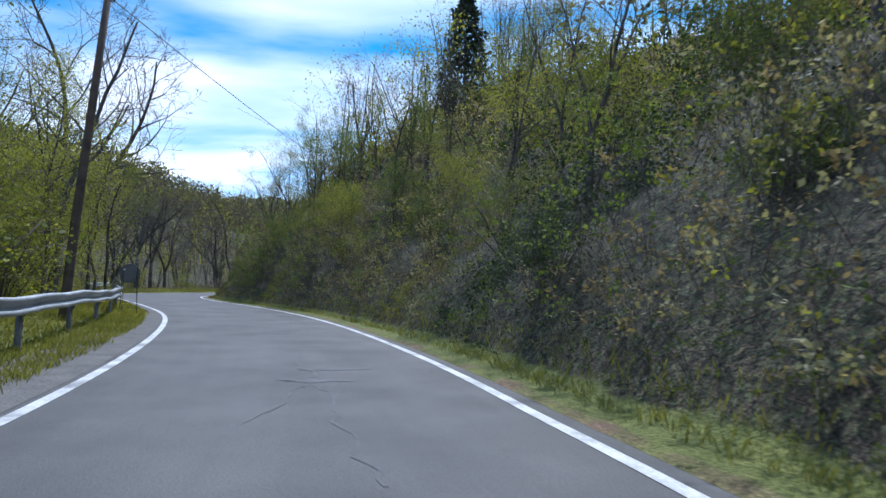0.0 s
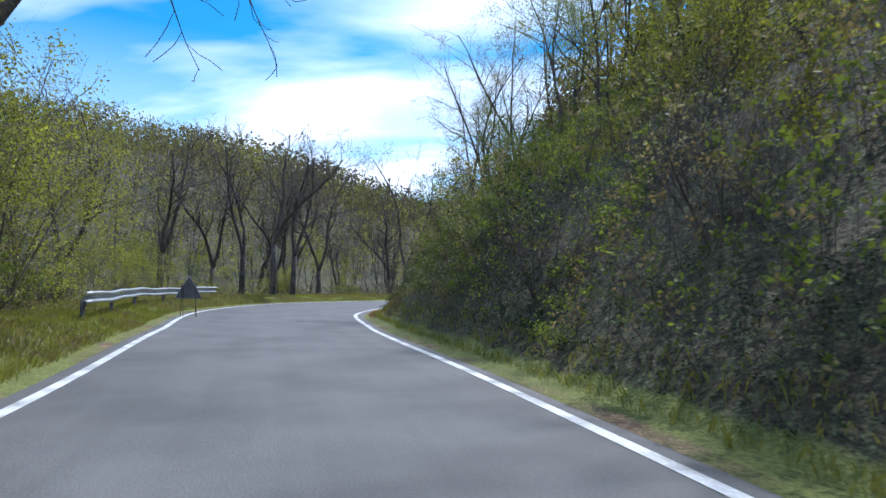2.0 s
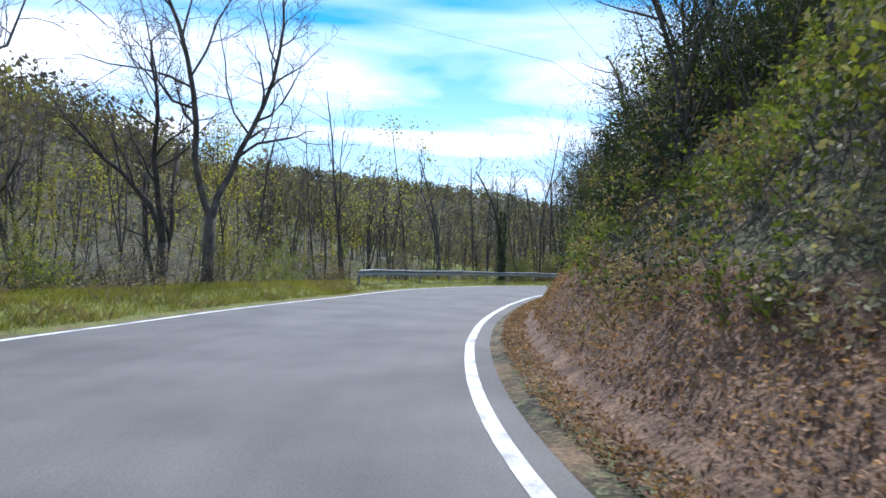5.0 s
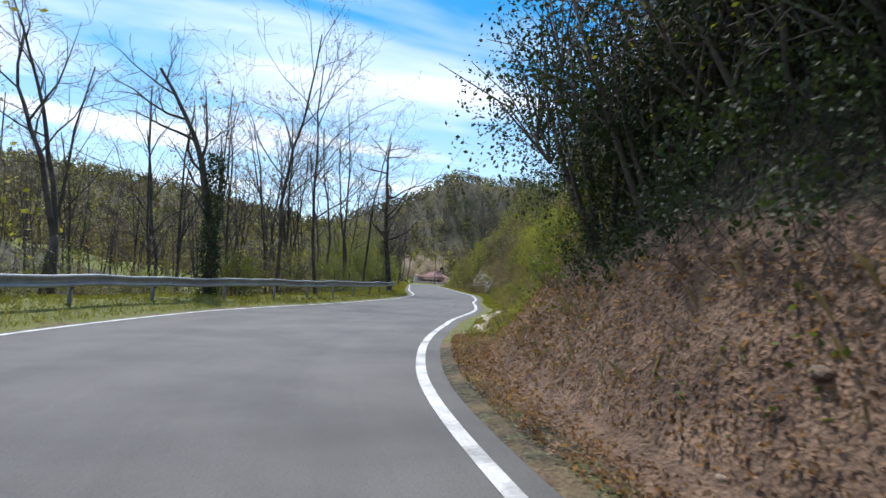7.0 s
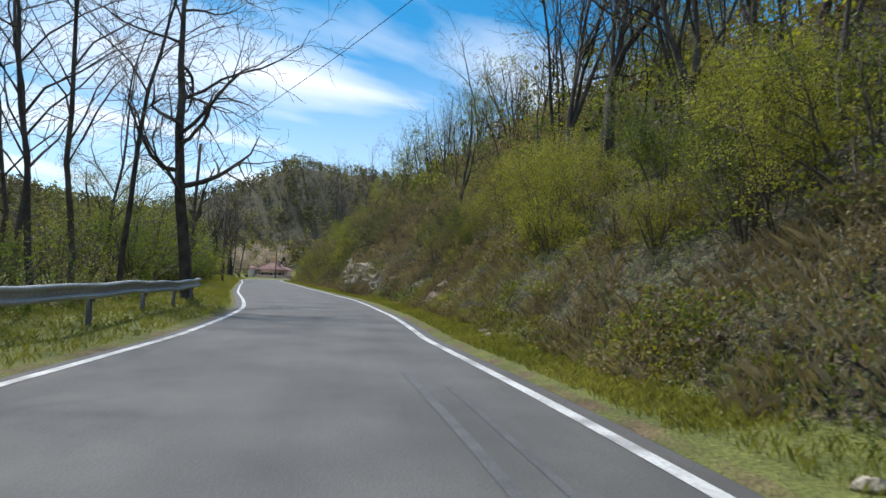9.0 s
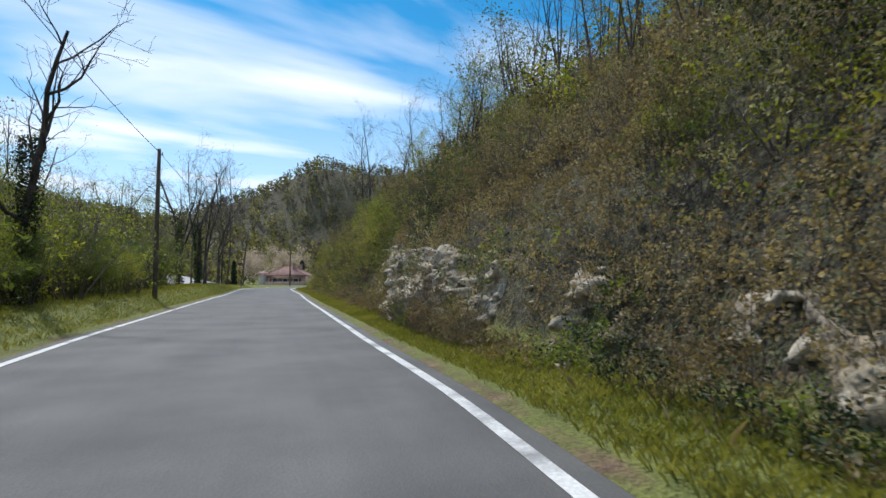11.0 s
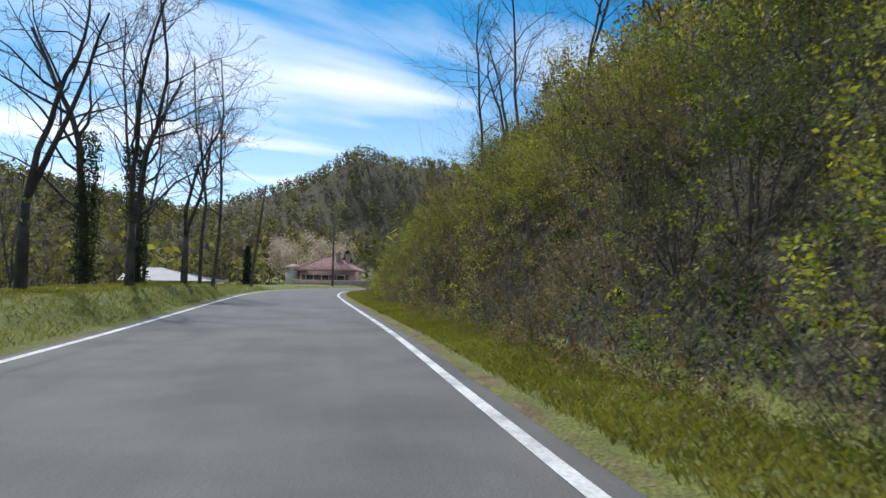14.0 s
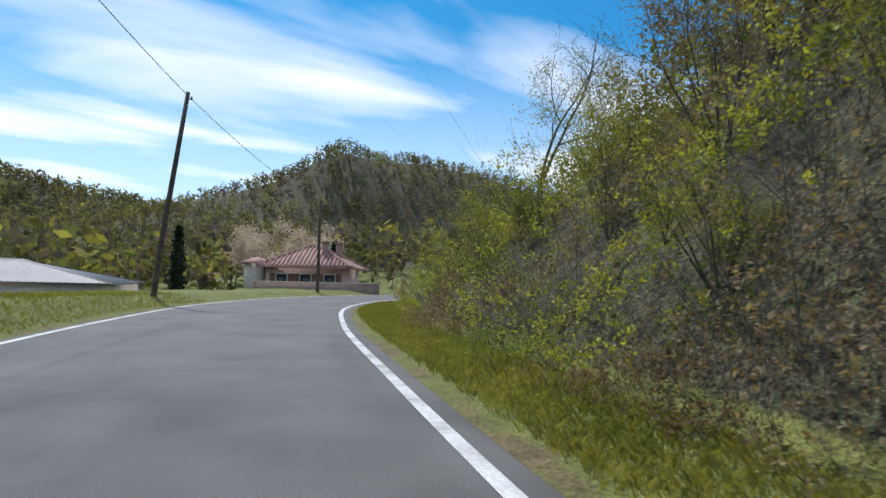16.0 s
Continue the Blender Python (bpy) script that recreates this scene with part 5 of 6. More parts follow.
house(62.3, 233.4, -1.0, -44, 6.6, 5.6, 3.1, 1.75, PLASTER, "low pink-beige house with a clay tile hip roof")
annex = new("outbuilding")
annex.matrix_basis = pose(58.4, 236.2, -0.8, 0, 0, -44)
sh = Shape()
sh.box((0, 0, 1.5), (1.6, 1.6, 3.4))
part("wall", sh, CREAM, annex)
sh = Shape()
sh.add([(-1.1, -1.1, 3.2), (1.1, -1.1, 3.2), (1.1, 1.1, 3.2), (-1.1, 1.1, 3.2), (0, 0, 3.7), (-1.1, -1.1, 3.1), (1.1, -1.1, 3.1), (1.1, 1.1, 3.1), (-1.1, 1.1, 3.1)],
       [(0, 1, 4), (1, 2, 4), (2, 3, 4), (3, 0, 4), (5, 6, 1, 0), (6, 7, 2, 1), (7, 8, 3, 2), (8, 5, 0, 3), (8, 7, 6, 5)])
part("roof", sh, ROOF_TILE, annex)
tagged(annex, "small cream outbuilding with a tiled cap", "outbuilding")

wall_ = new("garden_wall")
wa, wb = np.array((55.6, 230.6)), np.array((63.6, 225.6))
wall_.location = (float(wa[0]), float(wa[1]), -0.3)
L = float(np.linalg.norm(wb - wa))
wall_.rotation_euler = (0, 0, math.atan2(wb[1] - wa[1], wb[0] - wa[0]))
sh = Shape()
sh.box((L / 2, 0, 0.45), (L, 0.25, 1.3))
part("wall", sh, WALL_STONE, wall_)
sh = Shape()
sh.box((L / 2, 0, 1.14), (L + 0.1, 0.36, 0.08))
part("coping", sh, COPING, wall_, "pale coping stones")
tagged(wall_, "low reddish garden wall with pale coping", "garden wall")

shed = new("shed")
shed.matrix_basis = pose(42.6, 231.2, -2.45, 0, 0, -28) @ Matrix.Diagonal((0.66, 0.75, 1, 1))
sh = Shape()
for c, size in (((0, -4.9, 1.5), (13, 0.2, 3.2)), ((0, 4.9, 1.5), (13, 0.2, 3.2)), ((-6.4, 0, 1.5), (0.2, 9.6, 3.2)), ((6.4, 0, 1.5), (0.2, 9.6, 3.2))):
    sh.box(c, size)
part("wall", sh, CREAM, shed)
for side in (-1, 1):
    rf = Shape()
    n = 44
    top_, bot_ = [], []
    for i in range(n + 1):
        xx = -6.9 + 13.8 * i / n
        w = 0.035 * (i % 2)
        f = max(0.0, (xx + 2.5) / 9.4)
        top_ += [(xx, side * 5.4, 3.05 + w), (xx, side * 5.4 * f, 4.35 - 1.3 * f + w)]
        bot_ += [(xx, side * 5.4, 2.99 + w), (xx, side * 5.4 * f, 4.29 - 1.3 * f + w)]
    rf.add(top_ + bot_, [(2 * i, 2 * i + 2, 2 * i + 3, 2 * i + 1) for i in range(n)] + [(2 * n + 2 + 2 * i, 2 * n + 3 + 2 * i, 2 * n + 5 + 2 * i, 2 * n + 4 + 2 * i) for i in range(n)])
    part("roof_panel", rf, SHEET, shed, "pale corrugated roof sheets")
sh = Shape()
sh.add([(-2.5, 0, 4.34), (6.9, 5.4, 3.04), (6.9, -5.4, 3.04), (-2.5, 0, 4.28), (6.9, 5.4, 2.98), (6.9, -5.4, 2.98)], [(0, 2, 1), (3, 4, 5), (1, 2, 5, 4)])
part("roof_panel", sh, SHEET, shed, "pale roof sheets of the hipped end")
sh = Shape()
sh.add([(xx, yy, zz) for xx in (-6.5, -6.4) for yy, zz in ((-5.0, 3.0), (5.0, 3.0), (0, 4.25))], [(0, 1, 2), (5, 4, 3), (0, 2, 5, 3), (1, 4, 5, 2)])
part("gable", sh, WHITEWASH, shed, "pale sheeted gable")
for a, b in (((-2.5, 0, 4.36), (6.9, -5.4, 3.06)), ((-6.9, 0, 4.36), (-2.55, 0, 4.36)), ((-6.9, -5.4, 3.06), (-6.9, -0.05, 4.35))):
    sh = Shape()
    sh.tube([a, b], (0.07, 0.07), 4)
    part("ridge_cap", sh, COPING, shed, "white ridge capping")
tagged(shed, "low pale shed with corrugated roof below the road", "shed")


def marker_post(s, side, e):
    p = at_road(s, side * (half(s) + 0.45 + e))
    base = new("marker_post")
    base.location = (float(p[0]), float(p[1]), land_z(*p))
    sh_ = Shape()
    sh_.box((0, 0, 0.4), (0.1, 0.05, 1.1))
    part("shaft", sh_, COPING, base)
    sh_ = Shape()
    sh_.box((0, 0, 0.82), (0.106, 0.056, 0.18))
    part("band", sh_, DARK_STEEL, base, "black band")
    tagged(base, "white roadside marker post with a black band", "marker post", "marker posts")


marker_post(256, 1, 0.8)

# ---- planting ----
rng = np.random.RandomState(5)


def spot(s, d):
    p = at_road(s, d)
    return float(p[0]), float(p[1])


def rnd(models, weights=None):
    w = np.array(weights or [1] * len(models), float)
    return models[rng.choice(len(models), p=w / w.sum())]


def band(models, weights, s_from, s_to, side, e_from, e_to, count, size=(0.8, 1.2), lean=0):
    """Plants shared out along one side of the road, e metres beyond the asphalt."""
    for i in range(count):
        s = s_from + (s_to - s_from) * (i + rng.uniform(0, 1)) / count
        e = rng.uniform(e_from, e_to)
        x, y = spot(s, side * (half(s) + 0.45 + e))
        plant(rnd(models, weights), x, y, rng.uniform(0, 360), rng.uniform(*size), tilt=(rng.normal() * lean, rng.normal() * lean))


# named trees on the outside of the first bend and along the valley: model, x, y, turn, size
for k, x, y, turn, size in ((0, -41.0, 69.0, 20, 1.0), (3, -41.0, 56.5, 80, 0.95), (2, -38.5, 71.5, 200, 0.95), (0, -36.7, 62.4, 130, 1.0), (2, -35.0, 82.0, 10, 1.05),
                            (3, -37.0, 82.5, 300, 0.95), (1, -30.9, 92.0, 45, 0.62), (1, -31.9, 92.9, 145, 0.58), (1, -39.3, 62.4, 260, 1.0), (3, -45.0, 66.0, 30, 1.05),
                            (0, -47.0, 75.0, 90, 1.0), (2, -44.0, 52.0, 350, 1.0), (2, -42.6, 73.2, 50, 0.95), (1, -38.9, 86.7, 170, 0.9), (1, -35.9, 63.6, 40, 0.9), (0, -42.6, 82.3, 240, 0.9)):
    plant(BARE[1] if size < 0.7 else OLD[k % 3], x, y, turn, size)
for k, x, y, turn, size in ((1, -12.9, 114.1, 20, 0.95), (3, -15.5, 112.5, 220, 0.9), (1, -20.5, 117.0, 90, 1.0), (3, -12.5, 127.0, 310, 0.95),
                            (0, -25.0, 104.0, 250, 0.9), (1, -13.0, 121.0, 200, 0.9), (3, -7.5, 130.0, 20, 0.85), (0, 29.0, 190.0, 40, 1.0), (1, 31.0, 197.5, 75, 1.0), (3, 35.0, 200.0, 10, 0.95),
                            (1, 36.3, 201.6, 190, 1.0), (2, 25.0, 186.0, 20, 0.9), (1, 33.0, 204.5, 300, 0.95), 
                            (3, -7.4, 127.9, 10, 0.95), (1, -8.0, 122.2, 70, 0.8), (3, -5.8, 127.6, 150, 0.95), (1, -2.5, 135.0, 320, 0.8), (3, -4.4, 127.4, 280, 0.9), 
                            (1, -9.5, 131.0, 100, 1.0), (3, -14.5, 118.5, 60, 0.75), (1, -17.5, 115.0, 130, 0.7), (1, -19.0, 121.0, 10, 0.85)):
    plant(BARE[k], x, y, turn, size)
plant(IVY[0], -19.8, 106.9, 0, 0.85)
plant(IVY[0], 7.6, 150.2, 120, 0.8)
plant(IVY[0], 28.2, 195.3, 40, 1.05)
plant(IVY[0], 30.6, 195.8, 210, 1.0, tilt=(0, 4))
plant(WIDE[0], -1.7, 128.2, 60, 1.02)
plant(OLD[1], 32.9, 196.0, 20, 0.8)

# left: leafy trees and bushes over the first guardrail
band(BUDDING, (3, 3, 1), -20, 46, -1, 3.4, 7.5, 17, (0.7, 1.0), 3)
plant(OLD[2], -15.0, 20.2, 100, 0.8, tilt=(0, 16))
band(SHRUB + THICKET[:2], (2, 3, 0.5, 0.5, 2, 2), -6, 44, -1, 2.8, 6, 8, (0.8, 1.3))
woods = Joined("woodland", "thin budding woodland on the valley side")
brush = Joined("undergrowth", "tangled undergrowth on the wooded slope")


def fill(joined, models, weights, s_from, s_to, side, e_from, e_to, count, size):
    s = rng.uniform(s_from, s_to, count)
    e = rng.uniform(e_from, e_to, count)
    p = at_road(s, side * (half(s) + 0.45 + e))
    z = land(p[:, 0], p[:, 1])[0]
    s2, d2 = road_coords(p[:, 0], p[:, 1])
    for (x, y), zz, e2 in zip(p, z, np.abs(d2) - half(s2) - 0.45):
        if e2 > e_from * 0.8:
            joined.take(rnd(models, weights), x, y, rng.uniform(0, 6.28), rng.uniform(*size), zz)


for k, x, y, turn, size in ((0, -14.6, 19.4, 30, 0.72), (0, -17.2, 21.4, 140, 0.8), (1, -13.5, 15.0, 60, 0.7), (0, -18.5, 27.5, 200, 0.75), (0, -20.5, 31.0, 310, 0.6), (1, -16.0, 25.0, 100, 0.6), (0, -13.0, 11.0, 100, 0.7)):
    plant(BUDDING[k], x, y, turn, size)
fill(brush, LOW, (2, 4, 0.5, 2, 3, 0), 5, 44, -1, 3.6, 9, 30, (0.9, 1.5))
# left: thin woods beyond the bend and up the slope
fill(woods, WOOD, (4, 3, 2, 2, 1), -30, 104, -1, 8, 24, 120, (0.5, 0.85))
fill(woods, WOOD, (2, 2, 3, 3, 2), -30, 108, -1, 24, 95, 250, (0.65, 1.0))
fill(brush, LOW, (1, 2, 2, 0.5, 1, 0), -30, 104, -1, 8, 30, 60, (0.8, 1.4))
band(SHRUB, (1, 2, 3, 3), 44, 98, -1, 4.6, 8, 20, (0.6, 1.05))
band(BUDDING[:1], None, 62, 92, -1, 6, 9, 3, (0.45, 0.6))
# left: valley below the long guardrail
fill(woods, WOOD, (5, 4, 1, 1, 0), 98, 150, -1, 5, 26, 46, (0.75, 1.15))
band(SHRUB + THICKET[:1], (2, 1, 3, 2, 1), 98, 150, -1, 3.4, 8, 18, (1.0, 1.5))
fill(brush, LOW, (2, 1, 3, 1, 0.5, 0), 96, 160, -1, 8, 24, 40, (1.0, 1.5))
fill(woods, WOOD, (4, 3, 1, 1, 0), 130, 215, -1, 28, 80, 90, (0.8, 1.1))
# left: bushes and small trees along the straight
band(SHRUB + THICKET[:2], (4, 2, 2, 1, 3, 1), 152, 198, -1, 4.2, 6.5, 26, (1.3, 1.9))
band(BUDDING, (2, 3, 2), 158, 202, -1, 5, 9, 13, (0.5, 0.75), 4)
fill(brush, LOW, (4, 2, 2, 3, 1, 0), 156, 206, -1, 4.4, 7.5, 30, (1.3, 1.8))
fill(woods, WOOD, (1, 1, 3, 2, 3), 156, 206, -1, 5, 9, 22, (0.45, 0.65))
fill(woods, WOOD, (4, 3, 1, 1, 0), 196, 236, -1, 9, 30, 10, (0.7, 0.95))
plant(CYPRESS[0], 49.9, 230.3, 0, 0.95)
plant(CYPRESS[1], 75.0, 251.0, 0, 1.0)
for x, y in ((74, 268), (79, 277), (84, 272), (88, 280), (72, 275)):
    plant(BLOSSOMS[0], x, y, rng.uniform(0, 360), rng.uniform(1.2, 1.7))
band(SHRUB, (2, 1, 2, 1), 240, 290, -1, 12, 26, 10, (0.8, 1.4))

# right: dark hillside over the first stretch and round the bend
band(SHRUB + THICKET, (2, 2, 2, 1, 2, 1, 2), -12, 46, 1, 1.5, 4.0, 14, (0.6, 1.0))
band(BUDDING, (2, 3, 2), -14, 48, 1, 4.5, 10, 18, (0.45, 0.75), 5)
fill(woods, WOOD, (2, 2, 3, 3, 3), -30, 60, 1, 8, 34, 80, (0.6, 0.95))
band(SHRUB + THICKET, (1, 2, 3, 3, 1, 2, 1), 46, 104, 1, 2.4, 5.0, 12, (0.6, 1.0))
band(BUDDING, (2, 3, 3), 44, 96, 1, 4.4, 8, 16, (0.5, 0.8), 6)
band(THICKET[2:] + SHRUB[2:], (3, 2, 2), 78, 104, 1, 2.6, 4.4, 18, (0.9, 1.35), 6)
fill(woods, WOOD, (2, 2, 3, 3, 3), 56, 110, 1, 7, 34, 60, (0.6, 0.95))
# right: open grassy slope with trees above
for k, x, y, turn, size in ((1, 0.8, 106.0, 0, 0.9), (0, 5.6, 108.4, 40, 0.9), (0, 9.0, 118.0, 120, 0.95), (3, 8.0, 116.0, 260, 0.9), (2, 12.4, 127.1, 30, 0.7), (1, 1.0, 102.0, 300, 0.9), (0, 12.0, 120.0, 10, 0.9), (3, 14.5, 122.5, 80, 0.9)):
    plant(BARE[k], x, y, turn, size)
band(THICKET[:2] + SHRUB[:2], (2, 3, 2, 3), 108, 134, 1, 4.2, 8, 24, (0.6, 1.05))
band(BUDDING, (3, 3, 2), 104, 150, 1, 6, 14, 18, (0.5, 0.8), 4)
fill(woods, WOOD, (3, 3, 3, 2, 2), 104, 156, 1, 10, 38, 90, (0.6, 0.95))
band(SHRUB + THICKET[1:2], (1, 3, 2, 2, 3), 128, 160, 1, 2.8, 6.0, 18, (0.5, 0.85))
# right: brush above and beside the rock
band(SHRUB, (1, 2, 4, 4), 154, 180, 1, 4.0, 6.5, 12, (0.6, 0.95))
fill(woods, WOOD, (3, 3, 3, 2, 2), 152, 190, 1, 9, 38, 60, (0.55, 0.85))
band(SHRUB, (2, 3, 2, 2), 158, 180, 1, 1.1, 1.8, 6, (0.22, 0.36))
# right: overgrown bank to the last bend
band(SHRUB + THICKET[:2], (3, 3, 4, 4, 2, 3), 178, 222, 1, 2.5, 4.6, 18, (0.5, 0.85))
band(BUDDING, (2, 1, 2), 182, 212, 1, 8, 14, 7, (0.5, 0.7), 4)
fill(woods, WOOD, (2, 2, 3, 3, 3), 182, 216, 1, 13, 36, 50, (0.5, 0.8))
fill(woods, WOOD, (2, 2, 3, 3, 3), 214, 250, 1, 20, 40, 30, (0.4, 0.6))
fill(brush, LOW, (2, 3, 6, 2, 2, 0.7), -14, 216, 1, 8, 18, 110, (1.0, 1.6))
fill(brush, LOW, (3, 2, 2, 2, 1, 0), 164, 196, -1, 2.6, 4.2, 14, (1.1, 1.6))
fill(brush, LOW, (1, 3, 3, 0.5, 1.5, 0), 42, 104, -1, 6, 40, 90, (0.7, 1.2))
plant(BARE[2], *spot(119.5, half(119.5) + 8.5), 60, 0.7, tilt=(0, -6))
plant(OLD[2], -23.7, 32.0, 20, 1.2, tilt=(0, 8))
plant(BUDDING[0], *spot(39.0, -(half(39.0) + 4.4)), 60, 0.9)
for s_, e_, k, size in ((166, 3.0, 1, 0.6), (169.5, 2.6, 1, 0.55), (173, 2.3, 1, 0.55), (176.5, 2.2, 1, 0.5), (179, 2.0, 0, 0.45), (183, 2.8, 1, 0.5), (171, 4.0, 0, 0.7), (177, 3.8, 1, 0.75)):
    plant(LUSH[k], *spot(s_, -(half(s_) + 0.45 + e_)), s_ * 77 % 360, size)
for s_, e_, k, size in ((-4, 4.2, 0, 1.0), (2, 4.4, 0, 0.9), (8, 4.0, 1, 0.95), (13, 4.6, 0, 1.05), (17, 3.9, 0, 0.85), (21, 4.4, 1, 0.9), (25, 4.0, 0, 0.95), (29, 4.3, 0, 0.8), (33, 4.8, 0, 0.85),
                        (11, 6.5, 0, 1.2), (23, 6.5, 0, 1.2), (31, 7.0, 1, 1.15), (36, 4.0, 0, 1.2), (39.5, 4.2, 0, 1.3), (43.5, 4.6, 0, 1.25), (47.5, 4.6, 1, 1.1), (50.5, 3.8, 0, 1.35), (54, 4.4, 0, 1.15), (45.5, 3.9, 0, 1.0), (41.5, 5.4, 0, 1.45), (48.5, 5.6, 1, 1.4), (59, 3.6, 0, 0.5), (62, 4.4, 0, 0.5), (68, 7.0, 0, 0.8), (79, 7.5, 0, 0.7)):
    plant(LUSH[k], *spot(s_, -(half(s_) + 0.45 + e_)), s_ * 77 % 360, size)
for s_, e_, k, size in ((-6, 4.5, 1, 0.9), (4, 5.5, 0, 0.9), (12, 4.5, 1, 0.8), (19, 5.5, 0, 1.0), (25, 4.0, 0, 0.7), (32, 5.0, 1, 0.8), (37, 3.8, 0, 0.8), (42, 4.6, 0, 0.75), (50, 4.0, 1, 0.7), (58, 4.5, 2, 0.8),
                        (99, 5.6, 0, 1.1), (110, 4.8, 0, 0.6), (114, 6.0, 1, 0.6), (116, 4.2, 0, 0.6), (120, 4.6, 0, 0.65), (124, 4.4, 0, 0.65), (129, 3.6, 0, 0.55), (133, 4.4, 1, 0.7), (138, 3.8, 0, 0.6), (143, 4.4, 0, 0.7),
                        (148, 3.8, 1, 0.6), (153, 4.6, 2, 0.7), (159, 4.8, 2, 0.6), (167, 5.6, 2, 0.6), (176, 4.6, 2, 0.6), (181, 3.4, 1, 0.6), (186, 3.2, 2, 0.75), (191, 3.6, 2, 0.7), (196, 3.4, 1, 0.7), (200, 3.8, 2, 0.75),
                        (205, 3.4, 0, 0.65), (210, 3.6, 0, 0.6), (215, 3.4, 0, 0.55), (220, 3.8, 0, 0.5), (226, 4.0, 0, 0.5), (232, 4.4, 1, 0.5), (189, 6.0, 2, 1.0), (198, 6.4, 1, 0.9), (207, 6.0, 0, 0.85), (214, 6.2, 0, 0.7), (221, 5.0, 2, 0.8), (225, 5.6, 2, 0.85), (229, 5.4, 0, 0.7), (223, 8.0, 1, 0.9), (228, 8.5, 2, 0.9), (104, 5.5, 0, 1.0)):
    plant(LUSH[k], *spot(s_, half(s_) + 0.45 + e_), s_ * 77 % 360, size)
# right: bright bushes in the brush of the open slope and the last bank
for s_, e_, k, size in ((131, 4.6, 0, 0.55), (136, 4.0, 0, 0.5), (141, 4.8, 0, 0.6), (146, 4.2, 0, 0.5), (180.5, 3.0, 0, 0.5), (184, 3.6, 0, 0.55), (193, 5.0, 0, 0.7), (202, 5.2, 0, 0.7), (208, 4.6, 0, 0.6), (233, 3.4, 0, 0.5)):
    plant(LUSH[k], *spot(s_, half(s_) + 0.45 + e_), s_ * 53 % 360, size)
# right: tall bare trees standing over the brush
for k, x, y, turn, size in ((1, 50.5, 191.9, 20, 0.95), (3, 46.7, 185.3, 110, 0.78), (0, 48.0, 187.5, 200, 0.85), (2, 48.7, 182.4, 300, 0.72), (1, 47.3, 178.0, 50, 0.75), (0, 46.4, 173.9, 140, 0.6), (3, 43.1, 167.5, 230, 0.75),
                            (1, 44.5, 170.0, 80, 0.65), (0, 32.7, 155.0, 10, 0.5), (2, 35.4, 153.3, 170, 0.5), (1, 34.5, 157.5, 260, 0.6), (0, 50.0, 198.3, 90, 0.5), (3, 28.8, 140.6, 40, 0.85), (1, 21.1, 126.8, 130, 0.85), (0, 26.3, 135.2, 220, 0.8)):
    plant(BARE[k], x, y, turn, size)
for k, x, y, turn, size in ((0, 7.7, 115.5, 30, 0.95), (1, 5.2, 111.5, 120, 0.8), (0, -10.8, 51.5, 200, 0.75), (2, 15.0, 113.0, 10, 0.9)):
    plant(OLD[k], x, y, turn, size)
for k, x, y, turn, size in ((2, -19.3, 52.0, 0, 0.55), (2, -17.4, 53.5, 90, 0.5), (0, -14.7, 52.3, 180, 0.5), (2, -12.3, 51.3, 270, 0.5), (1, -16.2, 56.5, 45, 0.6), (2, -22.4, 67.2, 30, 0.55), (2, -20.8, 70.5, 150, 0.5),
                            (0, -22.0, 64.0, 240, 0.45), (2, -21.5, 60.5, 330, 0.5), (0, -14.6, 51.3, 60, 0.65), (0, -8.5, 45.0, 10, 0.6), (2, -6.0, 40.0, 100, 0.65), (0, -3.5, 36.0, 200, 0.6), (2, -19.2, 76.0, 20, 0.55), (0, -10.5, 47.5, 300, 0.55)):
    plant(BUDDING[k], x, y, turn, size)
plant(CYPRESS[1], -2.3, 53.3, 0, 1.45)
for s_, e_, size in ((101, 2.6, 1.5), (103.5, 2.5, 1.7), (105.5, 3.0, 1.6), (104, 4.4, 2.0), (106.5, 4.8, 1.7), (102, 5.2, 2.0), (99, 3.2, 1.6)):
    plant(THICKET[2], *spot(s_, half(s_) + 0.45 + e_), s_ * 77 % 360, size)
for s_, e_, size in ((104.5, 3.4, 0.8), (102, 4.0, 0.85), (106.5, 6.0, 0.8)):
    plant(IVY[0], *spot(s_, half(s_) + 0.45 + e_), s_ * 77 % 360, size, tilt=(0, -5))
woods.done()
brush.done()


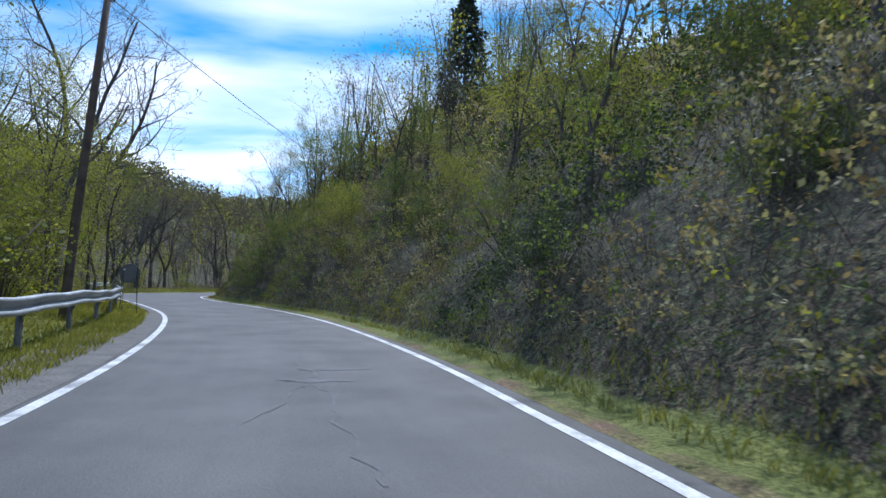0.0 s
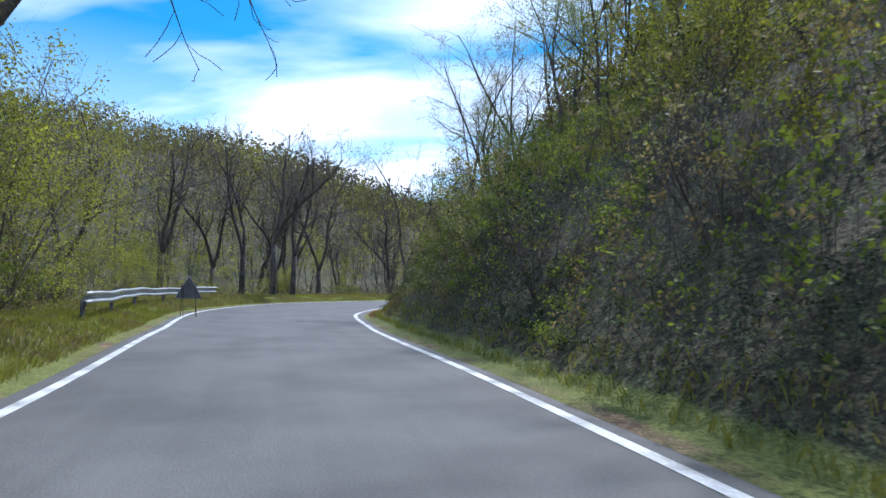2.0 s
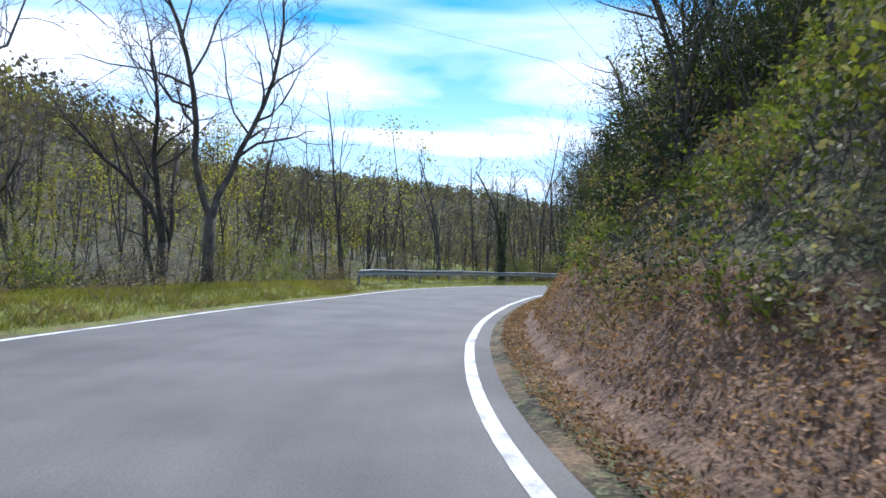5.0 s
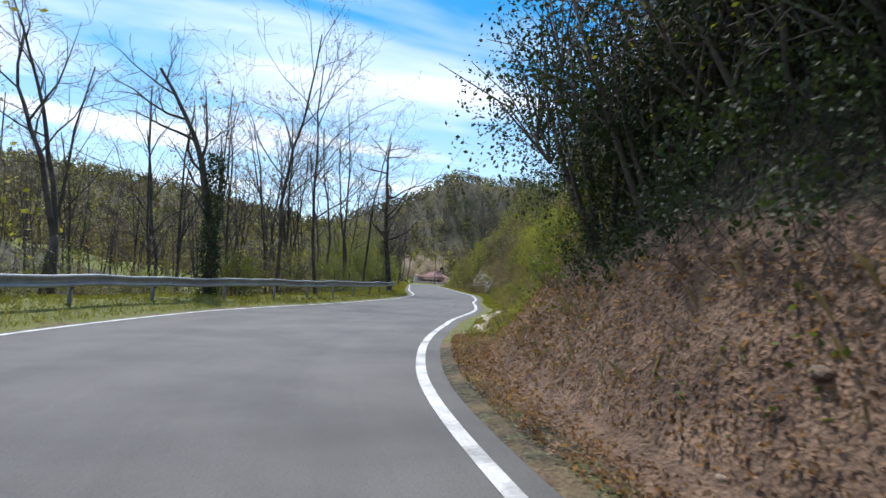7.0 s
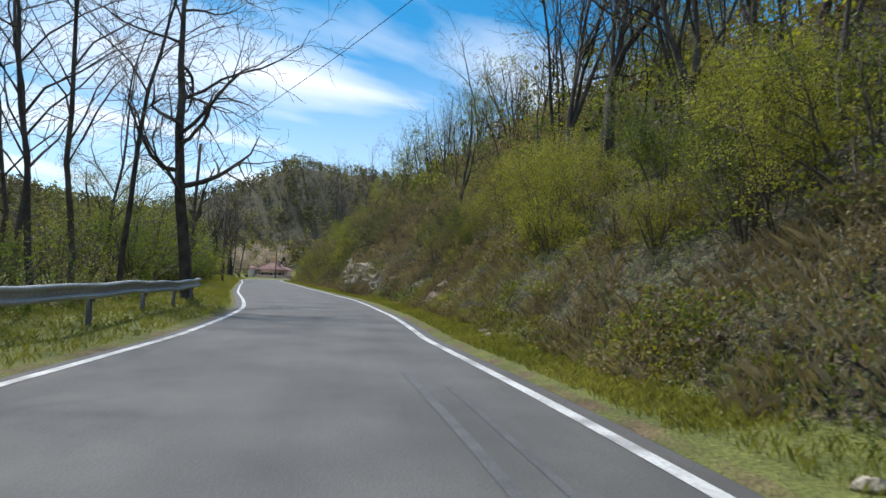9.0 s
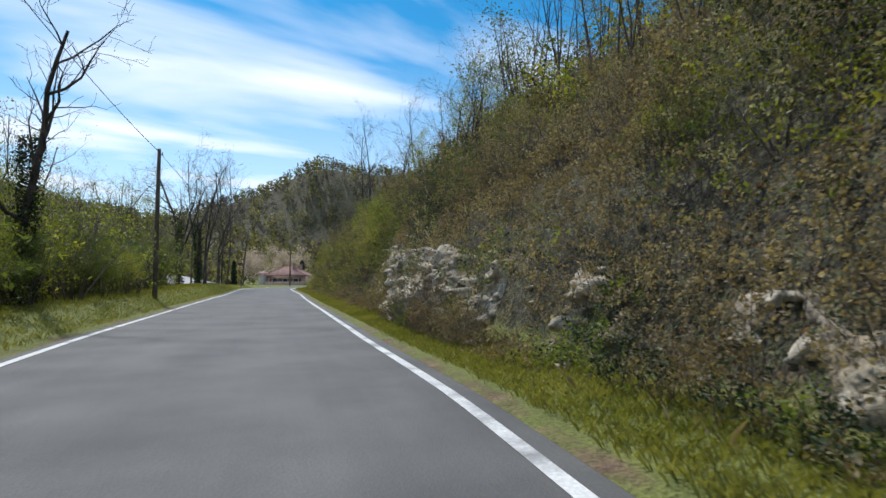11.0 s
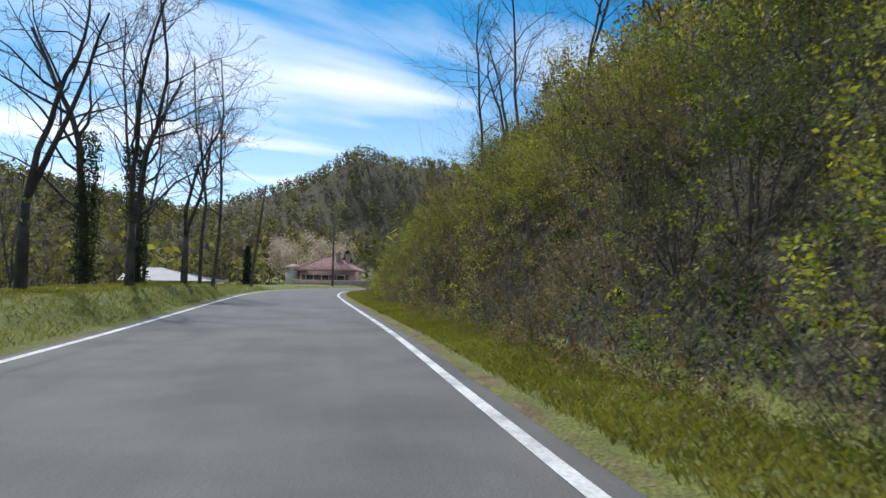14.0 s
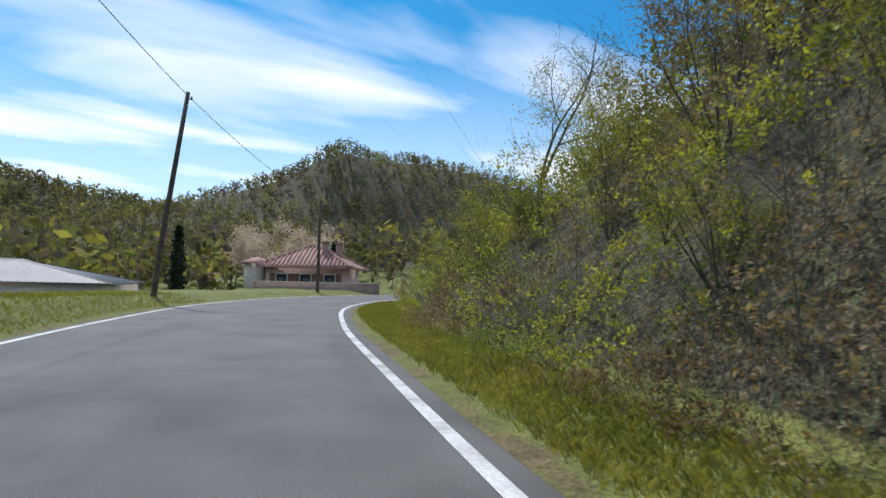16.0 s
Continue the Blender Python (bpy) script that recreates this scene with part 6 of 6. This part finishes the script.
# ---- close cover on the banks ----
def cover(s_from, s_to, side, e_from, e_to, leaves, size, height, shares, label, lean=0.3, lobes=2.4, cluster=None):
    """A tangle of twigs and small leafy sprays that hugs the ground in uneven lobes with gaps between. shares: material and part of the whole."""
    r = np.random.RandomState(int(abs(s_from) * 7 + e_from * 31 + leaves) % 99991)
    each = 18
    n = leaves // each
    s = r.uniform(s_from, s_to, n) + r.normal(size=n) * 1.3
    e = e_from + (e_to - e_from) * r.uniform(0, 1, n) ** 1.15
    d = side * (half(s) + 0.45 + e)
    p = at_road(s, d)
    z = land(p[:, 0], p[:, 1], s, d)[0]
    swell = np.clip(0.56 + 2.1 * fractal(p[:, 0] + 3.1, p[:, 1], lobes, 3), 0.05, 1.45)
    h = height * swell * np.clip(0.35 + (e - e_from) / 1.6, 0, 1)
    u = r.uniform(0, 1, n) ** 0.5
    tone = fractal(p[:, 0] - 40, p[:, 1] + 11, 3.6, 4) * 1.7 + 0.5 + r.normal(size=n) * 0.10
    order = np.argsort(np.argsort(tone)) / n
    keep = np.ones(n, bool) if cluster is None else fractal(p[:, 0] + 9, p[:, 1] - 5, 2.0, 3) > cluster
    q = at_road(s, d - side * lean * h * u)
    top = np.column_stack([q, z + h * u + 0.02])
    leaf = size * (0.66 + 0.045 * np.minimum(e, 12))
    out = at_road(s, d - side) - p
    way = np.column_stack([out * 0.8, np.full(n, 0.45)]) + r.normal(size=(n, 3)) * 0.75
    way /= np.linalg.norm(way, axis=1)[:, None] + 1e-9
    long_ = leaf * r.uniform(3.0, 7.0, n)
    a = 0.0
    for mat, share in shares:
        pick = np.nonzero((order >= a) & (order < a + share) & keep)[0]
        a += share
        k = np.repeat(pick, each)
        t = r.uniform(0, 1, len(k))
        at = top[k] + way[k] * (long_[k] * t)[:, None] + r.normal(size=(len(k), 3)) * (leaf[k] * 0.75)[:, None]
        at[:, 2] -= 0.25 * long_[k] * t * t
        sh_ = Shape()
        sh_.leaves(at, leaf[k], r)
        tagged(new("bank_brush", sh_.mesh("bank_brush", mat)), label, "brush", kind="stuff")
    # bare twigs through it
    k = np.nonzero(keep)[0]
    k = np.concatenate([k, k[::3]])
    n = len(k)
    foot = np.column_stack([p[k], z[k] - 0.05])
    rod = np.column_stack([q[k] - p[k], h[k]]) + r.normal(size=(n, 3)) * (h[k] * 0.45)[:, None]
    tip = foot + rod * r.uniform(0.9, 1.5, n)[:, None]
    tip[:, 2] = np.maximum(tip[:, 2], foot[:, 2] + 0.15)
    w = r.normal(size=(n, 3))
    w *= (0.006 / (np.linalg.norm(w, axis=1) + 1e-9))[:, None]
    bend_ = (foot + tip) / 2 + r.normal(size=(n, 3)) * (h[k] * 0.14)[:, None]
    v = np.stack([foot - w, foot + w, bend_ + w * 0.7, bend_ - w * 0.7, tip], 1).reshape(-1, 3)
    b0 = np.arange(n)[:, None] * 5
    sh_ = Shape()
    sh_.put(v, np.concatenate([b0 + (0, 1, 2), b0 + (0, 2, 3), b0 + (3, 2, 4)]))
    tagged(new("bank_twigs", sh_.mesh("bank_twigs", TWIG)), "tangle of bare twigs in the roadside brush", "twigs", kind="stuff")


cover(-16, 49, 1, 0.9, 9, 110000, 0.105, 1.8, ((LEAF_DARK, 0.17), (LEAF_GREEN, 0.30), (BRUSH, 0.23), (LEAF_PALE, 0.16), (LEAF_LIME, 0.14)), "tangled brush on the shaded bank")
cover(-10, 64, 1, 0.7, 2.2, 30000, 0.06, 0.5, ((LEAF_DARK, 0.35), (LEAF_GREEN, 0.45), (BRUSH, 0.2)), "low dark weeds along the foot of the shaded bank", 0.1, 1.6)
cover(46, 80, 1, 1.35, 3.2, 34000, 0.085, 1.0, ((LEAF_DARK, 0.24), (BRUSH, 0.20), (LEAF_GREEN, 0.40), (LEAF_PALE, 0.16)), "green and brown brush hanging over the earth bank", 0.5)
cover(48, 80, 1, 2.4, 10, 48000, 0.12, 2.0, ((LEAF_DARK, 0.18), (BRUSH, 0.16), (LEAF_GREEN, 0.38), (LEAF_PALE, 0.16), (LEAF_LIME, 0.12)), "budding green brush above the earth bank", 0.4)
cover(79, 105, 1, 1.6, 3.2, 26000, 0.085, 1.0, ((LEAF_DARK, 0.70), (BRUSH, 0.10), (LEAF_GREEN, 0.20)), "dark evergreen brush hanging over the earth bank", 0.5)
cover(80, 105, 1, 2.4, 10, 36000, 0.12, 2.0, ((LEAF_DARK, 0.60), (BRUSH, 0.08), (LEAF_GREEN, 0.24), (LEAF_LIME, 0.08)), "dark evergreen brush above the earth bank", 0.4)
cover(106, 125, 1, 1.0, 9, 46000, 0.055, 0.55, ((DRY_GRASS, 0.2), (BRUSH, 0.25), (LEAF_LIME, 0.3), (GRASS, 0.25)), "mixed green and withered growth on the open slope", 0.2)
cover(121, 152, 1, 1.2, 3.8, 42000, 0.055, 0.5, ((DRY_GRASS, 0.34), (BRUSH, 0.20), (LEAF_GREEN, 0.16), (GRASS, 0.30)), "withered tan growth on the broken bank", 0.2, 1.4)
cover(122, 157, 1, 3.2, 10, 60000, 0.095, 1.2, ((BRUSH, 0.34), (LEAF_GREEN, 0.16), (LEAF_LIME, 0.40), (DRY_GRASS, 0.10)), "yellow-green brush above the broken bank", 0.3)
cover(151, 171, 1, 2.4, 11, 68000, 0.09, 1.5, ((BRUSH, 0.70), (LEAF_GREEN, 0.10), (LEAF_PALE, 0.13), (LEAF_DARK, 0.07)), "brown withered brush hanging over the rock", 0.15)
cover(169.5, 180.5, 1, 2.9, 11, 42000, 0.085, 1.7, ((LEAF_DARK, 0.34), (BRUSH, 0.36), (LEAF_GREEN, 0.18), (LEAF_PALE, 0.12)), "brown withered brush on top of the rock band", 0.1)
cover(149, 158, 1, 1.2, 3.0, 16000, 0.075, 0.8, ((BRUSH, 0.6), (LEAF_DARK, 0.2), (LEAF_GREEN, 0.2)), "brown brambles on the bank beside the rock", 0.1, 1.6)
cover(160, 181, 1, 0.8, 1.5, 7000, 0.06, 0.4, ((BRUSH, 0.6), (LEAF_GREEN, 0.22), (LEAF_LIME, 0.18)), "brambles growing in front of the rock", 0.1, 1.4, 0.10)
cover(158.0, 166.4, 1, 0.75, 1.5, 16000, 0.05, 1.0, ((BRUSH, 0.58), (LITTER, 0.16), (LEAF_DARK, 0.10), (LEAF_GREEN, 0.16)), "brown brambles heaped before the rock", 0.1, 1.3)
cover(169, 180, 1, 1.2, 2.6, 26000, 0.06, 0.45, ((BRUSH, 0.50), (LITTER, 0.26), (LEAF_GREEN, 0.12), (DRY_GRASS, 0.12)), "brown withered growth below the rock band", 0.1, 1.5)
cover(178, 214, 1, 1.6, 10, 95000, 0.085, 2.2, ((BRUSH, 0.44), (LEAF_DARK, 0.08), (LEAF_GREEN, 0.20), (LEAF_LIME, 0.28)), "dense brown and green brush on the steep bank", 0.3, 1.9)
cover(184, 232, 1, 1.15, 3.3, 36000, 0.06, 0.45, ((BRUSH, 0.40), (LITTER, 0.18), (DRY_GRASS, 0.24), (LEAF_GREEN, 0.18)), "tan withered growth along the foot of the bank", 0.15, 1.3)
cover(212, 250, 1, 1.7, 12, 85000, 0.09, 1.8, ((BRUSH, 0.34), (LEAF_GREEN, 0.26), (LEAF_LIME, 0.40)), "yellow-green brush at the end of the bank", 0.3, 1.9)
cover(-30, 106, 1, 8.5, 30, 95000, 0.22, 3.0, ((LEAF_DARK, 0.12), (BRUSH, 0.34), (LEAF_PALE, 0.16), (LEAF_GREEN, 0.22), (LEAF_LIME, 0.16)), "woodland undergrowth high on the hillside", 0.0, 4.0)
cover(104, 244, 1, 9, 30, 95000, 0.22, 2.6, ((BRUSH, 0.56), (LEAF_DARK, 0.06), (LEAF_GREEN, 0.14), (LEAF_LIME, 0.24)), "brown woodland undergrowth on the hillside", 0.0, 4.0)
cover(-10, 58, -1, 3.3, 9, 80000, 0.10, 2.4, ((LEAF_LIME, 0.5), (LEAF_GREEN, 0.38), (BRUSH, 0.12)), "lush lime-green bushes behind the guardrail", 0.1)
cover(46, 100, -1, 4.6, 18, 70000, 0.10, 2.6, ((BRUSH, 0.52), (LEAF_PALE, 0.16), (LEAF_GREEN, 0.16), (LEAF_LIME, 0.16)), "low green and brown brush behind the guardrail", 0.0)
cover(96, 152, -1, 3.3, 10, 60000, 0.10, 2.2, ((BRUSH, 0.42), (LEAF_GREEN, 0.4), (LEAF_PALE, 0.18)), "grey-green brush below the guardrail", 0.0)
cover(151, 206, -1, 4.0, 8, 65000, 0.095, 2.0, ((LEAF_GREEN, 0.5), (LEAF_LIME, 0.32), (BRUSH, 0.18)), "leafy green hedge along the straight", 0.1)


def rock_brush(s_from, s_to, e, lean, z_from, z_to, leaves, shares):
    """Withered growth rooted in the cracks of a steep rock face, in separate clumps."""
    r = np.random.RandomState(int(s_from * 11))
    s, u = r.uniform(s_from, s_to, leaves), r.uniform(0, 1, leaves)
    clump = fractal(s * 1.0 + 5, u * (z_to - z_from) * 1.3 + 60, 1.1, 3)
    ok = clump > 0.11 - 0.35 * np.maximum(0, u - 0.75)
    s, u, clump = s[ok], u[ok], clump[ok]
    p = at_road(s, half(s) + 0.45 + e + lean * u - 0.15 - np.minimum(0.7, clump * 1.2) * r.uniform(0, 1, len(s)))
    q = np.column_stack([p, z_from + (z_to - z_from) * u])
    k = r.uniform(0, 1, len(s)) + 1.2 * fractal(s + 70, u * 2, 1.5, 2)
    order = np.argsort(np.argsort(k)) / len(s)
    a = 0.0
    for mat, share in shares:
        sh_ = Shape()
        sh_.leaves(q[(order >= a) & (order < a + share)], 0.075, r)
        a += share
        tagged(new("rock_brush", sh_.mesh("rock_brush", mat)), "withered clumps growing in the cracks of the rock", "brush", kind="stuff")


MIXED = ((BRUSH, 0.62), (LEAF_DARK, 0.14), (LEAF_GREEN, 0.24))
rock_brush(156.0, 171.5, 1.2, 0.85, 0.0, 2.4, 6000, MIXED)
rock_brush(171.0, 179.5, 2.2, 0.95, 0.2, 3.5, 15000, MIXED)
rock_brush(125.5, 148.0, 1.35, 0.9, 0.0, 1.3, 20000, ((BRUSH, 0.45), (LEAF_LIME, 0.35), (LEAF_GREEN, 0.2)))


# ---- grass, dead leaves and far woods ----
def scatter(name, count, s_range, side, e_range, blade, material, label, cluster=None):
    r = np.random.RandomState(hash_of(name + label) % 100000)
    s = r.uniform(*s_range, count)
    e = e_range[0] + (e_range[1] - e_range[0]) * r.uniform(0, 1, count) ** 1.1
    d = side * (half(s) + 0.45 + e)
    p = at_road(s, d)
    z = land(p[:, 0], p[:, 1], s, d)[0]
    ok = np.ones(count, bool) if cluster is None else fractal(p[:, 0], p[:, 1], 1.6, 3) > cluster
    sh_ = Shape()
    blade(sh_, r, np.column_stack([p, z])[ok])
    tagged(new(name, sh_.mesh(name, material)), label, name.replace("_", " "), kind="stuff")


def hash_of(text):
    v = 7
    for ch in text:
        v = (v * 31 + ord(ch)) % 1000003
    return v


def blade_of(height, width, bend=0.7, tuft=2):
    def make(sh_, r, p):
        p = np.repeat(p, tuft, axis=0)
        n = len(p)
        a, h = r.uniform(0, 6.28, n), height * r.uniform(0.45, 1.3, n)
        w, l = width * r.uniform(0.6, 1.3, n), bend * h * r.uniform(0.1, 1.0, n)
        c, s_ = np.cos(a), np.sin(a)
        p = p + np.column_stack([r.normal(size=n) * 0.05, r.normal(size=n) * 0.05, np.zeros(n)])
        one = lambda x, y, z: p + np.column_stack([x, y, z])
        v = np.stack([one(-s_ * w, c * w, np.full(n, -0.03)), one(s_ * w, -c * w, np.full(n, -0.03)), one(c * l * 0.4, s_ * l * 0.4, h * 0.65), one(c * l, s_ * l, h)], 1)
        k = np.arange(n)[:, None] * 4
        sh_.put(v.reshape(-1, 3), np.concatenate([k + (0, 1, 2), k + (2, 3, 0)]))
    return make


def flat_leaf(size, rise=0.08):
    def make(sh_, r, p):
        q = p.copy()
        q[:, 2] += r.uniform(rise * 0.0 if rise < 0.1 else 0.06, rise, len(p))
        sh_.leaves(q, size, r, flat=0.5)
    return make


scatter("verge_grass", 46000, (-4, 95), -1, (0.2, 3.4), blade_of(0.12, 0.0042, 0.6, 3), GRASS, "short green spring grass on the verge")
scatter("verge_grass", 36000, (92, 245), -1, (0.15, 4.4), blade_of(0.10, 0.006, 1.2, 2), GRASS, "long green grass on the verge")
scatter("verge_grass", 3500, (0, 64), 1, (0.3, 1.1), blade_of(0.14, 0.007), GRASS, "thin grass along the shaded road edge")
scatter("bank_grass", 16000, (108, 128), 1, (0.4, 7.0), blade_of(0.10, 0.005), GRASS, "green grass on the open slope")
scatter("verge_grass", 46000, (126, 250), 1, (0.22, 1.7), blade_of(0.085, 0.0045, 1.3, 3), GRASS, "lush grass along the foot of the bank")
scatter("dry_grass", 16000, (40, 100), -1, (0.2, 5.0), blade_of(0.16, 0.006, 1.0), DRY_GRASS, "dry straw-coloured grass on the verge", cluster=0.02)
scatter("dry_grass", 7000, (121, 150), 1, (1.0, 4.2), blade_of(0.24, 0.005, 1.4, 2), DRY_GRASS, "tufts of straw-coloured grass on the broken bank", cluster=-0.05)
scatter("dry_grass", 9000, (60, 250), 1, (0.9, 6.5), blade_of(0.19, 0.004, 1.2), DRY_GRASS, "dry grass hanging on the bank", cluster=0.0)
scatter("dead_leaves", 60000, (56, 109), 1, (0.1, 1.7), flat_leaf(0.05), LITTER, "brown dead leaves on the bare bank")
scatter("dead_leaves", 9000, (130, 250), 1, (1.6, 4.5), flat_leaf(0.08), LITTER, "brown dead leaves among the brush", cluster=-0.1)
scatter("ground_ivy", 3500, (60, 106), 1, (0.9, 2.6), flat_leaf(0.07), LEAF_GREEN, "few green leaves on the earth bank", cluster=0.1)
scatter("yellow_flowers", 800, (180, 184), 1, (0.8, 1.5), flat_leaf(0.05), FLOWER, "few yellow flowers at the foot of the bank", cluster=0.0)
scatter("yellow_flowers", 1500, (27, 42), -1, (0.4, 1.8), flat_leaf(0.05, 0.16), FLOWER, "patch of small yellow flowers in the grass", cluster=0.03)


def far_woods(name, count, seed, box, test, sizes, mats, label, flakes=26, grain=0.10):
    """Trees too far to tell apart: each a loose crown of small tilted flakes over a thin stem."""
    r = np.random.RandomState(seed)
    x, y = r.uniform(box[0], box[1], count), r.uniform(box[2], box[3], count)
    s, d = road_coords(x, y)
    z, g, _ = land(x, y, s, d)
    ok = test(x, y, s, d, g)
    for mat, share in mats:
        pick = ok & (r.uniform(0, 1, count) < share)
        ok = ok & ~pick
        n = int(pick.sum())
        h = r.uniform(*sizes, n)
        foot = np.column_stack([x[pick], y[pick], z[pick]])
        sh_ = Shape()
        v = np.stack([foot + (-0.12, 0, -0.5), foot + (0.12, 0, -0.5), foot + np.column_stack([0 * h, 0 * h + 0.1, h * 0.8])], 1)
        sh_.put(v.reshape(-1, 3), np.arange(3 * n).reshape(n, 3))
        hh = np.repeat(h, flakes)
        a, u = r.uniform(0, 6.28, n * flakes), r.uniform(0.04, 1.0, n * flakes)
        rad = hh * 0.30 * np.sqrt(np.maximum(0.05, 1 - (2 * u - 1.1) ** 2)) * r.uniform(0.3, 1, n * flakes)
        sh_.leaves(np.repeat(foot, flakes, axis=0) + np.column_stack([rad * np.cos(a), rad * np.sin(a), hh * u]), hh * grain, r)
        tagged(new(name, sh_.mesh(name, mat)), label, "far woods", kind="stuff")


far_woods("far_woods", 4200, 61, (-330, -60, 20, 420), lambda x, y, s, d, g: (d < -130), (7, 11), ((FAR_LEAF, 0.4), (FAR_LIME, 0.5), (FAR_TWIG, 0.8)), "budding woods on the far valley side", 28, 0.13)
far_woods("far_woods", 3600, 65, (-190, -35, 0, 260), lambda x, y, s, d, g: (d < -42) & (d > -140), (6, 10), ((FAR_LEAF, 0.35), (FAR_LIME, 0.5), (FAR_TWIG, 0.95)), "budding woods on the near valley side", 48, 0.06)
far_woods("far_woods", 10500, 62, (-260, 560, 262, 800), lambda x, y, s, d, g: (np.abs(d) > 44) & (y > 275), (6, 11), ((FAR_LEAF, 0.45), (FAR_LIME, 0.12), (FAR_TWIG, 0.9)), "budding woods on the far hills", 26, 0.215)
far_woods("far_woods", 5200, 66, (-700, 320, 780, 1060), lambda x, y, s, d, g: y > 700, (9, 15), ((FAR_LEAF, 0.6), (FAR_TWIG, 0.9)), "woods on the most distant ridge", 18, 0.25)
far_woods("far_woods", 1200, 63, (-90, 40, 120, 300), lambda x, y, s, d, g: (d < -50), (7, 11), ((FAR_TWIG, 0.7), (FAR_LEAF, 0.9)), "bare woods along the valley floor")
far_woods("far_woods", 1300, 64, (-40, 160, -60, 250), lambda x, y, s, d, g: (d > 34) & (s < 246), (8, 12), ((FAR_LEAF, 0.6), (FAR_TWIG, 0.9)), "budding woods on the hilltop")

# the plants that served as patterns
for ob in STORE:
    for o in (*ob.children_recursive, ob):
        bpy.data.objects.remove(o)
